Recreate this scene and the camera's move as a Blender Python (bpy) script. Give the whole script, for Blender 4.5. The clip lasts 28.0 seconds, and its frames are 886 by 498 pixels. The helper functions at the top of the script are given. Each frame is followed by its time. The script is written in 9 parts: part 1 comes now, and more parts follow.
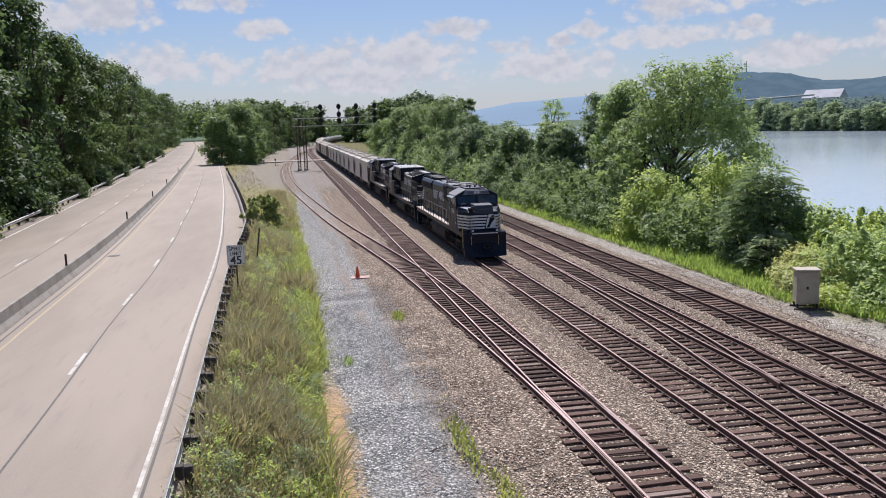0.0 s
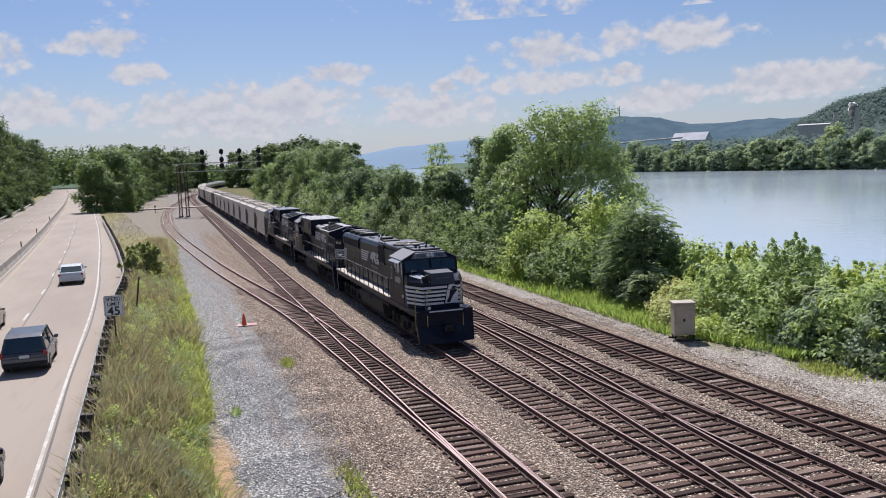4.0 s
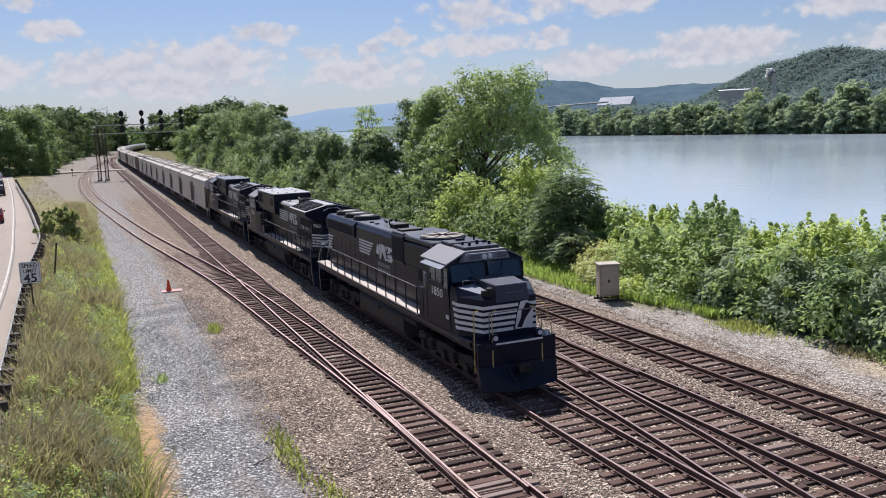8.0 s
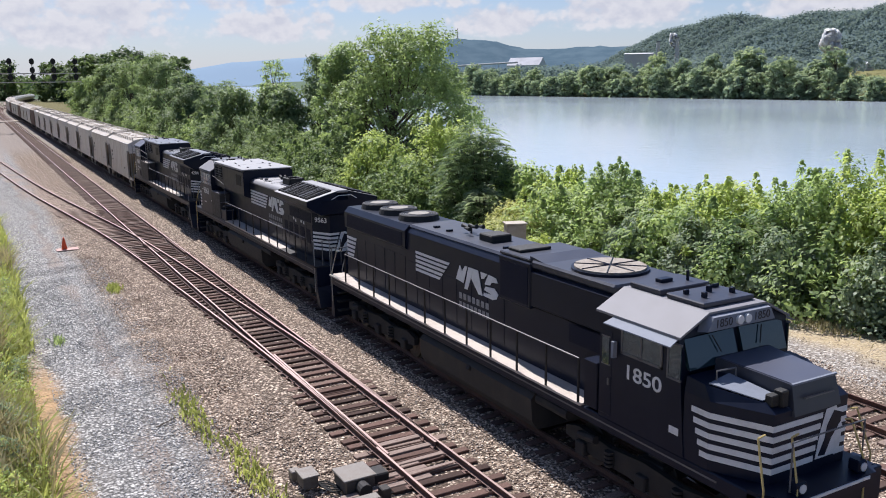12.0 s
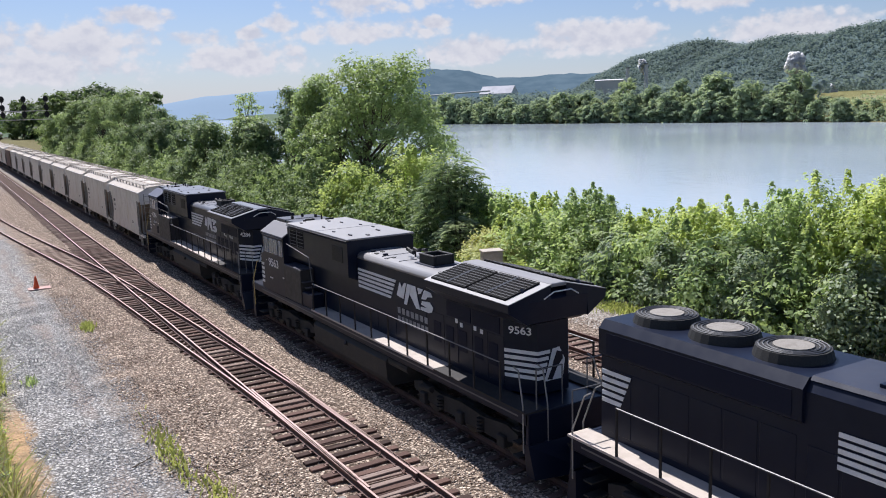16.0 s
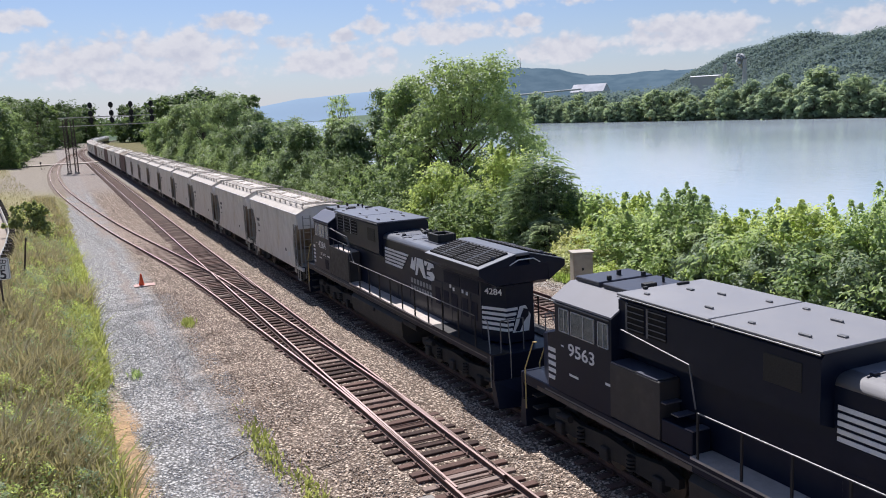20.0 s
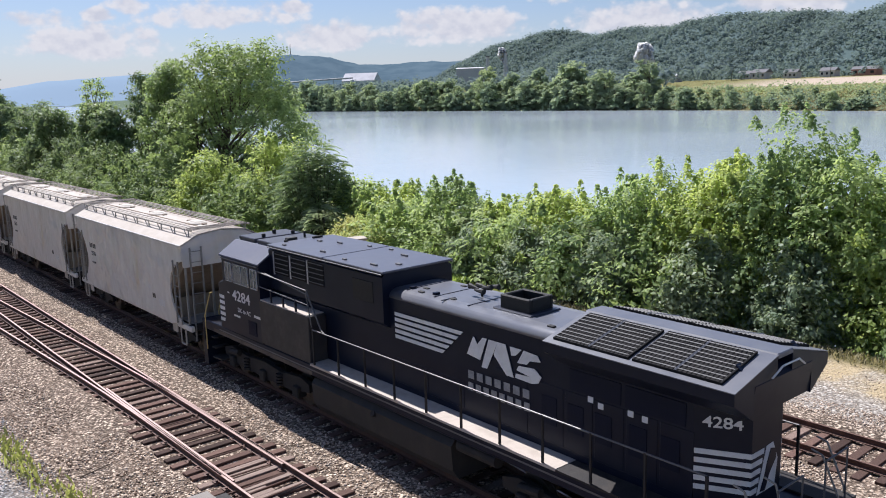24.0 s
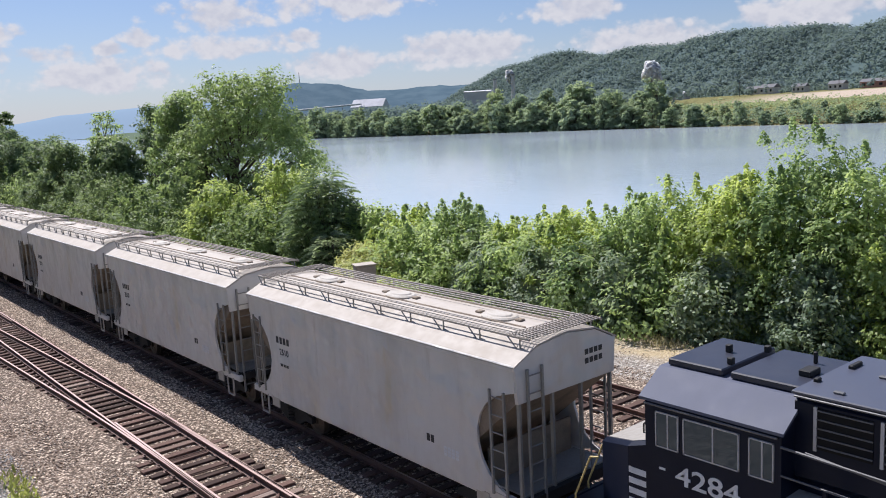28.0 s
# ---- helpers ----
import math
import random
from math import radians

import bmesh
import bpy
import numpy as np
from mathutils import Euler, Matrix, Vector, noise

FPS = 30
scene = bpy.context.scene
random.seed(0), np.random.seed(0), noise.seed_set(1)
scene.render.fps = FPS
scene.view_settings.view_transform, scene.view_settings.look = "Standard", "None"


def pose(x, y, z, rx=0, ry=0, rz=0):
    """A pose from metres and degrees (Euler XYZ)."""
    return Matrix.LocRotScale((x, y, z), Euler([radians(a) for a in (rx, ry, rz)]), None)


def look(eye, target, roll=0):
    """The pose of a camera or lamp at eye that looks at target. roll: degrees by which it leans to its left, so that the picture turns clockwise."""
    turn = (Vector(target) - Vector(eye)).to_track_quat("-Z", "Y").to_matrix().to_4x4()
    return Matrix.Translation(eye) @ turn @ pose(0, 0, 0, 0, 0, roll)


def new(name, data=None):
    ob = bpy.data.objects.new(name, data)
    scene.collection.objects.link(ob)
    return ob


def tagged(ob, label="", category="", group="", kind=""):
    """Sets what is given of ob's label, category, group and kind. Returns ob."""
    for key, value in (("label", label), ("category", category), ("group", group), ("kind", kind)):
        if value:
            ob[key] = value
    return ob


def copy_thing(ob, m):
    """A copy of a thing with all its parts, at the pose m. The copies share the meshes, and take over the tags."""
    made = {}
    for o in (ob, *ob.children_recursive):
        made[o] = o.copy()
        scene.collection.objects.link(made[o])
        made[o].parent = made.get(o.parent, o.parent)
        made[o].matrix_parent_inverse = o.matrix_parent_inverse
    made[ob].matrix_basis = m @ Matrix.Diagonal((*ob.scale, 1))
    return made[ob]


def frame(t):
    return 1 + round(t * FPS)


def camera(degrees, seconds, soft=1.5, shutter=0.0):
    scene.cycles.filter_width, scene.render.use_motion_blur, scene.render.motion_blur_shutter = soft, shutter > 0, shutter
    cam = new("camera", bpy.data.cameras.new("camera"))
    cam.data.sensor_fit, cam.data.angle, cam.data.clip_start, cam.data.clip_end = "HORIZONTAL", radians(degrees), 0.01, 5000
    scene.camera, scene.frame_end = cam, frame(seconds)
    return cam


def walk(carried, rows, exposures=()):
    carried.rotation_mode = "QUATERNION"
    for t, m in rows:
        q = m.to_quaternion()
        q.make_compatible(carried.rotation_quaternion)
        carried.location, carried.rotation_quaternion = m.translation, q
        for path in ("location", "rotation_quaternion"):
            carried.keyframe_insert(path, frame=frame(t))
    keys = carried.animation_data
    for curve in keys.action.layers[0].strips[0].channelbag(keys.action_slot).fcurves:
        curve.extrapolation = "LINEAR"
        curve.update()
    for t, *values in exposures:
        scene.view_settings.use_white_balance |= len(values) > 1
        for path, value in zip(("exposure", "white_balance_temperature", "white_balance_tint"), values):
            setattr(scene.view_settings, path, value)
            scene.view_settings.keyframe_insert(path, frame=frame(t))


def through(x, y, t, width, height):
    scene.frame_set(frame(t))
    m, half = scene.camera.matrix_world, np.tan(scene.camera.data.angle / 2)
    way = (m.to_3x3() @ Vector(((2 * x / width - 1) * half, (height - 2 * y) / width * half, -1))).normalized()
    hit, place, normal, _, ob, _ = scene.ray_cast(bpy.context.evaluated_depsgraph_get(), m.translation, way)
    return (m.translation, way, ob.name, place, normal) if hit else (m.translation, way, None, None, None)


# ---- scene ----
cam = camera(55.99, 28.0, soft=1.0)
PATH = [
    (0, pose(0.000, 0.000, 9.108, 81.531, 1.790, -10.592)),
    (0.5, pose(-0.002, -0.002, 9.103, 81.449, 1.775, -12.571)),
    (1, pose(-0.003, -0.003, 9.097, 81.983, 1.888, -14.388)),
    (1.5, pose(-0.005, -0.005, 9.092, 82.769, 2.138, -15.716)),
    (2, pose(-0.007, -0.006, 9.087, 83.556, 2.272, -16.478)),
    (2.5, pose(-0.008, -0.008, 9.082, 84.115, 2.407, -16.924)),
    (4.5, pose(-0.015, -0.014, 9.061, 84.155, 2.198, -19.012)),
    (5, pose(-0.017, -0.016, 9.056, 83.770, 2.030, -19.777)),
    (5.5, pose(-0.015, -0.017, 9.054, 83.340, 1.907, -20.498)),
    (6, pose(-0.014, -0.018, 9.053, 82.886, 1.867, -21.160)),
    (6.5, pose(-0.012, -0.019, 9.052, 82.492, 1.929, -21.650)),
    (7, pose(-0.011, -0.019, 9.051, 82.174, 2.040, -22.037)),
    (7.5, pose(-0.009, -0.020, 9.049, 81.927, 2.086, -22.504)),
    (8, pose(-0.008, -0.021, 9.048, 81.547, 2.043, -23.213)),
    (8.5, pose(-0.006, -0.022, 9.047, 80.900, 1.842, -24.186)),
    (9, pose(-0.005, -0.023, 9.046, 79.980, 1.532, -25.206)),
    (9.5, pose(-0.003, -0.024, 9.044, 78.913, 1.193, -26.094)),
    (10, pose(-0.002, -0.025, 9.043, 78.070, 0.907, -26.737)),
    (10.5, pose(0.002, -0.023, 9.044, 77.622, 0.788, -27.324)),
    (11, pose(0.006, -0.022, 9.045, 77.604, 0.810, -27.988)),
    (11.5, pose(0.009, -0.020, 9.046, 77.941, 0.793, -28.683)),
    (12, pose(0.013, -0.018, 9.046, 78.577, 0.735, -29.292)),
    (12.5, pose(0.017, -0.017, 9.047, 79.364, 0.774, -29.621)),
    (13, pose(0.020, -0.015, 9.048, 80.135, 0.863, -29.584)),
    (13.5, pose(0.024, -0.013, 9.049, 80.762, 1.181, -29.218)),
    (15.5, pose(0.034, -0.016, 9.059, 80.800, 1.910, -30.292)),
    (16, pose(0.033, -0.024, 9.067, 80.495, 1.869, -31.100)),
    (16.5, pose(0.032, -0.032, 9.075, 80.303, 1.906, -31.283)),
    (17, pose(0.031, -0.040, 9.083, 80.275, 2.086, -30.639)),
    (17.5, pose(0.030, -0.048, 9.091, 80.485, 2.242, -29.168)),
    (18, pose(0.028, -0.056, 9.099, 80.707, 2.328, -27.379)),
    (18.5, pose(0.027, -0.064, 9.107, 80.893, 2.317, -25.752)),
    (19, pose(0.026, -0.071, 9.115, 80.921, 2.301, -24.733)),
    (19.5, pose(0.025, -0.079, 9.123, 80.837, 2.404, -24.564)),
    (20, pose(0.024, -0.087, 9.131, 80.702, 2.572, -24.998)),
    (20.5, pose(0.024, -0.111, 9.126, 80.518, 2.872, -25.855)),
    (22.5, pose(0.025, -0.208, 9.108, 78.693, 2.584, -31.923)),
    (23, pose(0.025, -0.232, 9.103, 78.653, 2.173, -34.637)),
    (23.5, pose(0.025, -0.256, 9.098, 78.920, 1.760, -37.686)),
    (24, pose(0.025, -0.280, 9.094, 79.369, 1.568, -40.347)),
    (24.5, pose(0.060, -0.269, 9.094, 79.755, 1.280, -42.113)),
    (25, pose(0.095, -0.257, 9.094, 80.080, 1.215, -42.799)),
    (25.5, pose(0.130, -0.245, 9.093, 80.359, 1.327, -42.722)),
    (26, pose(0.164, -0.233, 9.093, 80.608, 1.650, -42.326)),
    (26.5, pose(0.199, -0.222, 9.093, 80.795, 2.081, -41.941)),
    (27, pose(0.234, -0.210, 9.093, 80.830, 2.522, -41.609)),
    (27.5, pose(0.268, -0.198, 9.093, 80.850, 2.861, -41.004)),
    (28, pose(0.303, -0.186, 9.092, 80.972, 3.102, -39.763)),
]
walk(cam, PATH, [(0, 0.34, 6200, 15), (5, 0.31, 6200, 15), (8, 0.37, 6200, 15), (11, 0.55, 6200, 15), (14, 0.53, 6200, 15), (20, 0.5, 6200, 15), (25, 0.57, 6200, 15), (28, 0.45, 6200, 15)])

# ---- sky, sun ----
SUN_AZ, SUN_EL = 7.0, 53.0          # degrees right of +y, above the horizon
scene.view_settings.exposure = 0.35

world = bpy.data.worlds.new("sky")
scene.world = world
world.use_nodes = True
wt = world.node_tree
wt.nodes.clear()


def wnode(kind, **props):
    n = wt.nodes.new(kind)
    if "operation" in props:
        n.operation = props["operation"]
    if "data_type" in props:
        n.data_type = props["data_type"]
    if "blend_type" in props:
        n.blend_type = props["blend_type"]
    if "interpolation_type" in props:
        n.interpolation_type = props["interpolation_type"]
    if "sky_type" in props:
        n.sky_type, n.sun_disc = props["sky_type"], props["sun_disc"]
    return n


def wmath(op, a, b=None, c=None):
    n = wnode("ShaderNodeMath", operation=op)
    for i, v in enumerate((a, b, c)):
        if v is None:
            continue
        if isinstance(v, (int, float)):
            n.inputs[i].default_value = v
        else:
            wt.links.new(v, n.inputs[i])
    return n.outputs[0]


sky = wnode("ShaderNodeTexSky", sky_type="NISHITA", sun_disc=False)
sky.sun_elevation, sky.sun_rotation = radians(SUN_EL), radians(SUN_AZ)
sky.altitude, sky.air_density, sky.dust_density, sky.ozone_density = 200, 1.0, 0.9, 1.8
coord = wnode("ShaderNodeTexCoord")
sep = wnode("ShaderNodeSeparateXYZ")
wt.links.new(coord.outputs["Generated"], sep.inputs[0])
sky_az = wmath("MULTIPLY", wmath("ARCTAN2", sep.outputs[0], sep.outputs[1]), 57.2958)
sky_el = wmath("MULTIPLY", wmath("ARCSINE", sep.outputs[2]), 57.2958)

# cumulus heaps: bearing, height above the horizon, half width, half height (degrees)
CLOUDS = [
    (-11.5, 7.3, 3.4, 1.3), (-3.5, 8.2, 2.6, 0.8), (-1.2, 6.5, 1.3, 0.8), (-7.5, 4.4, 4.5, 1.3),
    (1.6, 4.1, 3.8, 1.3), (8.6, 4.7, 3.8, 1.3), (5.5, 3.2, 5.0, 1.2), (11.5, 6.3, 1.8, 0.6),
    (15.3, 4.95, 1.9, 0.55), (20.5, 5.8, 1.0, 0.6), (18.7, 5.2, 0.9, 0.4), (24.8, 6.9, 3.2, 1.1),
    (25.9, 5.2, 4.0, 0.9), (30.7, 5.65, 0.9, 0.4), (18.0, 3.6, 3.6, 1.1), (33.6, 3.7, 3.4, 0.9),
    (40.7, 4.2, 4.0, 1.1), (33.7, 7.6, 4.6, 1.0), (48.0, 6.4, 2.9, 0.9), (53.2, 4.2, 3.8, 1.0),
    (63.9, 5.2, 3.6, 1.1), (-16.0, 4.0, 4.0, 1.2),
]
wide = wnode("ShaderNodeMapping")
wide.inputs["Scale"].default_value = (1, 1, 1.35)
wt.links.new(coord.outputs["Generated"], wide.inputs[0])
lifted = wnode("ShaderNodeMapping")                     # the same place a little higher, to tell tops from undersides
lifted.inputs["Scale"].default_value, lifted.inputs["Location"].default_value = (1, 1, 1.35), (0, 0.002, 0.011)
wt.links.new(coord.outputs["Generated"], lifted.inputs[0])


def billows(where):
    """Rounded cauliflower heads on soft large shapes."""
    n = wnode("ShaderNodeTexNoise")
    n.inputs["Scale"].default_value, n.inputs["Detail"].default_value, n.inputs["Roughness"].default_value = 21.0, 7.0, 0.56
    wt.links.new(where, n.inputs["Vector"])
    v = wnode("ShaderNodeTexVoronoi")
    v.feature = "SMOOTH_F1"
    v.inputs["Scale"].default_value, v.inputs["Detail"].default_value = 62.0, 2.0
    wt.links.new(where, v.inputs["Vector"])
    return wmath("SUBTRACT", wmath("MULTIPLY", wmath("SUBTRACT", n.outputs[0], 0.5), 3.6), wmath("MULTIPLY", wmath("SUBTRACT", v.outputs["Distance"], 0.42), 1.0))


puff, puff_above = billows(wide.outputs[0]), billows(lifted.outputs[0])
heap = None
for ca, ce, cw, ch in CLOUDS:
    dx = wmath("MULTIPLY", wmath("SUBTRACT", sky_az, ca), 1 / (cw * 1.35))
    dy = wmath("MULTIPLY", wmath("SUBTRACT", sky_el, ce), 1 / (ch * 1.3))
    # flat undersides: the lower half falls off faster
    dy = wmath("MULTIPLY", dy, wmath("ADD", 1.0, wmath("MULTIPLY", wmath("LESS_THAN", dy, 0.0), 0.35)))
    near = wmath("SUBTRACT", 1.0, wmath("ADD", wmath("MULTIPLY", dx, dx), wmath("MULTIPLY", dy, dy)))
    heap = near if heap is None else wmath("SMOOTH_MAX", heap, near, 0.3)
# the rest of the sky: loose cumulus from noise alone, out of the heaps' stretch
loose = wnode("ShaderNodeTexNoise")
loose.inputs["Scale"].default_value, loose.inputs["Detail"].default_value = 4.0, 6.0
wt.links.new(wide.outputs[0], loose.inputs["Vector"])
up = wmath("SUBTRACT", wmath("MULTIPLY", loose.outputs[0], 5.0), 3.0)
high = wmath("GREATER_THAN", sky_el, 9.5)
heap = wmath("MAXIMUM", heap, wmath("SUBTRACT", wmath("MULTIPLY", up, high), wmath("MULTIPLY", wmath("SUBTRACT", 1.0, high), 4.0)))
dens = wmath("ADD", heap, wmath("ADD", puff, 0.3))
cover = wnode("ShaderNodeMapRange", interpolation_type="SMOOTHSTEP")
for i, v in ((1, -0.2), (2, 0.75), (3, 0.0), (4, 0.97)):
    cover.inputs[i].default_value = v
wt.links.new(dens, cover.inputs[0])
# white tops, grey-lilac undersides and thick middles
thick = wnode("ShaderNodeMapRange")
for i, v in ((1, 0.5), (2, 2.4), (3, 0.0), (4, 0.55)):
    thick.inputs[i].default_value = v
wt.links.new(dens, thick.inputs[0])
under = wnode("ShaderNodeMapRange")
for i, v in ((1, -0.35), (2, 0.45), (3, 0.0), (4, 0.75)):
    under.inputs[i].default_value = v
wt.links.new(wmath("SUBTRACT", puff_above, puff), under.inputs[0])
white = wnode("ShaderNodeMix", data_type="RGBA")
white.inputs[6].default_value, white.inputs[7].default_value = (6.95, 6.95, 7.05, 1), (5.3, 5.5, 6.1, 1)
wt.links.new(wmath("MINIMUM", wmath("ADD", thick.outputs[0], under.outputs[0]), 1.0), white.inputs[0])
hazy = wnode("ShaderNodeMix", data_type="RGBA")
wt.links.new(cover.outputs[0], hazy.inputs[0])
tint = wnode("ShaderNodeMix", data_type="RGBA", blend_type="MULTIPLY")
tint.inputs[0].default_value = 1.0
tint.inputs[7].default_value = (0.66, 0.75, 0.9, 1)
wt.links.new(sky.outputs[0], tint.inputs[6])
veil = wnode("ShaderNodeMix", data_type="RGBA")          # pale summer haze low over the horizon
wt.links.new(wmath("MULTIPLY", wmath("POWER", 2.718, wmath("MULTIPLY", wmath("MAXIMUM", sky_el, 0.0), -0.3)), 0.8), veil.inputs[0])
veil.inputs[7].default_value = (6.1, 6.25, 6.75, 1)
wt.links.new(tint.outputs[2], veil.inputs[6])
wt.links.new(veil.outputs[2], hazy.inputs[6])
wt.links.new(white.outputs[2], hazy.inputs[7])
bg = wnode("ShaderNodeBackground")
bg.inputs["Strength"].default_value = 0.075
wt.links.new(hazy.outputs[2], bg.inputs["Color"])
wout = wnode("ShaderNodeOutputWorld")
wt.links.new(bg.outputs[0], wout.inputs["Surface"])

sun = bpy.data.lights.new("sun", "SUN")
sun.energy, sun.angle, sun.color = 5.0, radians(0.55), (1.0, 0.965, 0.91)
sa, se = radians(SUN_AZ), radians(SUN_EL)
sun_ob = new("sun", sun)
sun_ob.matrix_world = look((0, 0, 60), (-math.sin(sa) * math.cos(se) * 50, -math.cos(sa) * math.cos(se) * 50, 60 - math.sin(se) * 50))


# ---- materials ----
def shade(name, rough=0.8, metal=0.0, spec=0.5):
    m = bpy.data.materials.new(name)
    m.use_nodes = True
    b = m.node_tree.nodes["Principled BSDF"]
    b.inputs["Roughness"].default_value, b.inputs["Metallic"].default_value = rough, metal
    b.inputs["Specular IOR Level"].default_value = spec
    return m, m.node_tree, b


def link(t, a, b):
    t.links.new(a, b)


def rgb(c):
    return (c[0], c[1], c[2], 1.0)


def mixer(t, fac, a, b, mode="MIX"):
    n = t.nodes.new("ShaderNodeMix")
    n.data_type, n.blend_type = "RGBA", mode
    for i, v in ((0, fac), (6, a), (7, b)):
        if isinstance(v, (int, float)):
            n.inputs[i].default_value = v
        elif isinstance(v, tuple):
            n.inputs[i].default_value = rgb(v)
        else:
            t.links.new(v, n.inputs[i])
    return n.outputs[2]


def noisy(t, scale, detail=4.0, rough=0.55, where="Object", stretch=(1, 1, 1)):
    if where == "Position":
        src = t.nodes.new("ShaderNodeNewGeometry").outputs["Position"]
    else:
        src = t.nodes.new("ShaderNodeTexCoord").outputs[where]
    if stretch != (1, 1, 1):
        mp = t.nodes.new("ShaderNodeMapping")
        mp.inputs["Scale"].default_value = stretch
        t.links.new(src, mp.inputs[0])
        src = mp.outputs[0]
    n = t.nodes.new("ShaderNodeTexNoise")
    n.inputs["Scale"].default_value, n.inputs["Detail"].default_value, n.inputs["Roughness"].default_value = scale, detail, rough
    t.links.new(src, n.inputs["Vector"])
    return n.outputs[0]


def ramp(t, fac, lo, hi, a=0.0, b=1.0):
    n = t.nodes.new("ShaderNodeMapRange")
    n.interpolation_type = "SMOOTHSTEP"
    for i, v in ((1, lo), (2, hi), (3, a), (4, b)):
        n.inputs[i].default_value = v
    t.links.new(fac, n.inputs[0])
    return n.outputs[0]


def bumped(t, b, height, strength=0.3, dist=0.02):
    n = t.nodes.new("ShaderNodeBump")
    n.inputs["Strength"].default_value, n.inputs["Distance"].default_value = strength, dist
    t.links.new(height, n.inputs["Height"])
    t.links.new(n.outputs[0], b.inputs["Normal"])


def plain(name, col, rough=0.6, metal=0.0, dirt=None, amount=0.35, scale=3.0, fine=40.0, bump=0.15, spec=0.5, where="Object", stretch=(1, 1, 1), rvar=0.12):
    """Paint or metal with stains at one scale and grain at another."""
    m, t, b = shade(name, rough, metal, spec)
    dirt = dirt or tuple(c * 0.6 for c in col)
    big = ramp(t, noisy(t, scale, 5, 0.6, where, stretch), 0.42, 0.72, 0, amount)
    small = noisy(t, fine, 3, 0.6, where)
    c = mixer(t, big, col, dirt)
    c = mixer(t, ramp(t, small, 0.35, 0.7, 0, amount * 0.5), c, dirt)
    link(t, c, b.inputs["Base Color"])
    link(t, ramp(t, small, 0.2, 0.8, max(0.05, rough - rvar), min(1, rough + rvar)), b.inputs["Roughness"])
    if bump:
        bumped(t, b, small, bump, 0.004)
    return m


def leafy(name, dark, light, through=0.35, rough=0.5, patches=0.5):
    """Leaves: each one its own tint, each plant its own too, light shining through."""
    m, t, b = shade(name, rough + 0.08, 0, 0.24)
    g = t.nodes.new("ShaderNodeNewGeometry")
    rand = g.outputs["Random Per Island"]
    c = mixer(t, rand, dark, light)
    patch = ramp(t, noisy(t, patches, 3, 0.5, "Position"), 0.35, 0.65)
    c = mixer(t, patch, c, mixer(t, 0.5, c, dark))
    own = t.nodes.new("ShaderNodeObjectInfo").outputs["Random"]
    c = mixer(t, ramp(t, own, 0.0, 0.5, 0.45, 0.0), c, tuple(v * k for v, k in zip(dark, (0.7, 0.82, 1.0))))
    c = mixer(t, ramp(t, own, 0.55, 1.0, 0.0, 0.35), c, tuple(v * k for v, k in zip(light, (1.05, 1.0, 0.75))))
    link(t, c, b.inputs["Base Color"])
    tr = t.nodes.new("ShaderNodeBsdfTranslucent")
    link(t, mixer(t, 0.45, c, (light[0] * 1.25, light[1] * 1.2, light[2] * 0.75)), tr.inputs["Color"])
    mx = t.nodes.new("ShaderNodeMixShader")
    mx.inputs[0].default_value = through
    link(t, b.outputs[0], mx.inputs[1])
    link(t, tr.outputs[0], mx.inputs[2])
    link(t, mx.outputs[0], t.nodes["Material Output"].inputs["Surface"])
    return m


def stony(name, cols, cell, where="Position", dusty=(0.3, 0.26, 0.22), bump=1.0):
    """Loose crushed stone: a tint and a height for each stone."""
    m, t, b = shade(name, 0.95, 0, 0.06)
    src = t.nodes.new("ShaderNodeNewGeometry").outputs["Position"]
    v = t.nodes.new("ShaderNodeTexVoronoi")
    v.inputs["Scale"].default_value = 1 / cell
    link(t, src, v.inputs["Vector"])
    hue = t.nodes.new("ShaderNodeSeparateColor")
    link(t, v.outputs["Color"], hue.inputs[0])
    c = mixer(t, hue.outputs[0], cols[0], cols[1])
    c = mixer(t, ramp(t, hue.outputs[1], 0.2, 1.0, 0, 0.85), c, cols[2])
    # shade between the stones is put into the colour
    gap = ramp(t, v.outputs["Distance"], 0.3, 0.6, 0, 0.97)
    c = mixer(t, gap, c, tuple(x * 0.22 for x in cols[0]))
    big = ramp(t, noisy(t, 0.35, 4, 0.6, "Position"), 0.45, 0.7, 0, 0.5)
    c = mixer(t, big, c, dusty)
    link(t, c, b.inputs["Base Color"])
    inv = t.nodes.new("ShaderNodeMath")
    inv.operation = "SUBTRACT"
    inv.inputs[0].default_value = 1.0
    link(t, v.outputs["Distance"], inv.inputs[1])
    bumped(t, b, inv.outputs[0], bump, cell * 0.6)
    return m, t, b, c


M = {}
M["black"] = plain("black_engine_paint", (0.0055, 0.009, 0.023), 0.36, dirt=(0.012, 0.017, 0.032), amount=0.4, scale=1.2, fine=3, bump=0.0, rvar=0.03, spec=0.2)
M["nosetop"] = plain("tan_nose_deck", (0.3, 0.28, 0.255), 0.7, dirt=(0.18, 0.165, 0.15), amount=0.4, scale=1.5, fine=6, bump=0.0, spec=0.3)
# sky sheen on the engine roofs is put into these two base colours
M["roofmid"] = plain("sheen_tinted_navy_panel", (0.075, 0.08, 0.108), 0.36, dirt=(0.1, 0.103, 0.125), amount=0.4, scale=0.7, fine=2, bump=0.0, rvar=0.02, spec=0.6)
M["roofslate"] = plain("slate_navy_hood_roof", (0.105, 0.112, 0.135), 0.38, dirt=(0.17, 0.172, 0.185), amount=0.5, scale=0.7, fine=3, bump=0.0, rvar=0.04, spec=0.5)
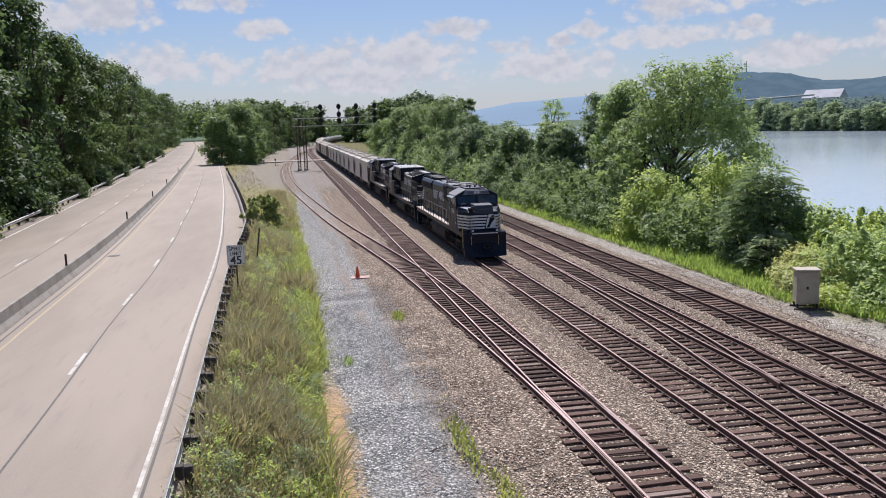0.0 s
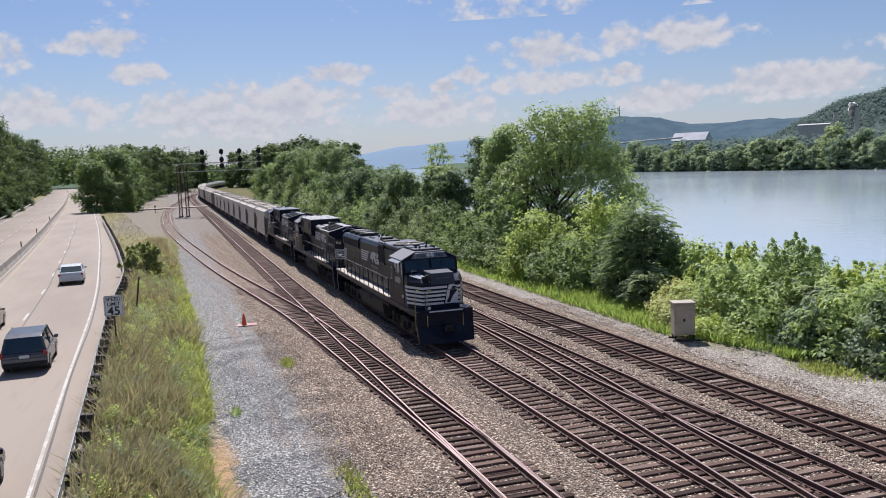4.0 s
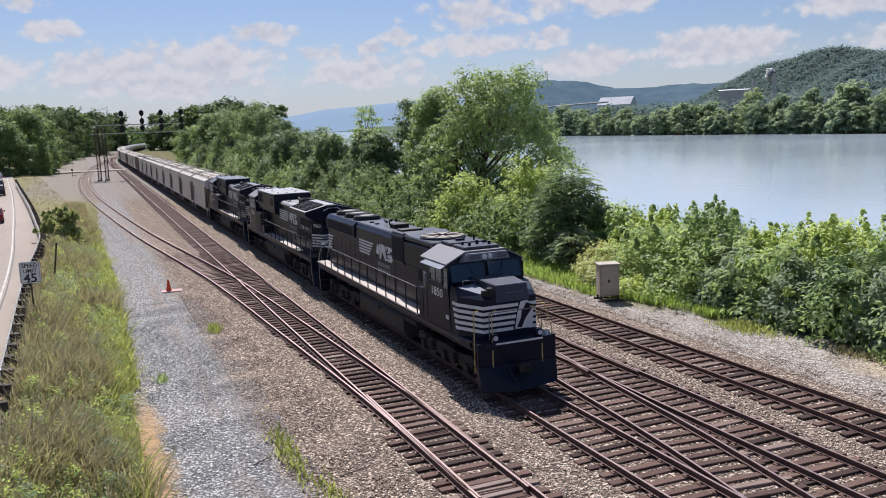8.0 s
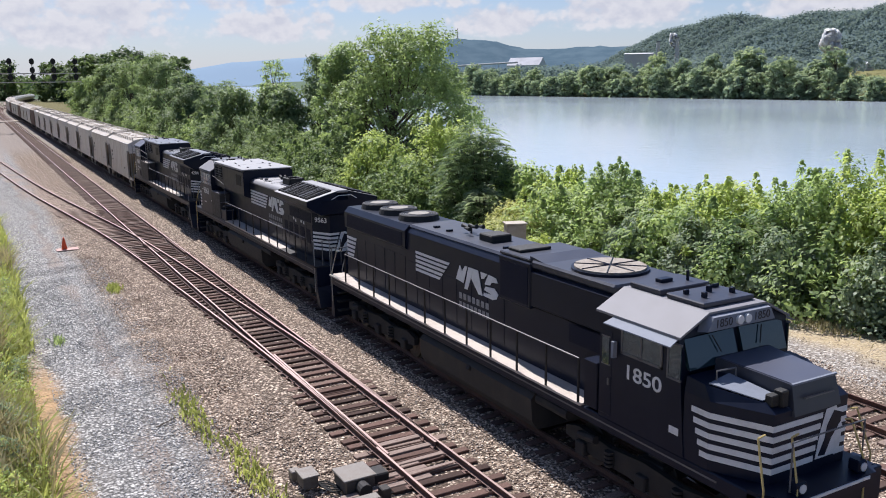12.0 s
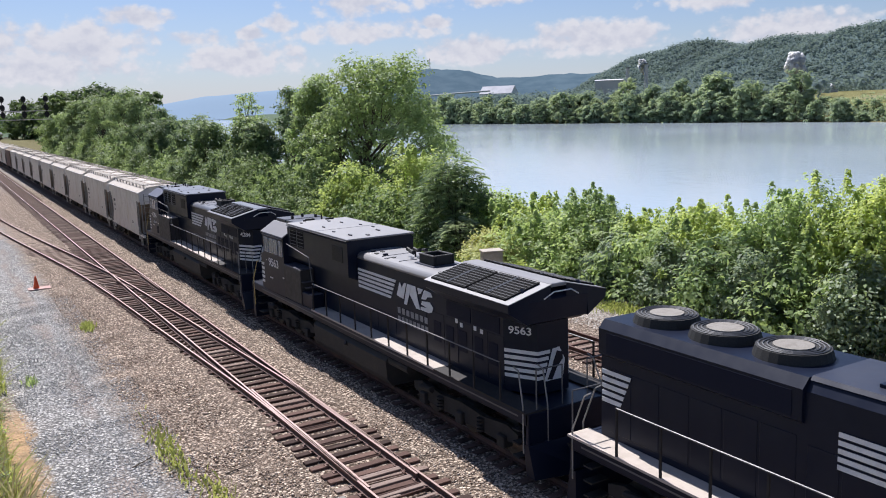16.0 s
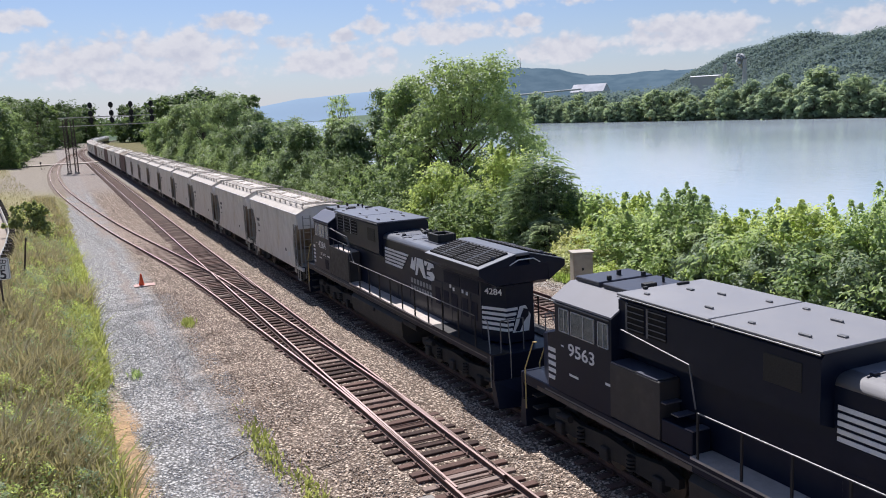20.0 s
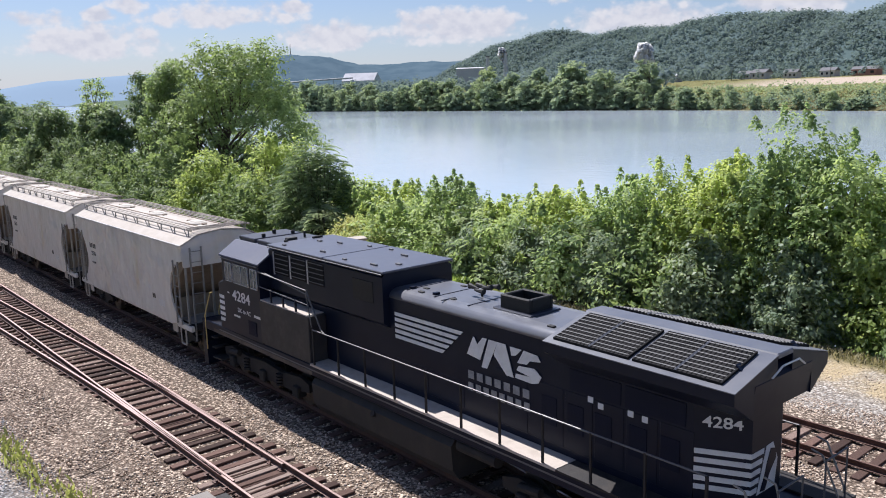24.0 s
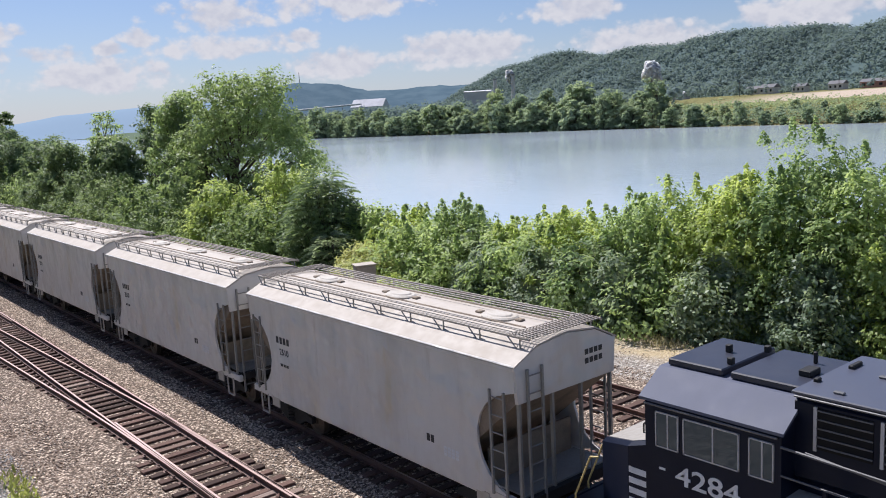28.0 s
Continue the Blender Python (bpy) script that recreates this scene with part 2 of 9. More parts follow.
M["dustyblack"] = plain("dust_filmed_black_paint", (0.026, 0.025, 0.028), 0.6, dirt=(0.06, 0.052, 0.048), amount=0.6, scale=1.1, fine=5, bump=0.0)
M["walkdust"] = plain("brown_dust_on_steel", (0.13, 0.105, 0.085), 0.85, dirt=(0.05, 0.042, 0.038), amount=0.7, scale=1.6)
M["roofdark"] = plain("dark_navy_roof_plate", (0.026, 0.029, 0.045), 0.4, dirt=(0.05, 0.053, 0.07), amount=0.4, scale=1.0, fine=3, bump=0.0, rvar=0.03)
# cab roof colour lightened to stand in for glare on the slope
M["cabnavy"] = plain("sheen_tinted_navy_cab_roof", (0.1, 0.11, 0.155), 0.66, dirt=(0.15, 0.155, 0.18), amount=0.5, scale=0.8, fine=3, bump=0.0, spec=0.2, rvar=0.05)
M["trimsilver"] = plain("bare_metal_window_trim", (0.5, 0.5, 0.52), 0.5, 0.3, amount=0.2)
# black hood and cab roofs: reflected sky painted as a lighter base colour
M["roofblack"] = plain("sheen_tinted_black_roof", (0.2, 0.198, 0.207), 0.5, dirt=(0.25, 0.24, 0.235), amount=0.45, scale=0.6, fine=2, bump=0.0, spec=0.6, rvar=0.02)
M["cabroof"] = plain("sheen_tinted_cab_roof", (0.21, 0.207, 0.222), 0.6, dirt=(0.2, 0.19, 0.188), amount=0.4, scale=0.6, fine=2, bump=0.0, spec=0.2, rvar=0.02)
M["grating"] = plain("dusty_walkway_grating", (0.37, 0.33, 0.285), 0.8, dirt=(0.22, 0.19, 0.16), amount=0.5, scale=2, fine=30)
M["underframe"] = plain("grimy_underframe_steel", (0.015, 0.0145, 0.016), 0.8, dirt=(0.04, 0.033, 0.029), amount=0.6, scale=2.5)
M["tank"] = plain("dusty_fuel_tank", (0.018, 0.018, 0.02), 0.7, dirt=(0.045, 0.039, 0.034), amount=0.6, scale=2.0)
M["walk"] = plain("light_grey_walkway", (0.5, 0.44, 0.385), 0.8, dirt=(0.32, 0.27, 0.225), amount=0.5, scale=2.5)
M["white"] = plain("white_lettering_paint", (0.7, 0.71, 0.72), 0.6, dirt=(0.45, 0.45, 0.46), amount=0.4, scale=4)
M["whiteworn"] = plain("worn_white_lettering", (0.3, 0.31, 0.325), 0.6, dirt=(0.16, 0.165, 0.18), amount=0.7, scale=6, fine=30)
M["yellow"] = plain("faded_yellow_handrail", (0.55, 0.42, 0.16), 0.6, amount=0.4)
M["railing"] = plain("grey_painted_handrail", (0.12, 0.12, 0.125), 0.5)
M["visor"] = plain("pale_grey_sunshade", (0.2, 0.22, 0.265), 0.65, amount=0.3, spec=0.2, rvar=0.02)
M["bluegrille"] = plain("blue_black_filter_screen", (0.006, 0.009, 0.024), 0.6, dirt=(0.01, 0.013, 0.028), amount=0.4, spec=0.15)
M["grille"] = plain("black_radiator_mesh", (0.012, 0.012, 0.013), 0.85, dirt=(0.03, 0.027, 0.025), amount=0.4, spec=0.15)
M["fan"] = plain("dusty_fan_shroud", (0.26, 0.24, 0.21), 0.75, dirt=(0.12, 0.1, 0.08), amount=0.5, scale=6)
M["fanhub"] = plain("brown_resistor_grid", (0.33, 0.29, 0.245), 0.8, dirt=(0.1, 0.07, 0.05), amount=0.6, scale=6)
M["steel"] = plain("worn_wheel_steel", (0.16, 0.13, 0.11), 0.45, 0.7)
M["rust"] = plain("rusty_rail_steel", (0.14, 0.074, 0.056), 0.75, 0.1, dirt=(0.05, 0.03, 0.024), amount=0.6, scale=1.5, fine=25, where="Position")
M["railhead"] = plain("worn_shiny_rail_head", (0.36, 0.27, 0.25), 0.42, 0.75, dirt=(0.3, 0.2, 0.17), amount=0.5, scale=0.8, fine=30, bump=0.02, where="Position", stretch=(1, 0.2, 1))
hm, ht_, hb = shade("chalky_grey_hopper_paint", 0.3, 0, 0.6)
hpos = ht_.nodes.new("ShaderNodeSeparateXYZ")
link(ht_, ht_.nodes.new("ShaderNodeTexCoord").outputs["Object"], hpos.inputs[0])
hc = mixer(ht_, ramp(ht_, noisy(ht_, 0.9, 5, 0.6, "Object", (1, 1.2, 0.35)), 0.4, 0.7, 0, 0.55), (0.63, 0.605, 0.57), (0.5, 0.455, 0.4))
hc = mixer(ht_, ramp(ht_, noisy(ht_, 1.1, 6, 0.7, "Object", (1, 2.6, 0.22)), 0.55, 0.8, 0, 0.5), hc, (0.36, 0.3, 0.24))        # run-off streaks
hc = mixer(ht_, ramp(ht_, noisy(ht_, 0.8, 4, 0.6, "Object", (1, 1.5, 0.5)), 0.6, 0.72, 0, 0.4), hc, (0.56, 0.46, 0.27))        # yellowed patches
hc = mixer(ht_, ramp(ht_, noisy(ht_, 14, 4, 0.7, "Object"), 0.62, 0.8, 0, 0.4), hc, (0.25, 0.17, 0.12))
link(ht_, hc, hb.inputs["Base Color"])
bumped(ht_, hb, noisy(ht_, 0.95, 2, 0.45, "Object", (1, 1.0, 1.1)), 1.0, 0.3)
M["hopper"] = hm
M["hopperroof"] = plain("dusty_tan_hopper_roof", (0.45, 0.405, 0.355), 0.75, dirt=(0.33, 0.28, 0.225), amount=0.4, scale=0.7, fine=4)
M["hatchpaint"] = plain("pale_hatch_paint", (0.47, 0.435, 0.385), 0.65, dirt=(0.33, 0.27, 0.2), amount=0.45, scale=3)
M["slope"] = plain("brown_stained_slope_sheet", (0.26, 0.205, 0.15), 0.8, dirt=(0.1, 0.075, 0.055), amount=0.6, scale=1.5)
M["brownhopper"] = plain("oxide_brown_hopper_paint", (0.17, 0.1, 0.075), 0.7, dirt=(0.08, 0.05, 0.04), amount=0.5, scale=1.0)
M["tankcar"] = plain("weathered_white_tank", (0.42, 0.42, 0.4), 0.5, dirt=(0.15, 0.13, 0.11), amount=0.5, scale=0.8)
M["ladder"] = plain("galvanised_ladder_rungs", (0.3, 0.29, 0.27), 0.6, 0.3)
M["darktext"] = plain("black_stencil_paint", (0.03, 0.03, 0.035), 0.6)
M["cabinet"] = plain("weathered_aluminium_cabinet", (0.42, 0.37, 0.31), 0.55, 0.25, dirt=(0.25, 0.2, 0.15), amount=0.45, scale=2)
M["concrete"] = plain("stained_concrete", (0.33, 0.3, 0.26), 0.9, dirt=(0.16, 0.13, 0.1), amount=0.6, scale=0.7, fine=9, bump=0.3, where="Position")
M["line_white"] = plain("worn_white_road_paint", (0.55, 0.53, 0.49), 0.8, dirt=(0.3, 0.26, 0.22), amount=0.8, scale=1.3, fine=9, where="Position")
M["line_yellow"] = plain("faded_yellow_road_paint", (0.4, 0.32, 0.18), 0.8, dirt=(0.3, 0.26, 0.22), amount=0.7, scale=1.5, where="Position")
M["crack"] = plain("tar_joint_sealant", (0.11, 0.1, 0.09), 0.8, where="Position")
M["galv"] = plain("weathered_galvanised_steel", (0.5, 0.48, 0.44), 0.5, 0.35, dirt=(0.28, 0.2, 0.14), amount=0.45, scale=1.2, where="Position")
M["wood"] = plain("grey_weathered_timber_post", (0.075, 0.06, 0.05), 0.9, dirt=(0.03, 0.025, 0.02), amount=0.6, scale=5)
M["bark"] = plain("grey_brown_bark", (0.1, 0.075, 0.055), 0.95, dirt=(0.045, 0.035, 0.028), amount=0.7, scale=4, fine=30, bump=0.6)
M["signwhite"] = plain("white_retroreflective_sheet", (0.72, 0.72, 0.7), 0.5, amount=0.12)
M["orange"] = plain("orange_plastic_cone", (0.75, 0.1, 0.03), 0.5, amount=0.2)
M["pink"] = plain("faded_pinkish_rubber_base", (0.5, 0.32, 0.28), 0.8)
M["carpaint_dark"] = plain("dark_blue_car_paint", (0.012, 0.015, 0.028), 0.22, 0.1, amount=0.1, bump=0)
M["carpaint_grey"] = plain("grey_car_paint", (0.1, 0.105, 0.12), 0.25, 0.4, amount=0.1, bump=0)
M["carpaint_white"] = plain("white_car_paint", (0.62, 0.64, 0.66), 0.25, 0.0, amount=0.1, bump=0)
M["carpaint_gold"] = plain("champagne_car_paint", (0.4, 0.36, 0.29), 0.3, 0.3, amount=0.1, bump=0)
M["carpaint_red"] = plain("dark_red_car_paint", (0.2, 0.015, 0.015), 0.3, 0.1, amount=0.1, bump=0)
M["tyre"] = plain("black_rubber_tyre", (0.02, 0.02, 0.02), 0.85)
M["lamp_red"] = plain("red_tail_lamp_plastic", (0.3, 0.012, 0.012), 0.2, amount=0.05, bump=0)
M["plate"] = plain("pale_plate", (0.6, 0.6, 0.58), 0.5, amount=0.05)
M["signalblack"] = plain("matt_black_signal_board", (0.012, 0.012, 0.012), 0.7)
M["lattice"] = plain("rusty_grey_lattice_steel", (0.08, 0.06, 0.05), 0.7, 0.3, amount=0.5)
M["barnwhite"] = plain("white_metal_roof", (0.6, 0.6, 0.63), 0.9, spec=0.1, amount=0.5, scale=0.04, where="Position")
M["barnwall"] = plain("beige_industrial_wall", (0.5, 0.5, 0.5), 0.8, scale=0.05, where="Position")
M["redwall"] = plain("red_brick_building", (0.36, 0.19, 0.16), 0.85, scale=0.05, where="Position")
M["housewall"] = plain("pale_house_siding", (0.52, 0.51, 0.5), 0.8, scale=0.3, where="Position")
M["roofgrey"] = plain("grey_shingle_roof", (0.16, 0.16, 0.17), 0.9, scale=0.3, where="Position")
M["pane"] = plain("dark_window_pane", (0.02, 0.025, 0.03), 0.12, amount=0.05, bump=0)

gm, gt, gb = shade("cab_window_glass", 0.04, 0, 0.8)
gb.inputs["Base Color"].default_value = (0.012, 0.03, 0.04, 1)
M["glass"] = gm
M["switchbox"] = plain("grimy_grey_cast_iron", (0.13, 0.12, 0.11), 0.75, 0.2, dirt=(0.06, 0.04, 0.03), amount=0.6, scale=4)
M["switchlid"] = plain("bleached_grey_steel_lid", (0.17, 0.155, 0.14), 0.65, 0.2, dirt=(0.13, 0.1, 0.08), amount=0.55, scale=5)
M["palewood"] = plain("pale_weathered_plank_wood", (0.27, 0.2, 0.165), 0.85, dirt=(0.12, 0.075, 0.06), amount=0.65, scale=3, stretch=(0.4, 3, 1))

# lens of a headlight, unlit
M["lens"] = plain("clear_lamp_lens", (0.6, 0.62, 0.64), 0.12, amount=0.05, bump=0)

# sleepers: creosote timber, each with its own age
tm, tt, tb = shade("creosoted_timber_tie", 0.9, 0, 0.2)
inf = tt.nodes.new("ShaderNodeObjectInfo")
grain = noisy(tt, 3.0, 5, 0.65, "Object", (3, 30, 8))
tc = mixer(tt, inf.outputs["Random"], (0.048, 0.03, 0.025), (0.2, 0.122, 0.098))
tc = mixer(tt, ramp(tt, inf.outputs["Random"], 0.84, 0.97, 0, 0.7), tc, (0.34, 0.27, 0.225))
tc = mixer(tt, ramp(tt, grain, 0.4, 0.75, 0, 0.75), tc, (0.03, 0.021, 0.018))
tc = mixer(tt, ramp(tt, noisy(tt, 1.2, 3, 0.6, "Position"), 0.55, 0.75, 0, 0.25), tc, (0.15, 0.1, 0.085))
tpos = tt.nodes.new("ShaderNodeSeparateXYZ")
link(tt, tt.nodes.new("ShaderNodeNewGeometry").outputs["Position"], tpos.inputs[0])
# the far sleepers turn paler brown along y, the dusty siding's most
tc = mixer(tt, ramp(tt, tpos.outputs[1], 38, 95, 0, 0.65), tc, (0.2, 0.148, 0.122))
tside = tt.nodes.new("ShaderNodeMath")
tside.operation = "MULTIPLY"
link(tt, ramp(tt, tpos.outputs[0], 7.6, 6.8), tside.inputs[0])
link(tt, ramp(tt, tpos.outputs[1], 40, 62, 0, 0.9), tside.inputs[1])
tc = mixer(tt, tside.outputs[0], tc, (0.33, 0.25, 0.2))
link(tt, tc, tb.inputs["Base Color"])
bumped(tt, tb, grain, 0.6, 0.01)
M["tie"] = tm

# road: sun-bleached concrete with wheel tracks and patches
rm, rt, rb = shade("sun_bleached_road_concrete", 0.85, 0, 0.3)
rfine = noisy(rt, 22, 4, 0.7, "Position")
rc = mixer(rt, ramp(rt, noisy(rt, 0.12, 4, 0.6, "Position", (1.5, 0.35, 1)), 0.4, 0.65), (0.325, 0.268, 0.218), (0.272, 0.224, 0.182))
rc = mixer(rt, ramp(rt, noisy(rt, 1.1, 5, 0.65, "Position", (2.2, 0.25, 1)), 0.52, 0.75, 0, 0.45), rc, (0.21, 0.178, 0.157))
rc = mixer(rt, ramp(rt, rfine, 0.4, 0.7, 0, 0.3), rc, (0.36, 0.315, 0.28))
link(rt, rc, rb.inputs["Base Color"])
bumped(rt, rb, rfine, 0.25, 0.006)
M["road"] = rm

# water: slow river, small ripples
wm, wtree, wb = shade("slow_river_water", 0.07, 0, 0.5)
wb.inputs["IOR"].default_value = 1.33
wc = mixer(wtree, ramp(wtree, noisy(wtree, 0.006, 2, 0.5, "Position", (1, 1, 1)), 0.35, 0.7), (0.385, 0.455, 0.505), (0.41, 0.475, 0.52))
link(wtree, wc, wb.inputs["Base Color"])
ripple = noisy(wtree, 0.55, 5, 0.62, "Position", (1, 0.6, 1))
calm = ramp(wtree, noisy(wtree, 0.006, 3, 0.5, "Position", (1.0, 1.0, 1)), 0.4, 0.62, 0.1, 0.125)
link(wtree, calm, wb.inputs["Roughness"])
bumped(wtree, wb, ripple, 0.28, 0.12)
M["water"] = wm

# the ground sheet: ballast, service lane, verge, grass by their own strips
sm, st, sb, ballast = stony("ballast_gravel_and_turf", ((0.57, 0.445, 0.34), (0.27, 0.195, 0.152), (0.78, 0.67, 0.55)), 0.085, dusty=(0.37, 0.275, 0.2), bump=1.0)
pos = st.nodes.new("ShaderNodeNewGeometry").outputs["Position"]
spx = st.nodes.new("ShaderNodeSeparateXYZ")
link(st, pos, spx.inputs[0])


def smath(op, a, b):
    n = st.nodes.new("ShaderNodeMath")
    n.operation = op
    for i, v in enumerate((a, b)):
        if isinstance(v, (int, float)):
            n.inputs[i].default_value = v
        else:
            st.links.new(v, n.inputs[i])
    return n.outputs[0]


wob = smath("SUBTRACT", noisy(st, 0.45, 5, 0.65, "Position"), 0.5)
gx = smath("ADD", spx.outputs[0], smath("MULTIPLY", wob, 1.7))
gy = spx.outputs[1]
vor = st.nodes.new("ShaderNodeTexVoronoi")
vor.inputs["Scale"].default_value = 11.0
link(st, pos, vor.inputs["Vector"])
vs = st.nodes.new("ShaderNodeSeparateColor")
link(st, vor.outputs["Color"], vs.inputs[0])
blue = mixer(st, vs.outputs[0], (0.255, 0.246, 0.234), (0.66, 0.642, 0.61))
# lane stones: gaps darkened in the colour for their shade
blue = mixer(st, ramp(st, vor.outputs["Distance"], 0.3, 0.65, 0, 0.85), blue, (0.07, 0.07, 0.07))
blue = mixer(st, ramp(st, noisy(st, 0.5, 4, 0.6, "Position", (1.6, 0.3, 1)), 0.5, 0.72, 0, 0.3), blue, (0.25, 0.21, 0.18))
pale = mixer(st, vs.outputs[1], (0.28, 0.25, 0.22), (0.5, 0.455, 0.4))
# verge stones: shade in the gaps painted darker too
pale = mixer(st, ramp(st, vor.outputs["Distance"], 0.3, 0.7, 0, 0.7), pale, (0.17, 0.15, 0.13))
turfn = noisy(st, 2.2, 6, 0.7, "Position")
turf = mixer(st, ramp(st, turfn, 0.35, 0.65), (0.13, 0.135, 0.05), (0.24, 0.215, 0.1))
turf = mixer(st, smath("MULTIPLY", ramp(st, gx, 0.4, -0.9), ramp(st, noisy(st, 0.9, 4, 0.6, "Position"), 0.3, 0.6, 0.4, 0.9)), turf, (0.3, 0.265, 0.15))
soil = mixer(st, ramp(st, noisy(st, 1.6, 5, 0.6, "Position"), 0.4, 0.65), (0.42, 0.28, 0.16), (0.28, 0.2, 0.12))
ruts = smath("MULTIPLY", ramp(st, smath("ABSOLUTE", smath("SUBTRACT", gx, 3.15), 0), 0.5, 0.12), ramp(st, noisy(st, 0.3, 4, 0.6, "Position", (1, 0.35, 1)), 0.38, 0.6, 0, 0.5))
blue = mixer(st, ruts, blue, (0.27, 0.205, 0.165))                       # wheel track worn brown
patchy = ramp(st, noisy(st, 1.1, 5, 0.65, "Position"), 0.35, 0.7, 0, 0.45)
ballast = mixer(st, patchy, ballast, mixer(st, vs.outputs[0], (0.2, 0.15, 0.12), (0.36, 0.28, 0.22)))
trodden = smath("MULTIPLY", smath("MULTIPLY", ramp(st, gx, 4.4, 5.2), ramp(st, gx, 8.0, 6.8)), ramp(st, noisy(st, 0.4, 4, 0.6, "Position", (1, 0.4, 1)), 0.35, 0.6, 0.1, 0.6))
ballast = mixer(st, smath("MULTIPLY", trodden, 0.55), ballast, (0.25, 0.185, 0.15))                 # dusty path beside the lane
mottle = ramp(st, noisy(st, 4.5, 5, 0.75, "Position"), 0.45, 0.65, 0, 0.4)   # random dark clumps over the ballast
ballast = mixer(st, mottle, ballast, mixer(st, vs.outputs[1], (0.07, 0.05, 0.042), (0.2, 0.15, 0.12)))
spill = ramp(st, noisy(st, 7.0, 4, 0.7, "Position"), 0.58, 0.7, 0, 0.6)
ballast = mixer(st, spill, ballast, mixer(st, vs.outputs[2], (0.42, 0.35, 0.29), (0.62, 0.54, 0.46)))
lumps = ramp(st, noisy(st, 5.0, 5, 0.75, "Position"), 0.5, 0.66, 0, 0.3)
blue = mixer(st, lumps, blue, (0.13, 0.13, 0.13))
drifts = ramp(st, noisy(st, 1.3, 5, 0.7, "Position", (1, 0.45, 1)), 0.46, 0.64, 0, 0.3)
ballast = mixer(st, drifts, ballast, mixer(st, vs.outputs[0], (0.1, 0.078, 0.066), (0.26, 0.2, 0.165)))
blue = mixer(st, ramp(st, noisy(st, 1.5, 5, 0.7, "Position", (1, 0.4, 1)), 0.5, 0.66, 0, 0.3), blue, (0.17, 0.16, 0.15))
near_track = None
for tx_ in (8.82, 12.96, 17.02, 20.64):
    off_ = smath("ABSOLUTE", smath("SUBTRACT", spx.outputs[0], tx_), 0)
    near_track = off_ if near_track is None else smath("MINIMUM", near_track, off_)
stain = smath("MULTIPLY", ramp(st, smath("ADD", near_track, smath("MULTIPLY", wob, 0.8)), 1.35, 0.75), ramp(st, noisy(st, 0.6, 4, 0.6, "Position", (1, 0.3, 1)), 0.3, 0.6, 0.15, 0.45))
ballast = mixer(st, stain, ballast, mixer(st, vs.outputs[2], (0.11, 0.066, 0.052), (0.25, 0.16, 0.125)))   # rust dust under the trains
each = st.nodes.new("ShaderNodeTexVoronoi")
each.inputs["Scale"].default_value = 12.5
link(st, pos, each.inputs["Vector"])
tone = st.nodes.new("ShaderNodeSeparateColor")
link(st, each.outputs["Color"], tone.inputs[0])
ballast = mixer(st, ramp(st, tone.outputs[0], 0.6, 0.95, 0, 0.8), ballast, (0.8, 0.655, 0.52))      # pale stones among the brown
ballast = mixer(st, ramp(st, tone.outputs[1], 0.65, 0.95, 0, 0.6), ballast, (0.13, 0.095, 0.075))
ballast = mixer(st, ramp(st, each.outputs["Distance"], 0.4, 0.64, 0, 0.75), ballast, (0.05, 0.038, 0.03))   # shade in the gaps, put into the colour
pale = mixer(st, ramp(st, tone.outputs[2], 0.6, 0.95, 0, 0.7), pale, (0.64, 0.6, 0.55))
# finer painted shade between the verge stones
pale = mixer(st, ramp(st, each.outputs["Distance"], 0.4, 0.64, 0, 0.4), pale, (0.1, 0.085, 0.07))
c = mixer(st, ramp(st, gx, 4.9, 3.6), ballast, blue)                     # service lane
sandy = smath("MULTIPLY", ramp(st, gx, 1.75, 1.2), ramp(st, gy, 34, 27))
c = mixer(st, sandy, c, soil)
c = mixer(st, ramp(st, smath("ADD", gx, smath("MULTIPLY", ramp(st, gy, 34, 24), 0.45)), 1.0, 0.72), c, turf)
c = mixer(st, ramp(st, gx, 22.4, 23.3), c, pale)                          # verge by the outer track
dryverge = smath("MULTIPLY", smath("MULTIPLY", ramp(st, gx, 24.6, 26.0), ramp(st, gy, 25, 19)), ramp(st, noisy(st, 0.5, 4, 0.6, "Position"), 0.35, 0.55, 0.25, 0.85))
c = mixer(st, dryverge, c, mixer(st, turfn, (0.5, 0.4, 0.24), (0.38, 0.3, 0.18)))   # trodden sand and straw
grassy = smath("MULTIPLY", ramp(st, gx, 24.0, 25.0), ramp(st, gy, 30, 38))
c = mixer(st, grassy, c, turf)
c = mixer(st, ramp(st, gx, 27.0, 28.5), c, mixer(st, 0.4, turf, (0.1, 0.08, 0.055)))
yard = smath("MULTIPLY", ramp(st, gy, 120, 150), smath("MULTIPLY", ramp(st, gx, -12, -8), ramp(st, gx, 20, 16)))
c = mixer(st, smath("MULTIPLY", yard, 0.8), c, mixer(st, ramp(st, turfn, 0.4, 0.6), (0.3, 0.265, 0.235), (0.215, 0.185, 0.165)))
farg = ramp(st, gx, 395, 420)
c = mixer(st, farg, c, turf)
field = smath("MULTIPLY", ramp(st, spx.outputs[0], 466, 474), smath("MULTIPLY", ramp(st, spx.outputs[0], 560, 540), ramp(st, gy, 330, 250)))
c = mixer(st, field, c, (0.46, 0.38, 0.3))
c = mixer(st, ramp(st, gy, 520, 700), c, mixer(st, turfn, (0.07, 0.105, 0.07), (0.12, 0.16, 0.1)))    # wooded country far off
link(st, c, sb.inputs["Base Color"])
M["ground"] = sm

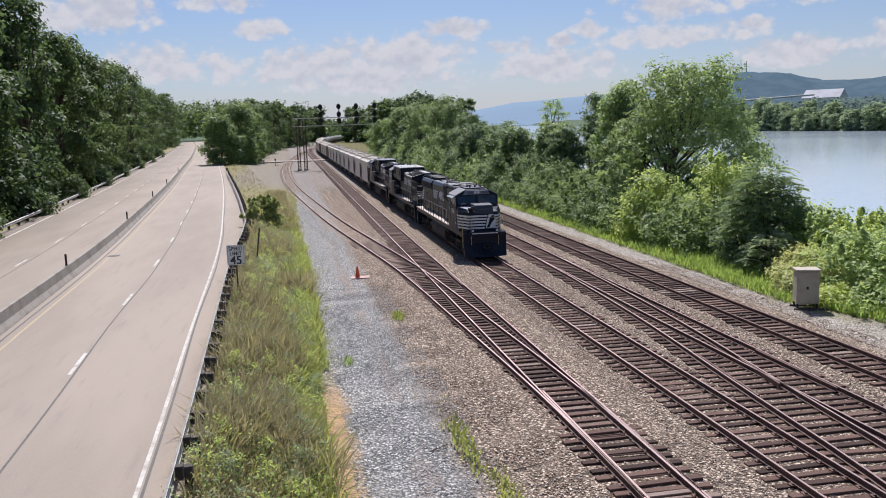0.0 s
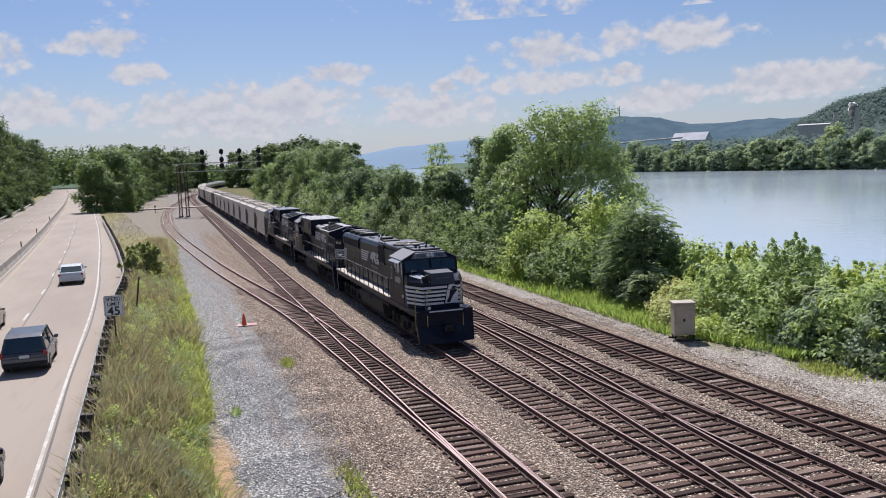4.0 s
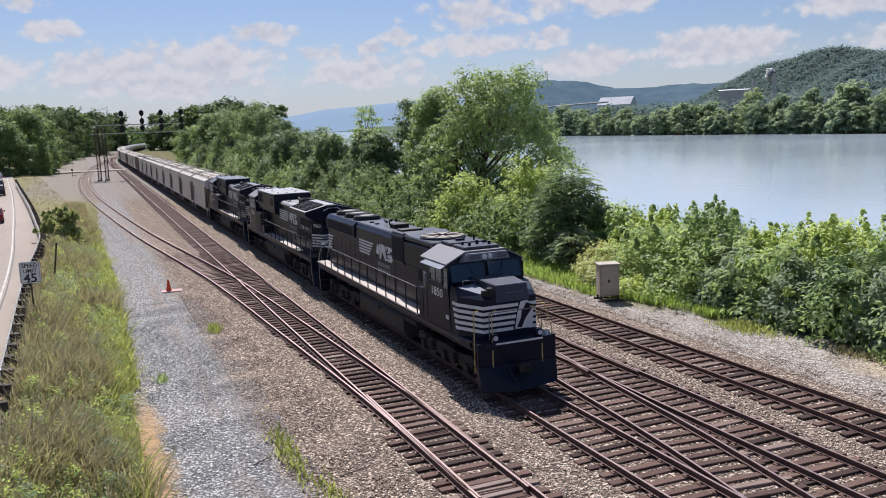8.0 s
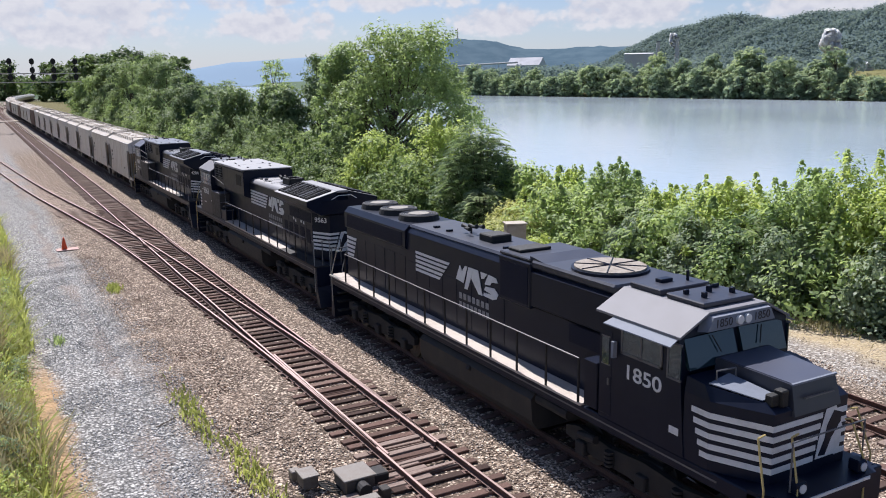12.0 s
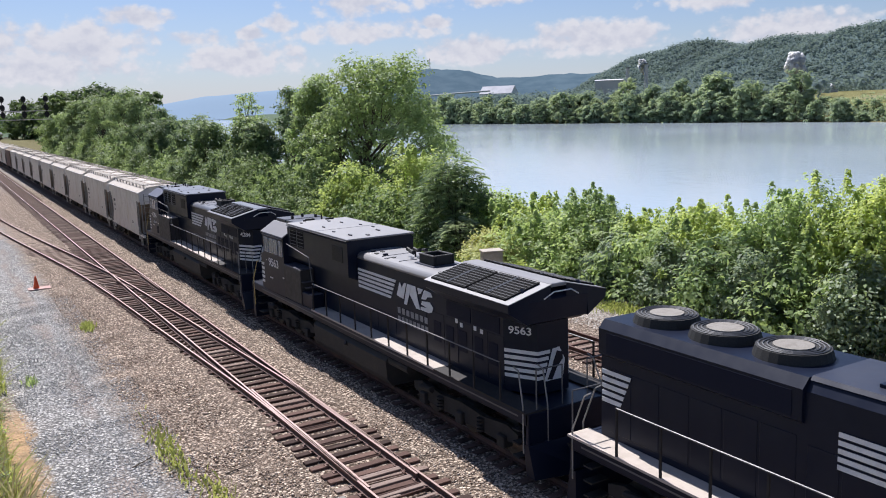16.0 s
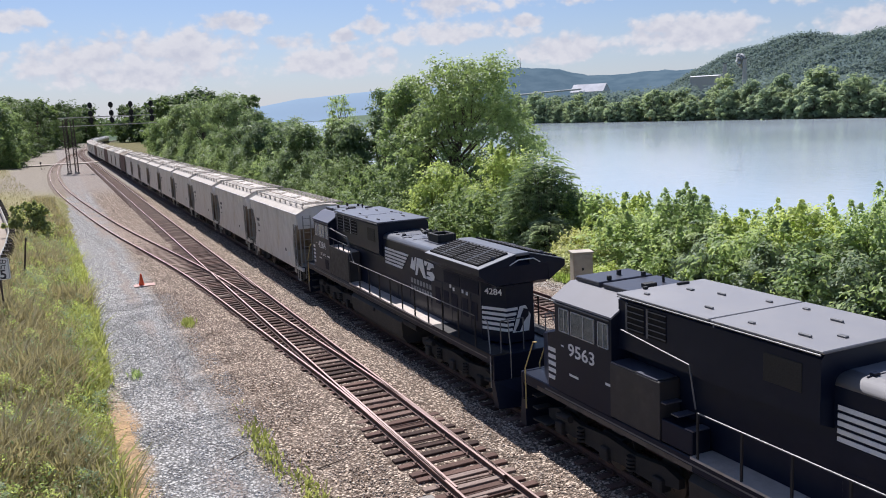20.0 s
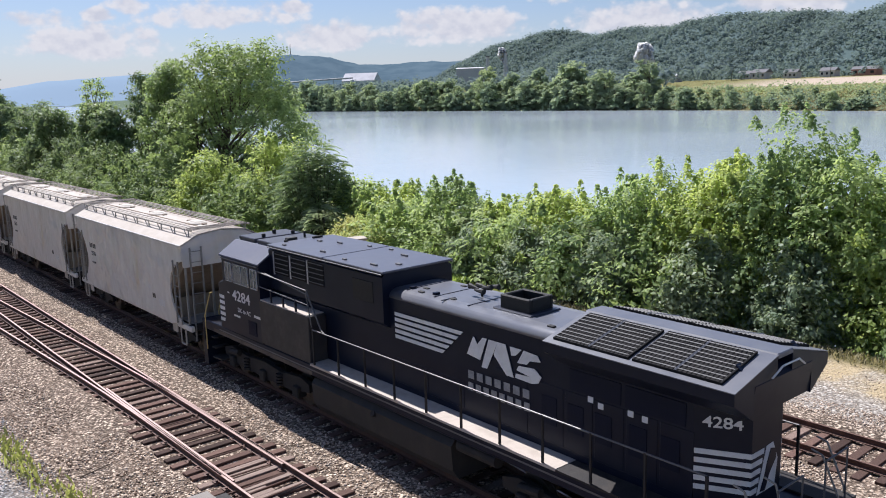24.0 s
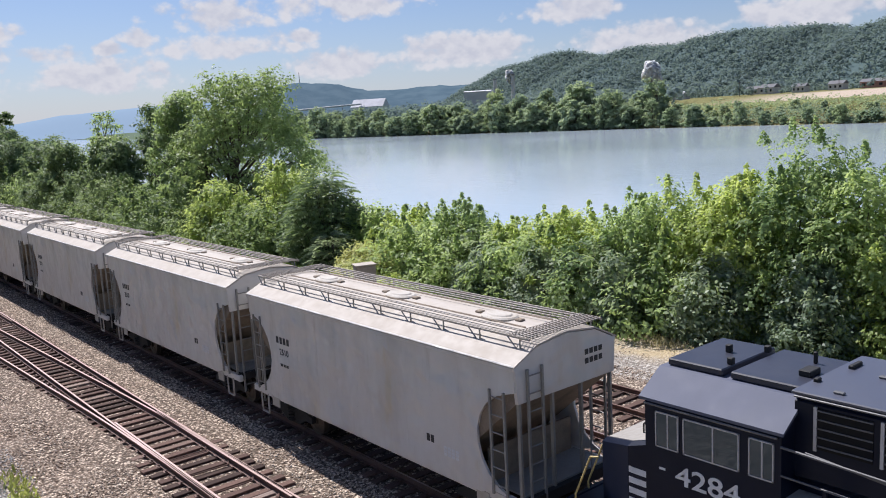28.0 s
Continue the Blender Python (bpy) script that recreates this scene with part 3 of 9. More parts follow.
def pebbly(name, a, b_):
    """Loose stones, each with its own tint."""
    m, t, b = shade(name, 0.95, 0, 0.08)
    rand = t.nodes.new("ShaderNodeNewGeometry").outputs["Random Per Island"]
    c_ = mixer(t, rand, a, b_)
    c_ = mixer(t, ramp(t, noisy(t, 60, 3, 0.6, "Position"), 0.4, 0.7, 0, 0.4), c_, tuple(x * 0.6 for x in a))
    link(t, c_, b.inputs["Base Color"])
    return m


M["stone_brown"] = pebbly("brown_crushed_stone", (0.21, 0.145, 0.108), (0.82, 0.69, 0.56))
M["stone_grey"] = pebbly("grey_crushed_limestone", (0.24, 0.238, 0.235), (0.72, 0.71, 0.7))
M["leaf_mid"] = leafy("mid_green_leaves", (0.17, 0.26, 0.105), (0.51, 0.63, 0.29), 0.52, 0.42)
M["leaf_bright"] = leafy("bright_yellow_green_leaves", (0.25, 0.345, 0.095), (0.63, 0.72, 0.28), 0.54, 0.42)
M["leaf_maple"] = leafy("deep_green_maple_leaves", (0.11, 0.18, 0.075), (0.38, 0.49, 0.21), 0.47, 0.42)
M["leaf_dark"] = leafy("dark_glossy_leaves", (0.09, 0.15, 0.075), (0.33, 0.43, 0.21), 0.42, 0.4)
M["leaf_silver"] = leafy("grey_green_drooping_leaves", (0.2, 0.27, 0.17), (0.45, 0.53, 0.36), 0.5, 0.38)
# haze across the river put into these leaves as a paler, bluer tint
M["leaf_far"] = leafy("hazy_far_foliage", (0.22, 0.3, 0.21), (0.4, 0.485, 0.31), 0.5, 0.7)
M["leaf_scrub"] = leafy("bright_scrub_leaves", (0.29, 0.36, 0.18), (0.52, 0.57, 0.3), 0.45, 0.7, 0.06)
M["leaf_bank"] = leafy("dark_bank_tree_leaves", (0.09, 0.15, 0.078), (0.34, 0.44, 0.22), 0.45, 0.42)
M["leaf_forest"] = leafy("dark_roadside_foliage", (0.068, 0.112, 0.045), (0.15, 0.215, 0.085), 0.42)
M["grass_dry"] = leafy("tall_summer_grass", (0.2, 0.18, 0.095), (0.56, 0.5, 0.32), 0.3, 0.6, 1.4)
M["grass_green"] = leafy("fresh_green_grass", (0.26, 0.305, 0.085), (0.53, 0.56, 0.21), 0.45, 0.6)
M["grass_lush"] = leafy("lush_green_verge_grass", (0.19, 0.28, 0.07), (0.44, 0.57, 0.17), 0.45, 0.6)
M["vine"] = leafy("pale_flowering_vine_leaves", (0.3, 0.36, 0.1), (0.66, 0.66, 0.34), 0.4, 0.5)
# aerial haze is put into these leaf colours as a blue tint
M["hillwood"] = leafy("haze_tinted_hillside_woods", (0.135, 0.19, 0.215), (0.19, 0.255, 0.258), 0.4, 0.95, 0.02)

# darker for shade under the trees, with the same haze tint in the colour
M["hillsoil"] = plain("hazy_shaded_forest_floor", (0.085, 0.125, 0.125), 0.95, dirt=(0.06, 0.095, 0.09), amount=0.5, scale=0.02, fine=0.2, bump=0.0, spec=0.1, where="Position")
# backdrop hills: distance haze put into base colour and a faint emission
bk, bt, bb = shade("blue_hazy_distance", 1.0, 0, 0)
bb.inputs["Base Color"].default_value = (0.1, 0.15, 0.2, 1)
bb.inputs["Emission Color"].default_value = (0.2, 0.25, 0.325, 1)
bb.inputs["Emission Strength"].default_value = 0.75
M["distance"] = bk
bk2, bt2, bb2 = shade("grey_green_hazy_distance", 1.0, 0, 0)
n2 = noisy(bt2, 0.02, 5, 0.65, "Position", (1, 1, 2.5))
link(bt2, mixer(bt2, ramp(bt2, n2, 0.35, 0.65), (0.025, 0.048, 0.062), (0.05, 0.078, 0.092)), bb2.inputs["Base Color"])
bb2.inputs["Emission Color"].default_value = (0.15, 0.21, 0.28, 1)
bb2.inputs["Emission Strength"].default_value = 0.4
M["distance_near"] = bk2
st2, stt, stb = shade("white_steam", 1.0, 0, 0)
stb.inputs["Base Color"].default_value = (0.97, 0.97, 0.97, 1)
stb.inputs["Subsurface Weight"].default_value, stb.inputs["Subsurface Scale"].default_value = 1.0, 6.0
stb.inputs["Subsurface Radius"].default_value = (1, 1, 1)
sttr = stt.nodes.new("ShaderNodeBsdfTranslucent")
sttr.inputs["Color"].default_value = (0.95, 0.95, 0.95, 1)
stmx = stt.nodes.new("ShaderNodeMixShader")
link(stt, stb.outputs[0], stmx.inputs[1])
link(stt, sttr.outputs[0], stmx.inputs[2])
link(stt, stmx.outputs[0], stt.nodes["Material Output"].inputs["Surface"])
M["steam"] = st2

# ---- mesh helpers ----
def part(name, bm, material, parent=None, label="", category=""):
    """Link a bmesh as one mesh object, under parent if there is one."""
    bmesh.ops.recalc_face_normals(bm, faces=bm.faces)
    me = bpy.data.meshes.new(name)
    bm.to_mesh(me)
    bm.free()
    me.materials.append(material)
    ob = new(name, me)
    ob.parent = parent
    if name in ("woody_stem", "branchwork", "fan_guard"):
        ob["kind"] = "stuff"
    return tagged(ob, label, category)


def raw(name, verts, faces, material, parent=None, label="", category="", kind="", group=""):
    """Link a mesh from arrays of verts and of faces with one number of corners."""
    verts, faces = np.asarray(verts, np.float32), np.asarray(faces, np.int32)
    n = faces.shape[1]
    me = bpy.data.meshes.new(name)
    me.vertices.add(len(verts))
    me.vertices.foreach_set("co", verts.ravel())
    me.loops.add(faces.size)
    me.loops.foreach_set("vertex_index", faces.ravel())
    me.polygons.add(len(faces))
    me.polygons.foreach_set("loop_start", np.arange(0, faces.size, n, dtype=np.int32))
    me.polygons.foreach_set("loop_total", np.full(len(faces), n, np.int32))
    me.update(calc_edges=True)
    me.materials.append(material)
    ob = new(name, me)
    ob.parent = parent
    return tagged(ob, label, category, group, kind)


def bx(bm, x0, x1, y0, y1, z0, z1, bev=0.0):
    ret = bmesh.ops.create_cube(bm, size=1.0, matrix=Matrix.Translation(((x0 + x1) / 2, (y0 + y1) / 2, (z0 + z1) / 2)) @ Matrix.Diagonal((abs(x1 - x0), abs(y1 - y0), abs(z1 - z0), 1)))
    if bev:
        es = {e for v in ret["verts"] for e in v.link_edges}
        bmesh.ops.bevel(bm, geom=list(es), offset=bev, segments=1, affect="EDGES")
    return bm


def loft(bm, rings, cap=True):
    """Skin rings of equal length, one after the other."""
    vs = [[bm.verts.new(p) for p in r] for r in rings]
    n = len(rings[0])
    for a, b in zip(vs, vs[1:]):
        for i in range(n):
            bm.faces.new((a[i], a[(i + 1) % n], b[(i + 1) % n], b[i]))
    if cap:
        bm.faces.new(vs[0][::-1])
        bm.faces.new(vs[-1])
    return bm


def along_y(bm, prof, y0, y1):
    return loft(bm, [[(x, y0, z) for x, z in prof], [(x, y1, z) for x, z in prof]])


def along_x(bm, prof, x0, x1):
    return loft(bm, [[(x0, y, z) for y, z in prof], [(x1, y, z) for y, z in prof]])


def rod(bm, p, q, r, seg=6, r2=None):
    p, q = Vector(p), Vector(q)
    d = q - p
    bmesh.ops.create_cone(bm, cap_ends=True, segments=seg, radius1=r, radius2=r if r2 is None else r2, depth=d.length,
                          matrix=Matrix.Translation((p + q) / 2) @ d.to_track_quat("Z", "Y").to_matrix().to_4x4())
    return bm


def pipe(bm, pts, r, seg=6):
    for p, q in zip(pts, pts[1:]):
        rod(bm, p, q, r, seg)
    return bm


def B():
    return bmesh.new()


def thing(name, label, category, group="", at=None):
    ob = new(name)
    ob.empty_display_size = 0.2
    if at is not None:
        ob.matrix_world = at
    return tagged(ob, label, category, group)


def smooth_line(ctrl):
    """A smooth x(y) through control points."""
    cy, cx = np.array([c[0] for c in ctrl], float), np.array([c[1] for c in ctrl], float)
    g = np.gradient(cx, cy)

    def f(y):
        y = np.asarray(y, float)
        i = np.clip(np.searchsorted(cy, y) - 1, 0, len(cy) - 2)
        h = cy[i + 1] - cy[i]
        t = (y - cy[i]) / h
        t = np.clip(t, 0, 1)
        return ((2 * t**3 - 3 * t**2 + 1) * cx[i] + (t**3 - 2 * t**2 + t) * h * g[i]
                + (-2 * t**3 + 3 * t**2) * cx[i + 1] + (t**3 - t**2) * h * g[i + 1])
    return f


# ---- plan ----
ROAD_Z = 0.75
WATER_Z = -4.0
TRACK_X = 12.96            # the train's track
GAUGE = 1.51
road_x = smooth_line([(-60, -3.2), (0, -3.6), (20, -3.95), (35, -4.45), (60, -5.2), (95, -7.3), (133, -10.0), (200, -15.5), (281, -22.3), (380, -31.5), (469, -40), (700, -64), (1000, -96)])
guard_x = smooth_line([(-60, -2.6), (0, -2.75), (20, -3.0), (35, -3.35), (53, -3.75), (68, -3.75), (75, -3.9), (84, -4.55), (99, -5.7), (125, -7.9), (153, -10.4), (200, -14.4), (281, -21.2), (469, -39), (1000, -95)])
near_shore = smooth_line([(-800, 37), (0, 37), (110, 38), (220, 44), (320, 62), (600, 140), (1000, 262), (2000, 530), (3000, 800), (5000, 1350)])
far_shore = smooth_line([(-800, 372), (0, 376), (134, 380), (280, 397), (440, 396), (610, 388), (900, 440), (1500, 575), (2472, 790), (5000, 1400)])


def curve_x(y):
    """How far the main tracks bend to the right, far off."""
    y = np.asarray(y, float)
    return np.where(y > 300, (y - 300) ** 2 / (2 * 1900.0), 0.0)


siding = smooth_line([(10, 8.82), (17, 8.82), (26, 8.72), (34, 8.35), (40, 8.05), (46, 7.75), (55, 7.12), (60, 6.62), (79, 4.65), (105, 2.65), (138, 0.65), (186, -0.45), (232, 0.15), (290, 3.2), (380, 10), (500, 28)])
crossover = smooth_line([(-14, 12.96), (-6, 13.0), (4, 13.45), (12, 14.2), (19, 15.05), (24, 15.43), (28, 15.77), (31, 16.05), (35, 16.35), (42, 16.7), (50, 16.93), (58, 17.02), (70, 17.02)])


def land(x, y):
    """Height of the ground."""
    x, y = np.asarray(x, float), np.asarray(y, float)
    z = np.full(x.shape, -0.34)
    z = np.where((x > 7.2) & (x < 22.9), -0.245, z)
    z = np.where((x >= 6.2) & (x <= 7.2), -0.34 + (x - 6.2) * 0.095, z)
    # road bank: turf up to the road, flat below it and beyond
    g = guard_x(np.clip(y, -60, 1000)) + 0.5
    foot = np.maximum(np.where(y < 150, 0.8, 0.8 - (y - 150) * 0.05), g + 2.5)
    k = np.clip((foot - x) / (foot - g), 0, 1)
    up = -0.34 + (ROAD_Z - 0.06 + 0.34) * (k * k * (3 - 2 * k))
    z = np.where(x < foot, up, z)
    # river bed, both shores
    ns, fs = near_shore(np.clip(y, -800, 5000)), far_shore(np.clip(y, -800, 5000))
    k = np.clip((x - (ns - 9)) / 14.0, 0, 1)
    z = np.where(x > ns - 9, -0.34 - (k * k * (3 - 2 * k)) * 6.5, z)
    k = np.clip((x - (fs - 8)) / 42.0, 0, 1)
    bank = -6.84 + k * 12.0
    z = np.where(x > fs - 8, bank, z)
    # level field over the far bank, rising gently to the hills
    z = np.where(x > fs + 34, 5.16 + np.clip(x - fs - 34, 0, 140) * 0.055, z)
    return z


xs = np.unique(np.concatenate([np.linspace(-4800, -200, 16), np.linspace(-200, -12, 16), np.arange(-12, 7, 0.5), np.arange(6.2, 7.6, 0.2), np.arange(8, 24, 1.0), np.arange(24, 56, 1.0), np.linspace(60, 360, 26), np.arange(362, 470, 3.0), np.linspace(475, 1300, 40), np.linspace(1400, 4800, 10)]))
ys = np.unique(np.concatenate([np.linspace(-1500, -60, 10), np.arange(-60, 120, 1.0), np.arange(120, 400, 6.0), np.arange(400, 1200, 25.0), np.linspace(1200, 4800, 24)]))
GX, GY = np.meshgrid(xs, ys)
GZ = land(GX, GY)
rough_ = np.array([noise.noise((x * 0.7, y * 0.7, 0)) for x, y in zip(GX.ravel(), GY.ravel())]).reshape(GX.shape)
GZ = GZ + np.where((GX > 23.3) & (GX < 60), rough_ * 0.06, 0) + np.where((GX < 7) & (GX > -3.0), rough_ * 0.05, 0)
nx, ny = len(xs), len(ys)
idx = np.arange(nx * ny).reshape(ny, nx)
quads = np.stack([idx[:-1, :-1], idx[:-1, 1:], idx[1:, 1:], idx[1:, :-1]], -1).reshape(-1, 4)
raw("ground", np.stack([GX, GY, GZ], -1).reshape(-1, 3), quads, M["ground"], label="railway ground of ballast, gravel lane and grass", category="ground", kind="structure")

wy = np.concatenate([np.linspace(-1500, 1200, 40), np.linspace(1300, 4900, 20)])
wl, wr = near_shore(np.clip(wy, -800, 5000)) - 3, far_shore(np.clip(wy, -800, 5000)) + 3
wv = [p for y, a, b in zip(wy, wl, wr) for p in ((a, y, WATER_Z), ((a + b) / 2, y, WATER_Z), (b, y, WATER_Z))]
wf = [(3 * i + k, 3 * i + k + 1, 3 * i + k + 4, 3 * i + k + 3) for i in range(len(wy) - 1) for k in (0, 1)]
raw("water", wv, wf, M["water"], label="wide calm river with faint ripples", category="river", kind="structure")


# ---- road ----
def ribbon(offs, ylist, base, z0, thick=0.0):
    """A strip beside a line: offs are the offsets of its two edges."""
    x = base(ylist)
    v = [(xx + o, y, z0) for xx, y in zip(x, ylist) for o in offs]
    n = len(offs)
    fcs = [(n * i + k, n * i + k + 1, n * (i + 1) + k + 1, n * (i + 1) + k) for i in range(len(ylist) - 1) for k in range(n - 1)]
    return v, fcs


ry = np.concatenate([np.arange(-60, 160, 4.0), np.arange(160, 830, 12.0)])
gxr = guard_x(ry) - road_x(ry)
rv, rf = [], []
for i, (y, x, g) in enumerate(zip(ry, road_x(ry), gxr)):
    g = max(g + 0.1, 0.6)
    cols = (-19.6, -19.5, -8.3, -1.0, 0.0, g, g + 0.1)
    for k, o in enumerate(cols):
        rv.append((x + o, y, ROAD_Z - (0.4 if k in (0, len(cols) - 1) else 0.0)))
nn = 7
rf = [(nn * i + k, nn * i + k + 1, nn * (i + 1) + k + 1, nn * (i + 1) + k) for i in range(len(ry) - 1) for k in range(nn - 1)]
road = raw("road", rv, rf, M["road"], label="sun-bleached four-lane highway pavement", category="road", kind="structure")


def painted(name, offs, y0, y1, material, base=road_x, step=3.0, wob=0.0, z=ROAD_Z + 0.006, label=""):
    yl = np.arange(y0, y1 + 0.01, min(step, (y1 - y0)))
    fn = base if not wob else (lambda y: base(y) + wob * np.sin(y * 0.21) * np.sin(y * 0.083 + 1))
    v, fcs = ribbon(offs, yl, fn, z)
    ob = raw(name, v, fcs, material, road, label)
    return ob


painted("edge_line", (-0.06, 0.05), -40, 700, M["line_white"])
painted("edge_line", (-18.0, -17.85), -40, 700, M["line_white"])
painted("median_line", (-7.35, -7.23), -40, 700, M["line_yellow"])
painted("median_line", (-9.35, -9.23), -40, 700, M["line_yellow"])
painted("tar_joint", (0.12, 0.2), -40, 260, M["crack"], wob=0.05)
painted("tar_joint", (-3.62, -3.55), -40, 260, M["crack"], wob=0.08)
painted("tar_joint", (-7.72, -7.62), -40, 300, M["crack"], wob=0.04)
painted("tar_joint", (-12.62, -12.55), -40, 260, M["crack"], wob=0.06)
for k in range(28):
    y0 = 30.6 - 36.6 + 12.2 * k
    painted("lane_dash", (-3.82, -3.68), y0, y0 + 3.0, M["line_white"])
    painted("lane_dash", (-13.0, -12.86), y0 + 3.6, y0 + 6.6, M["line_white"])
bm = B()
bmesh.ops.create_cone(bm, cap_ends=True, segments=14, radius1=0.42, radius2=0.42, depth=0.012, matrix=Matrix.Translation((road_x(61) - 7.1, 61, ROAD_Z + 0.01)))
part("drain_cover", bm, M["crack"], road)

# concrete median wall, cast in segments
median = thing("median_barrier", "stained concrete median barrier along the highway", "barrier")
median["kind"] = "structure"
prof = [(-0.3, 0.0), (0.3, 0.0), (0.27, 0.08), (0.13, 0.33), (0.085, 0.82), (-0.085, 0.82), (-0.13, 0.33), (-0.27, 0.08)]
for k in range(46):
    y0, y1 = -30 + 9.0 * k, -30 + 9.0 * k + 8.98
    bm = B()
    loft(bm, [[(road_x(y) - 8.3 + px, y, ROAD_Z + pz) for px, pz in prof] for y in (y0, (y0 + y1) / 2, y1)])
    part("barrier_segment", bm, M["concrete"], median)
yl = np.arange(384, 820, 12.0)
bm = B()
loft(bm, [[(road_x(y) - 8.3 + px, y, ROAD_Z + pz) for px, pz in prof] for y in yl])
part("far_barrier", bm, M["concrete"], median)
for y in (52, 79, 106, 133, 175):
    bm = bx(B(), road_x(y) - 8.36, road_x(y) - 8.24, y - 0.03, y + 0.03, ROAD_Z + 0.8, ROAD_Z + 1.5, 0.01)
    part("marker_post", bm, M["tyre"], median)


# ---- guardrails ----
def guardrail(fn, y0, y1, side, label, step=1.9):
    """W-beam on timber posts with blocks; side is the way from the beam to its posts."""
    g = thing("guardrail", label, "guardrail")
    wprof = [(0.0, 0.0), (0.08, 0.05), (0.08, 0.1), (0.01, 0.155), (0.08, 0.21), (0.08, 0.26), (0.0, 0.31), (-0.012, 0.31), (0.068, 0.255), (0.068, 0.215), (0.0, 0.16), (0.0, 0.15), (0.068, 0.095), (0.068, 0.055), (-0.012, 0.0)]
    yl = np.concatenate([np.arange(y0, min(y1, 170), 3.8), np.arange(max(y0, 170), y1, 15.2)]) if y1 > 170 else np.arange(y0, y1, 3.8)
    for a, b in zip(yl, yl[1:]):
        bm = B()
        loft(bm, [[(fn(y) - side * px, y, ROAD_Z + 0.42 + pz) for px, pz in wprof] for y in (a, b)])
        part("beam", bm, M["galv"], g)
    y = y0
    bmp = bx(B(), -0.1, 0.1, -0.1, 0.1, -0.6, 0.74, 0.012)
    post = part("post", bmp, M["wood"], g)
    bmb = bx(B(), -0.09, 0.09, -0.1, 0.1, 0.42, 0.76, 0.01)
    block = part("block", bmb, M["wood"], g)
    first = True
    while y < min(y1, 190):
        x = float(fn(y))
        for src, off in ((post, 0.32), (block, 0.11)):
            o = src if first else src.copy()
            if not first:
                scene.collection.objects.link(o)
            o.location = (x + side * off, y, ROAD_Z)
        first = False
        y += step
    return g


guardrail(guard_x, 4.0, 185.0, 1, "weathered W-beam guardrail with dark timber posts beside the highway")
guardrail(lambda y: road_x(y) - 19.0, 30.0, 420.0, -1, "galvanised guardrail along the wooded edge of the highway", 3.8)

# ---- tracks ----
RAIL = [(-0.075, -0.17), (0.075, -0.17), (0.075, -0.155), (0.012, -0.14), (0.012, -0.045), (0.037, -0.03), (0.037, -0.004), (0.028, 0.0), (-0.028, 0.0), (-0.037, -0.004), (-0.037, -0.03), (-0.012, -0.045), (-0.012, -0.14), (-0.075, -0.155)]


def rail(parent, fn, y0, y1, shiny=True, dy=4.0):
    yl = np.arange(y0, y1 + dy * 0.5, dy)
    bm = B()
    xx = fn(yl)
    rings = [[bm.verts.new((x + px, y, pz)) for px, pz in RAIL] for x, y in zip(xx, yl)]
    n = len(RAIL)
    for a, b in zip(rings, rings[1:]):
        for i in range(n):
            f_ = bm.faces.new((a[i], a[(i + 1) % n], b[(i + 1) % n], b[i]))
            f_.material_index = 1 if i == 7 else 0
    bm.faces.new(rings[0][::-1])
    bm.faces.new(rings[-1])
    ob = part("rail", bm, M["rust"], parent)
    ob.data.materials.append(M["railhead"] if shiny else M["rust"])
    return ob


def straight(x):
    return lambda y: x + curve_x(y)


def half(fn, s):
    return lambda y: fn(y) + s * GAUGE / 2


TRACKS = {}
for key, fn, y0, y1, label, shiny in (
        ("through", straight(8.82), -16, 720, "rusty through track on dark timber ties", True),
        ("main", straight(TRACK_X), -16, 720, "main track on timber ties carrying the freight train", True),
        ("second", straight(17.02), -16, 300, "second main track on weathered timber ties", True),
        ("outer", straight(20.64), -16, 300, "outer track with rust-brown rails", False),
        ("siding", siding, 18, 480, "curving siding track leaving the through track", True),
        ("crossover", crossover, -14, 56, "crossover track between two main tracks", True)):
    tr = thing("railway_track", label, "railway track")
    tr["kind"] = "structure"
    TRACKS[key] = (tr, fn)
    for s in (-1, 1):
        rail(tr, half(fn, s), y0, y1, shiny, 4.0 if key in ("through", "main", "second", "outer") else 2.0)
# frog castings and guard rails at the two turnouts
for key, x, y, lean in (("siding", 8.12, 48.5, -0.085), ("crossover", 16.28, 26.6, 0.1)):
    tr = TRACKS[key][0]
    bm = B()
    loft(bm, [[(x + lean * dy_ - w, y + dy_, -0.16), (x + lean * dy_ + w, y + dy_, -0.16), (x + lean * dy_ + w * 0.8, y + dy_, 0.004), (x + lean * dy_ - w * 0.8, y + dy_, 0.004)] for dy_, w in ((-1.6, 0.045), (0, 0.05), (1.6, 0.045))])
    part("frog", bm, M["rust"], tr, "cast steel frog where rails cross")
    for s, fn in ((1, TRACKS["through"][1] if key == "siding" else TRACKS["second"][1]), (-1, TRACKS[key][1])):
        ss = s
        gr = lambda y, fn=fn, ss=ss: fn(y) + ss * (GAUGE / 2 - 0.11)
        rail(tr, gr, y - 2.5, y + 2.5, False, 1.0)
# switch blades lying along the stock rails
rail(TRACKS["siding"][0], lambda y: TRACKS["through"][1](y) - GAUGE / 2 + 0.085, 17.5, 27.0, True, 1.0)
rail(TRACKS["siding"][0], lambda y: TRACKS["through"][1](y) + GAUGE / 2 - 0.085, 17.5, 27.0, True, 1.0)
for yy in (18.0, 19.4, 20.9, 22.4):
    bm = pipe(B(), [(8.1, yy, -0.13), (9.35, yy - 0.05, -0.13), (9.5, yy + 0.18, -0.1)], 0.022, 5)
    part("switch_rod", bm, M["rust"], TRACKS["siding"][0])

# dusty bed in which the siding's sleepers lie half buried
by = np.arange(60.0, 402.0, 3.0)
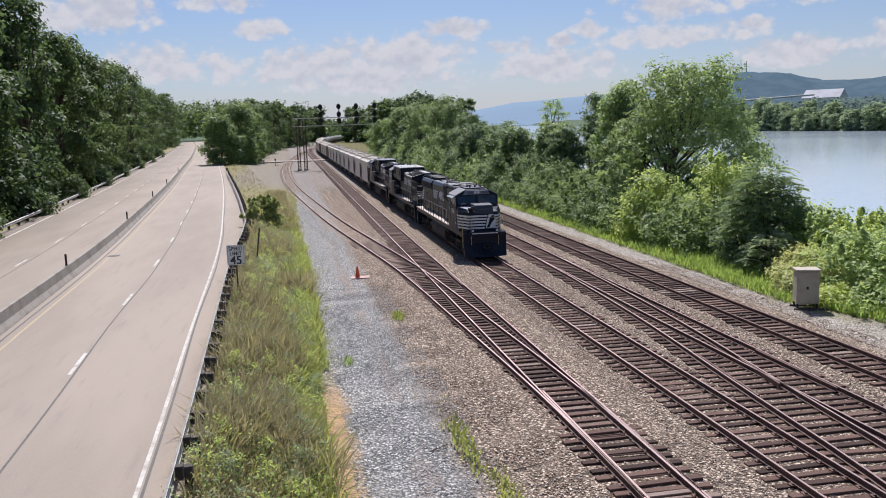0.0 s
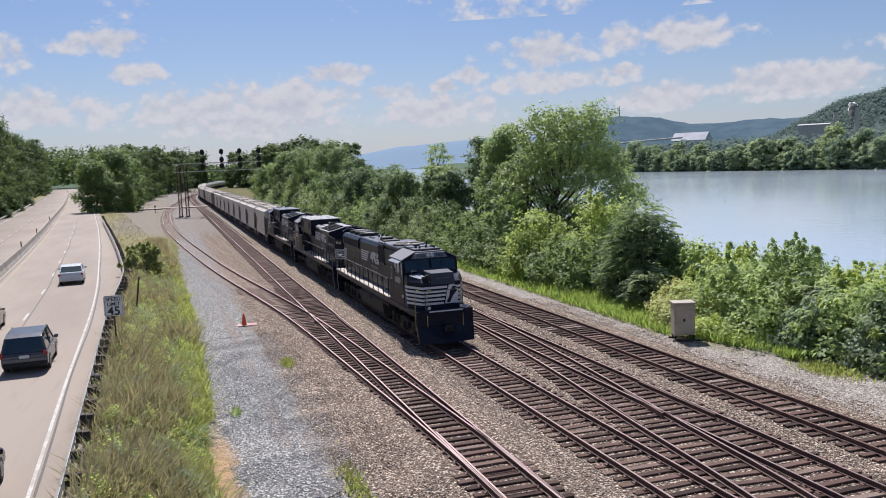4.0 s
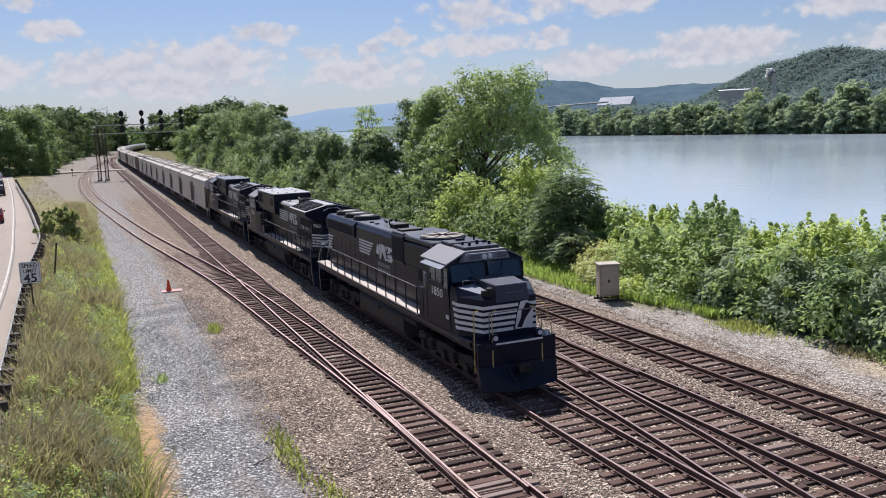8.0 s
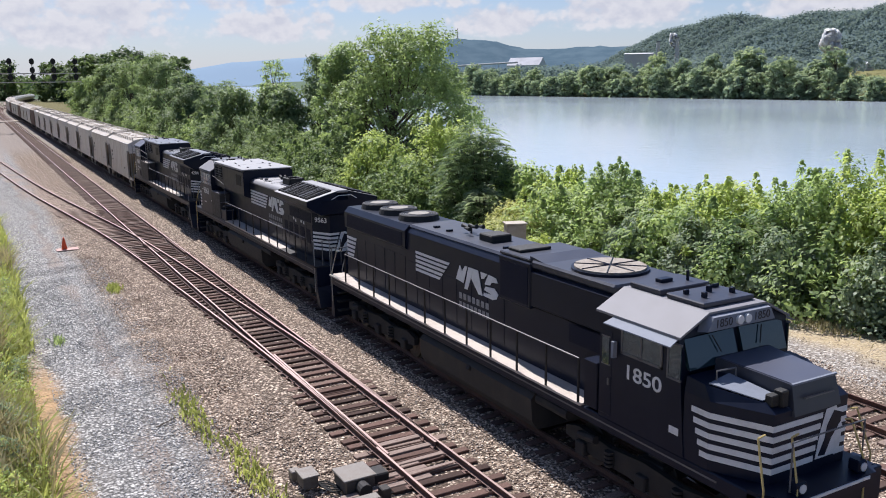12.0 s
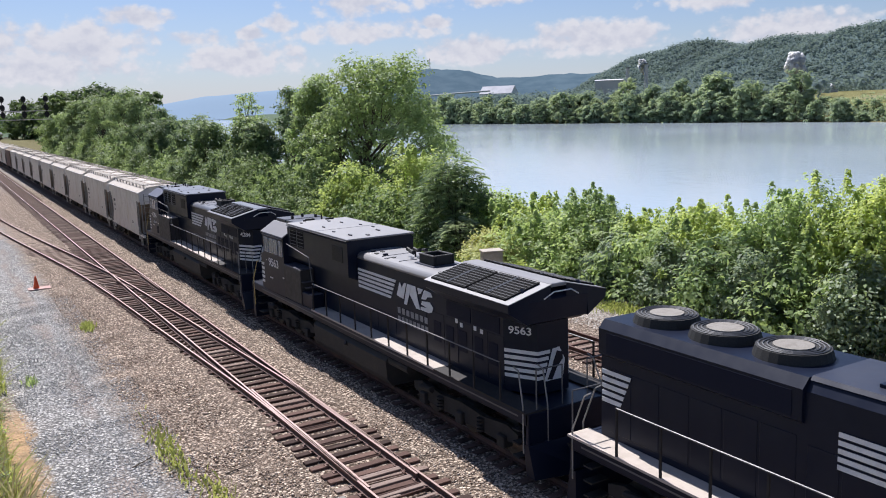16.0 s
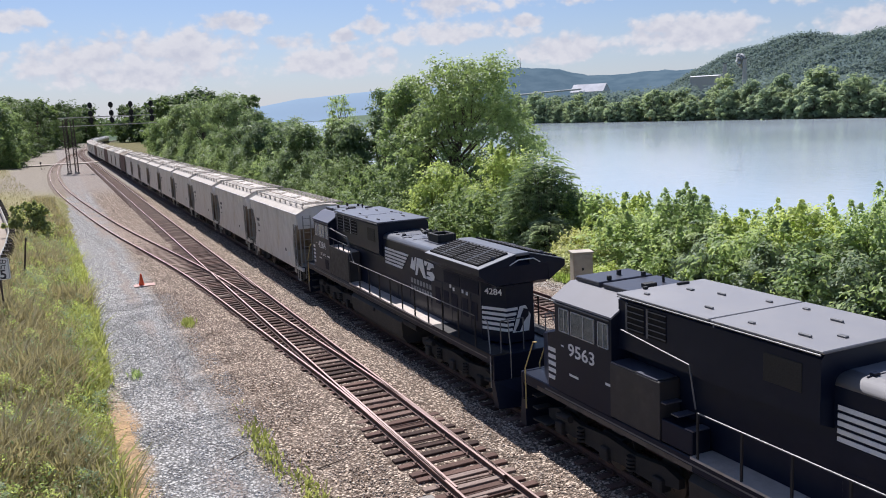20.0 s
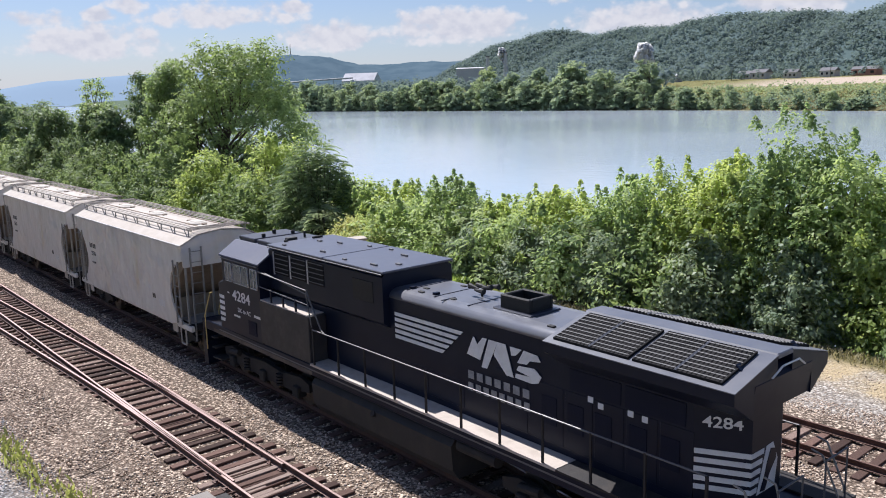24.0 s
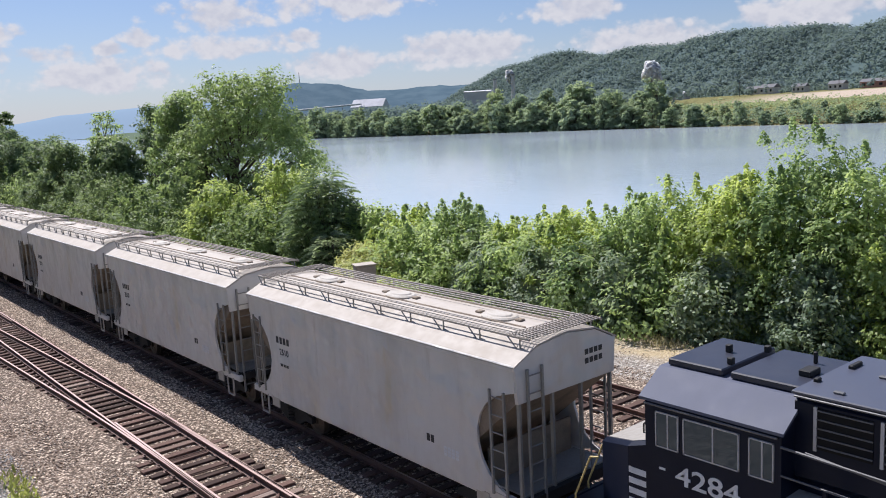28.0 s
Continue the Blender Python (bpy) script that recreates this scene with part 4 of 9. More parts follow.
bxs = np.array([float(TRACKS["siding"][1](v)) for v in by])
bv = np.concatenate([np.stack([bxs + o_, by, np.full(len(by), z_)], 1) for o_, z_ in ((-2.6, -0.36), (-1.9, -0.182), (1.9, -0.182), (2.6, -0.36))])
bv[:, 2] = -0.37 + (bv[:, 2] + 0.37) * np.clip((bv[:, 1] - 60) / 9, 0, 1)
nb_ = len(by)
bq = np.concatenate([np.stack([np.arange(nb_ - 1) + k_ * nb_, np.arange(nb_ - 1) + (k_ + 1) * nb_, np.arange(1, nb_) + (k_ + 1) * nb_, np.arange(1, nb_) + k_ * nb_], 1) for k_ in range(3)])
raw("track_bed", bv, bq, M["ground"], label="dusty brown track bed of the siding", category="track bed", kind="structure")

# ballast shoulders that bury the sleepers' ends
def shoulder(name, fn, side, y0, y1, low):
    yl = np.arange(y0, y1, 0.45)
    xx = np.array([float(fn(v)) for v in yl])
    rag = np.array([noise.noise((v * 0.9, side * 3.0, 5.0)) + 0.6 * noise.noise((v * 2.7, side * 3.0, 9.0)) for v in yl]) * 0.16
    fade = np.clip(np.minimum(yl - y0, y1 - yl) / 2.5, 0, 1)
    cols_ = [(0.93 + rag, -0.185), (1.05 + rag * 0.7, -0.158), (1.5, -0.165), (2.15, low)]
    v_ = np.concatenate([np.stack([xx + side * o_, yl, low + (z_ - low) * fade], 1) for o_, z_ in cols_])
    m_ = len(yl)
    k_ = np.arange(m_ - 1)
    q_ = np.concatenate([np.stack([k_ + j * m_, k_ + (j + 1) * m_, k_ + 1 + (j + 1) * m_, k_ + 1 + j * m_], 1) for j in range(3)])
    if side > 0:
        q_ = q_[:, ::-1]
    raw(name, v_, q_, M["ground"], label="shoulder of loose ballast over the sleeper ends", category="ballast", kind="structure")


shoulder("ballast_shoulder", TRACKS["siding"][1], -1, 21.0, 66.0, -0.37)
shoulder("ballast_shoulder", TRACKS["through"][1], 1, 21.0, 112.0, -0.265)
shoulder("ballast_shoulder", TRACKS["main"][1], -1, 44.0, 100.0, -0.265)
shoulder("ballast_shoulder", TRACKS["outer"][1], 1, 6.0, 70.0, -0.265)

# ties
TIE_MESH = {}


def tie_mesh(length):
    key = round(length * 10)
    if key not in TIE_MESH:
        L = key / 10
        bm = bx(B(), -L / 2, L / 2, -0.115, 0.115, -0.18, 0.0, 0.012)
        for v in bm.verts:
            v.co += Vector(noise.noise_vector((v.co.x * 3 + key, v.co.y * 9, v.co.z * 5))) * 0.009
        me = bpy.data.meshes.new("tie")
        bm.to_mesh(me)
        bm.free()
        me.materials.append(M["tie"])
        TIE_MESH[key] = me
    return TIE_MESH[key]


trng = random.Random(5)


def lay_tie(parent, x0, x1, y, turn=0.0):
    o = new("tie", tie_mesh(x1 - x0))
    o.parent = parent
    o.location = ((x0 + x1) / 2 + trng.uniform(-0.09, 0.09), y + trng.uniform(-0.05, 0.05), -0.172 + trng.uniform(-0.02, 0.004))
    o.rotation_euler = (0, trng.uniform(-0.006, 0.006), turn + trng.uniform(-0.035, 0.035))
    return o


def far_ties(parent, fn, y0, y1, dy=0.52):
    yl = np.arange(y0, y1, dy)
    x = fn(yl)
    base = np.array([(-1.3, -0.115, -0.3), (1.3, -0.115, -0.3), (1.3, 0.115, -0.3), (-1.3, 0.115, -0.3), (-1.3, -0.115, -0.172), (1.3, -0.115, -0.172), (1.3, 0.115, -0.172), (-1.3, 0.115, -0.172)])
    v = (base[None] + np.stack([x, yl, 0 * x], -1)[:, None]).reshape(-1, 3)
    fcs = np.array([(4, 5, 6, 7), (0, 1, 5, 4), (1, 2, 6, 5), (2, 3, 7, 6), (3, 0, 4, 7)])
    f2 = (fcs[None] + (np.arange(len(yl)) * 8)[:, None, None]).reshape(-1, 4)
    raw("far_ties", v, f2, M["tie"], parent, kind="stuff")


# scattered spent ballast lying on the ties' ends is part of the ground

# ---- plants ----
vrng = np.random.default_rng(11)


def leaf_arrays(pts, out, size, rng, up=0.5, slim=0.5, droop=0.0):
    """Four-cornered leaves at pts, facing partly out, partly up."""
    n = len(pts)
    nor = out * 1.0 + rng.normal(0, 0.42, (n, 3)) + np.array([0, 0, up * 0.8])
    nor /= np.linalg.norm(nor, axis=1)[:, None] + 1e-9
    a = rng.normal(0, 1, (n, 3)) + out * 0.8 + np.array([0, 0, -droop])
    a -= nor * (a * nor).sum(1)[:, None]
    a /= np.linalg.norm(a, axis=1)[:, None] + 1e-9
    b = np.cross(nor, a)
    L = (size * rng.uniform(0.6, 1.35, n))[:, None]
    W = L * slim
    v = np.stack([pts - a * L * 0.5, pts + b * W * 0.5 + nor * L * 0.1, pts + a * L * 0.5 - nor * L * 0.08, pts - b * W * 0.5 + nor * L * 0.1], 1)
    return v.reshape(-1, 3)


def leaf_mesh(name, verts, material, parent=None, **tags):
    return raw(name, verts, np.arange(len(verts)).reshape(-1, 4), material, parent, **tags)


def clump_points(clumps, count, rng, shell=0.55, spray=0.0):
    """Points near the skins of ellipsoids, more on the larger ones; no point far inside another."""
    w = np.array([c[3] * c[4] for c in clumps])
    full = count
    if spray:
        count = max(1, full // 11)
    pick = rng.choice(len(clumps), count, p=w / w.sum())
    C = np.array(clumps)[pick]
    d = rng.normal(0, 1, (count, 3))
    d /= np.linalg.norm(d, axis=1)[:, None]
    r = 1 - shell * rng.random(count) ** 1.8
    wav = 1 + 0.22 * np.sin(d[:, 0] * 7 + pick * 2.1) * np.sin(d[:, 1] * 6 + pick) + 0.15 * np.sin(d[:, 2] * 9 + pick * 1.7)
    p = C[:, :3] + d * (r * wav)[:, None] * C[:, [3, 3, 4]] + rng.normal(0, 0.09, (count, 3)) * C[:, [3]]
    if spray:
        # leaves stand in sprays round their twigs' ends
        o = rng.normal(0, 1, (count * 11, 3)) * np.array([1, 1, 0.6])
        p, d = np.repeat(p, 11, 0) + o * spray, np.repeat(d, 11, 0) * 0.8 + o * 0.3
    return p, d


def limbs(bm, base, tips, r0, rng, fork=0.35):
    base = Vector(base)
    for t in tips:
        t = Vector(t)
        k = base.lerp(t, 0.5) + Vector(rng.normal(0, 0.06, 3)) * (t - base).length
        rod(bm, base, k, r0, 6, r0 * 0.6)
        rod(bm, k, t, r0 * 0.6, 5, r0 * 0.18)


def tree(name, x, y, h, r, material, label, seed, leaves=9000, size=0.2, low=0.25, open_=0.0, tall=1.0, nclump=26, group="", z0=None, slim=0.55, lean=(0, 0), category="tree", extra=()):
    """A trunk with limbs that end in clumps of leaves."""
    rng = np.random.default_rng(seed)
    z0 = float(land(np.array([x]), np.array([y]))[0]) - 0.1 if z0 is None else z0
    root = thing(name, label, category, group, Matrix.Translation((x, y, z0)))
    hh = h - z0
    clumps = []
    for i in range(nclump):
        u = (i + 0.5) / nclump
        zz = low + (1 - low) * u
        prof = math.sin(math.pi * (0.12 + 0.8 * ((zz - low) / (1 - low)) ** (0.8 * tall))) ** 0.7
        a = i * 2.39996 + rng.uniform(-0.4, 0.4)
        rr = r * prof * math.sqrt(rng.uniform(0.15, 1.0)) * 0.85
        cr = r * rng.uniform(0.22, 0.4) * (1 - open_ * 0.35)
        if open_ > 0.6:
            rr, cr = r * prof * math.sqrt(rng.uniform(0.2, 1.0)) * rng.uniform(0.75, 1.02), r * rng.uniform(0.15, 0.29)
        clumps.append((rr * math.cos(a) + lean[0] * u, rr * math.sin(a) + lean[1] * u, hh * zz - cr * 0.35, cr, cr * rng.uniform(0.6, 0.9)))
    clumps += list(extra)
    bm = B()
    top = Vector((lean[0] * 0.6, lean[1] * 0.6, hh * 0.72))
    r0 = 0.018 * hh + 0.05
    mid = Vector((rng.normal(0, 0.1) * r, rng.normal(0, 0.1) * r, hh * 0.38))
    rod(bm, (0, 0, -0.2), mid, r0, 8, r0 * 0.75)
    rod(bm, mid, top, r0 * 0.75, 7, r0 * 0.2)
    part("trunk", bm, M["bark"], root)
    bm = B()
    for c in clumps:
        f0 = min(0.9, max(0.12, c[2] / hh * 0.62))
        start = Vector((0, 0, 0)).lerp(mid, f0 / 0.38) if f0 < 0.38 else mid.lerp(top, (f0 - 0.38) / 0.4)
        limbs(bm, start, [c[:3]], r0 * 0.32, rng)
    part("branchwork", bm, M["bark"], root)
    p, d = clump_points(clumps, int(leaves * 1.6), rng, 0.6, min(0.2 * size / 0.2, r * 0.09))
    leaf_mesh("crown", leaf_arrays(p, d, size * 1.2, rng, 0.95, slim), material, root)
    return root


def bush(name, x, y, h, r, material, label, seed, leaves=5000, size=0.15, shoots=0, slim=0.5, group="", nclump=14, droop=0.2, second=None):
    """Several stems from one root, leaves down to the ground, young shoots standing up."""
    rng = np.random.default_rng(seed)
    z0 = float(land(np.array([x]), np.array([y]))[0]) - 0.05
    root = thing(name, label, "bush", group, Matrix.Translation((x, y, z0)))
    hh = h - z0
    clumps = []
    for i in range(nclump):
        a = i * 2.39996
        k = math.sqrt((i + 0.5) / nclump)
        cr = r * rng.uniform(0.26, 0.42)
        zz = hh * (1 - 0.6 * k ** 3) * rng.uniform(0.75, 1.0)
        clumps.append((r * 0.78 * k * math.cos(a), r * 0.78 * k * math.sin(a), zz - cr * 0.6, cr, cr * rng.uniform(0.7, 1.0)))
        clumps.append((r * 0.9 * k * math.cos(a + 0.5), r * 0.9 * k * math.sin(a + 0.5), zz * rng.uniform(0.25, 0.6), cr, cr))
    bm = B()
    for c in clumps[::2]:
        limbs(bm, (c[0] * 0.15, c[1] * 0.15, -0.1), [c[:3]], 0.035 + 0.006 * hh, rng)
    part("woody_stem", bm, M["bark"], root)
    p, d = clump_points(clumps, int(leaves * 1.5), rng, 0.45, size * 1.1)
    size *= 1.33
    v = leaf_arrays(p, d, size, rng, 0.95, slim, droop)
    if shoots:
        q, o = [], []
        for i in range(int(shoots * 2.0)):
            c = clumps[2 * rng.integers(0, nclump)]
            bx_, by_ = c[0] + rng.normal(0, c[3] * 0.6), c[1] + rng.normal(0, c[3] * 0.6)
            L = rng.uniform(0.35, 0.85) * (0.5 + hh / 9)
            n = 70
            s = rng.random(n)
            a = rng.uniform(0, 6.283, n)
            w = 0.34 * (1 - s * 0.75) * rng.uniform(0.3, 1, n)
            q.append(np.stack([bx_ + w * np.cos(a), by_ + w * np.sin(a), c[2] + c[4] * 0.6 + s * L], 1))
            o.append(np.stack([np.cos(a), np.sin(a), 0.3 + 0 * a], 1))
        q, o = np.concatenate(q), np.concatenate(o)
        v = np.concatenate([v, leaf_arrays(q, o, size, rng, 0.7, slim, droop)])
    leaf_mesh("foliage", v, material, root)
    return root


def frond_bush(x, y, h, r, seed, count=46, label="dark sumac bush with long feathered fronds beside the gravel", leaf="leaf_silver"):
    """Sumac: long fronds of paired leaflets."""
    rng = np.random.default_rng(seed)
    z0 = float(land(np.array([x]), np.array([y]))[0])
    root = thing("sumac_bush", label, "bush", "bushes on the river bank", Matrix.Translation((x, y, z0)))
    bm = B()
    V = []
    for i in range(count):
        a, k = i * 2.39996, math.sqrt((i + 0.5) / count)
        o = Vector((r * 0.75 * k * math.cos(a), r * 0.75 * k * math.sin(a), (h - z0) * (1 - 0.65 * k * k) * rng.uniform(0.7, 1)))
        if i % 3 == 0:
            rod(bm, (o.x * 0.2, o.y * 0.2, -0.1), o, 0.03, 5, 0.012)
        for j in range(3):
            b = a + rng.uniform(-1.4, 1.4)
            dirv = Vector((math.cos(b), math.sin(b), 0.35))
            side = Vector((-math.sin(b), math.cos(b), 0.0))
            L = rng.uniform(0.7, 1.2)
            roll = rng.uniform(-0.5, 0.5)
            side = side + Vector((0, 0, roll))
            for m in range(7):
                s = (m + 1) / 7 * L
                ctr = o + dirv * s + Vector((0, 0, -0.45 * s * s))
                for sg in (-1, 1):
                    tip = ctr + side * sg * 0.3 * (1 - 0.4 * m / 7) + dirv * 0.1 + Vector((0, 0, -0.08))
                    mid_ = ctr.lerp(tip, 0.45)
                    w = dirv * 0.06
                    V += [ctr, mid_ + w, tip, mid_ - w]
    part("woody_stem", bm, M["bark"], root)
    leaf_mesh("foliage", np.array([tuple(v) for v in V]), M[leaf], root)
    return root


BANK = "trees on the river bank"
BUSHES = "bushes on the river bank"
# the big open-crowned tree and its neighbours
tree("maple_tree", 35.2, 71.5, 13.9, 7.8, M["leaf_maple"], "tall open-crowned green tree on the river bank", 3, 21000, 0.25, 0.3, 0.8, 0.85, 58, BANK, lean=(0.8, -0.8),
     extra=[(6.4, -1, 11.2, 1.3, 0.9), (7.8, -0.6, 9.8, 1.2, 0.8), (8.8, 0.2, 8.8, 1.0, 0.7), (6.6, 0.5, 8.2, 1.2, 0.8), (5.6, -0.8, 9.4, 1.3, 0.8), (9.2, -0.8, 8.2, 0.8, 0.5)])
tree("locust_tree", 33.0, 80.5, 12.6, 3.6, M["leaf_mid"], "narrow upright dark green tree on the river bank", 4, 12000, 0.24, 0.15, 0.2, 0.9, 30, BANK)
tree("locust_tree", 34.4, 76.8, 11.6, 3.4, M["leaf_dark"], "dense dark tree on the river bank", 9, 9000, 0.24, 0.12, 0.15, 0.9, 26, BANK)
tree("locust_tree", 34.8, 90, 12.0, 3.4, M["leaf_dark"], "dense dark tree on the river bank", 5, 9000, 0.25, 0.1, 0.1, 0.9, 26, BANK)
tree("young_tree", 33.2, 102, 11.9, 2.4, M["leaf_mid"], "slender young tree with a thin crown", 6, 1400, 0.24, 0.45, 0.8, 1.0, 30, BANK)
for i, (x, y, h, r, m) in enumerate((
        (31.2, 92, 8.2, 3.2, "leaf_mid"), (32.0, 99, 8.6, 3.2, "leaf_mid"), (29.5, 106, 8.6, 3.8, "leaf_mid"), (30.5, 118, 9.2, 4.2, "leaf_mid"), (29.0, 129, 8.9, 4.0, "leaf_mid"), (31, 141, 10.5, 4.4, "leaf_mid"),
        (30.5, 153, 12.6, 4.6, "leaf_mid"), (31.0, 168, 14.3, 5.0, "leaf_mid"), (29.5, 183, 13.5, 4.8, "leaf_mid"), (31.0, 200, 14.2, 5.2, "leaf_mid"),
        (29.0, 214, 13.4, 4.8, "leaf_mid"), (30, 232, 12.0, 4.8, "leaf_bright"), (29, 252, 11.0, 4.6, "leaf_bright"), (31, 275, 10.5, 5, "leaf_bright"),
        (33, 300, 10.2, 5.5, "leaf_bright"), (37, 330, 10.8, 6, "leaf_mid"), (44, 365, 12, 7, "leaf_mid"), (52, 400, 13, 7, "leaf_mid"))):
    tree("bank_tree", x, y, h, r, M["leaf_bank" if m == "leaf_mid" else "leaf_maple"], "leafy green tree in the row along the river bank", 20 + i, 7000 if y < 220 else 4200, 0.3 if y < 200 else 0.42, 0.08, 0.25, 0.8, 24, BANK)
def plant_bushes(rows, seed):
    """x, y, top, radius, leaf, number of leaves, young shoots, label."""
    for i, (x, y, h, r, m, lv, sh, lab) in enumerate(rows):
        bush("bush", x, y, h, r * 1.12, M[m], lab, seed + i, int(lv * (1.0 if y > 42 else 1.4)), 0.18 if y > 42 else 0.14, sh, 0.58, BUSHES, 20, 0.4 if m == "leaf_silver" else 0.2)


TALL_BUSHES = (
    (28.3, 61.0, 5.2, 3.1, "leaf_bright", 9000, 10, "bright yellow-green bush on the river bank"),
    (31.2, 56.0, 6.0, 3.0, "leaf_bright", 9000, 10, "bright yellow-green bush on the river bank"),
    (30.0, 48.4, 5.4, 2.7, "leaf_dark", 11000, 0, "large rounded dark green bush on the river bank"),
    (28.2, 69.5, 4.6, 3.0, "leaf_maple", 6500, 10, "tall green bush on the river bank"),
    (28.6, 78.0, 4.8, 3.2, "leaf_maple", 6000, 12, "tall green bush on the river bank"),
    (28.4, 87.5, 5.2, 3.4, "leaf_bank", 6000, 12, "tall green bush on the river bank"),
    (28.6, 97.5, 5.6, 3.4, "leaf_bank", 5500, 10, "tall green bush on the river bank"),
    (31.0, 44.0, 3.7, 2.5, "leaf_mid", 7000, 16, "leafy bush with young shoots on the river bank"),
    (31.0, 40.2, 3.5, 2.6, "leaf_bright", 7000, 16, "leafy bush with young shoots on the river bank"),
    (31.0, 35.6, 4.3, 2.8, "leaf_mid", 8000, 18, "leafy bush with young shoots on the river bank"),
    (31.2, 31.2, 3.6, 2.7, "leaf_bright", 9000, 20, "leafy bush with young shoots on the river bank"),
    (31.3, 27.2, 4.6, 2.7, "leaf_bright", 9000, 20, "leafy bush with young shoots on the river bank"),
    (31.6, 23.0, 5.6, 2.7, "leaf_mid", 10000, 22, "leafy bush with young shoots on the river bank"),
    (32.0, 19.4, 6.0, 3.0, "leaf_bright", 15000, 24, "tall leafy bush with young shoots on the river bank"),
)
plant_bushes(TALL_BUSHES, 60)
HEDGE_BUSHES = (
    (32.6, 19.0, 6.0, 2.8, "leaf_bright", 12000, 12, "tall leafy bush with young shoots on the river bank"),
    (33.0, 13.6, 6.6, 3.0, "leaf_mid", 13000, 12, "tall leafy bush with young shoots on the river bank"),
    (32.8, 16.4, 7.4, 3.3, "leaf_mid", 20000, 30, "tall leafy bush with young shoots on the river bank"),
    (33.4, 11.6, 5.9, 3.3, "leaf_bright", 19000, 28, "tall leafy bush with young shoots on the river bank"),
    (32.5, 7.0, 5.0, 2.8, "leaf_mid", 9000, 14, "leafy bush with young shoots on the river bank"),
    (31.0, 1.5, 5.5, 3.0, "leaf_mid", 6000, 8, "leafy bush with young shoots on the river bank"),
    (28.7, 35.6, 1.9, 1.6, "leaf_mid", 3800, 0, "low leafy bush at the foot of the bank"),
    (28.8, 31.2, 2.5, 1.7, "leaf_silver", 5000, 0, "low bush with grey-green drooping leaves"),
    (28.9, 27.0, 2.7, 1.7, "leaf_silver", 5000, 0, "low bush with grey-green drooping leaves"),
    (29.1, 22.6, 3.0, 1.8, "leaf_silver", 5600, 4, "low bush with grey-green drooping leaves"),
    (29.7, 18.6, 2.9, 1.7, "leaf_silver", 6000, 4, "low bush with grey-green drooping leaves"),
    (30.6, 14.6, 3.0, 1.7, "leaf_silver", 6000, 4, "low bush with grey-green drooping leaves"),
    (30.9, 10.0, 2.2, 1.7, "leaf_mid", 5500, 0, "low leafy bush at the foot of the bank"),
    (27.1, 39.2, 1.5, 1.9, "vine", 6000, 0, "pale flowering vine spread over low bushes"),
)
plant_bushes(HEDGE_BUSHES, 74)
LOW_BUSHES = (
    (28.3, 41.6, 1.9, 1.8, "vine", 5000, 0, "pale flowering vine spread over low bushes"),
    (26.6, 36.2, 0.7, 1.3, "leaf_bright", 3000, 0, "low bright green weeds by the cabinet"),
)
plant_bushes(LOW_BUSHES, 88)
frond_bush(29.4, 47.6, 6.3, 3.3, 8, 150, "large rounded dark sumac bush with feathered fronds", "leaf_dark")
frond_bush(27.9, 44.6, 2.4, 1.5, 5)
frond_bush(29.3, 24.6, 3.6, 1.5, 6, 34)
frond_bush(29.6, 33.2, 3.4, 1.4, 7, 30)
# thick bushes in front of the tree row
for i, y in enumerate(np.arange(108, 232, 8.2)):
    bush("bush", 27.6 + 0.9 * math.sin(i * 1.9), float(y), 4.2 + 1.1 * math.sin(i * 2.7) + y * 0.008, 3.9, M[("leaf_bank", "leaf_mid", "leaf_maple")[i % 3]], "tall green bush in front of the bank trees", 400 + i, 4200, 0.24, 8, 0.5, BUSHES, 16)
# lower scrub filling the bank behind
for i, (x, y) in enumerate([(29.4, 37.8), (29.5, 33.4), (29.6, 29.2), (29.8, 24.9), (30.0, 20.8), (31.0, 48.8), (31.4, 66), (33.5, 62), (33, 52), (33.5, 43), (33.5, 96), (33.5, 75), (33, 112), (34, 126), (33, 137), (32.6, 37.5), (32.8, 33), (32.8, 29), (33, 24.5), (33.4, 20.5), (29.2, 52.5), (28.2, 56.5), (28.6, 65.2), (28.4, 73.8), (28.5, 82.8), (28.5, 92.5), (28.6, 102.5)]):
    bush("bank_scrub", x, y, 3.6, 3.4, M["leaf_mid" if y < 40 else "leaf_maple"], "tangled green scrub down the river bank", 120 + i, 4200, 0.2, 4, 0.5, BUSHES, 12)

# bush at the guardrail's bend, trees between road and yard
bush("bush", -2.3, 76.0, 3.2, 1.7, M["vine"], "pale yellow-green bush growing over the guardrail", 140, 700, 0.22, 34, 0.5)
for i, (x, y, h, r) in enumerate(((-17.0, 226, 13.5, 6.0), (-12.5, 236, 16.5, 6.5), (-10.0, 247, 15.0, 4.6), (-14.5, 268, 18.5, 6.5), (-11.0, 300, 17.5, 5.5), (-9.0, 345, 20, 6.5), (-5.0, 400, 22, 7), (-13, 330, 19, 8), (-20, 380, 20, 8), (8, 470, 24, 9), (-8, 470, 24, 9))):
    tree("roadside_tree", x, y, h, r, M["leaf_maple" if i < 3 else "leaf_forest"], "full green tree between the highway and the yard", 160 + i, 8000 if y < 270 else 5000, 0.45, 0.04, 0.15, 0.75, 28, "trees by the yard")
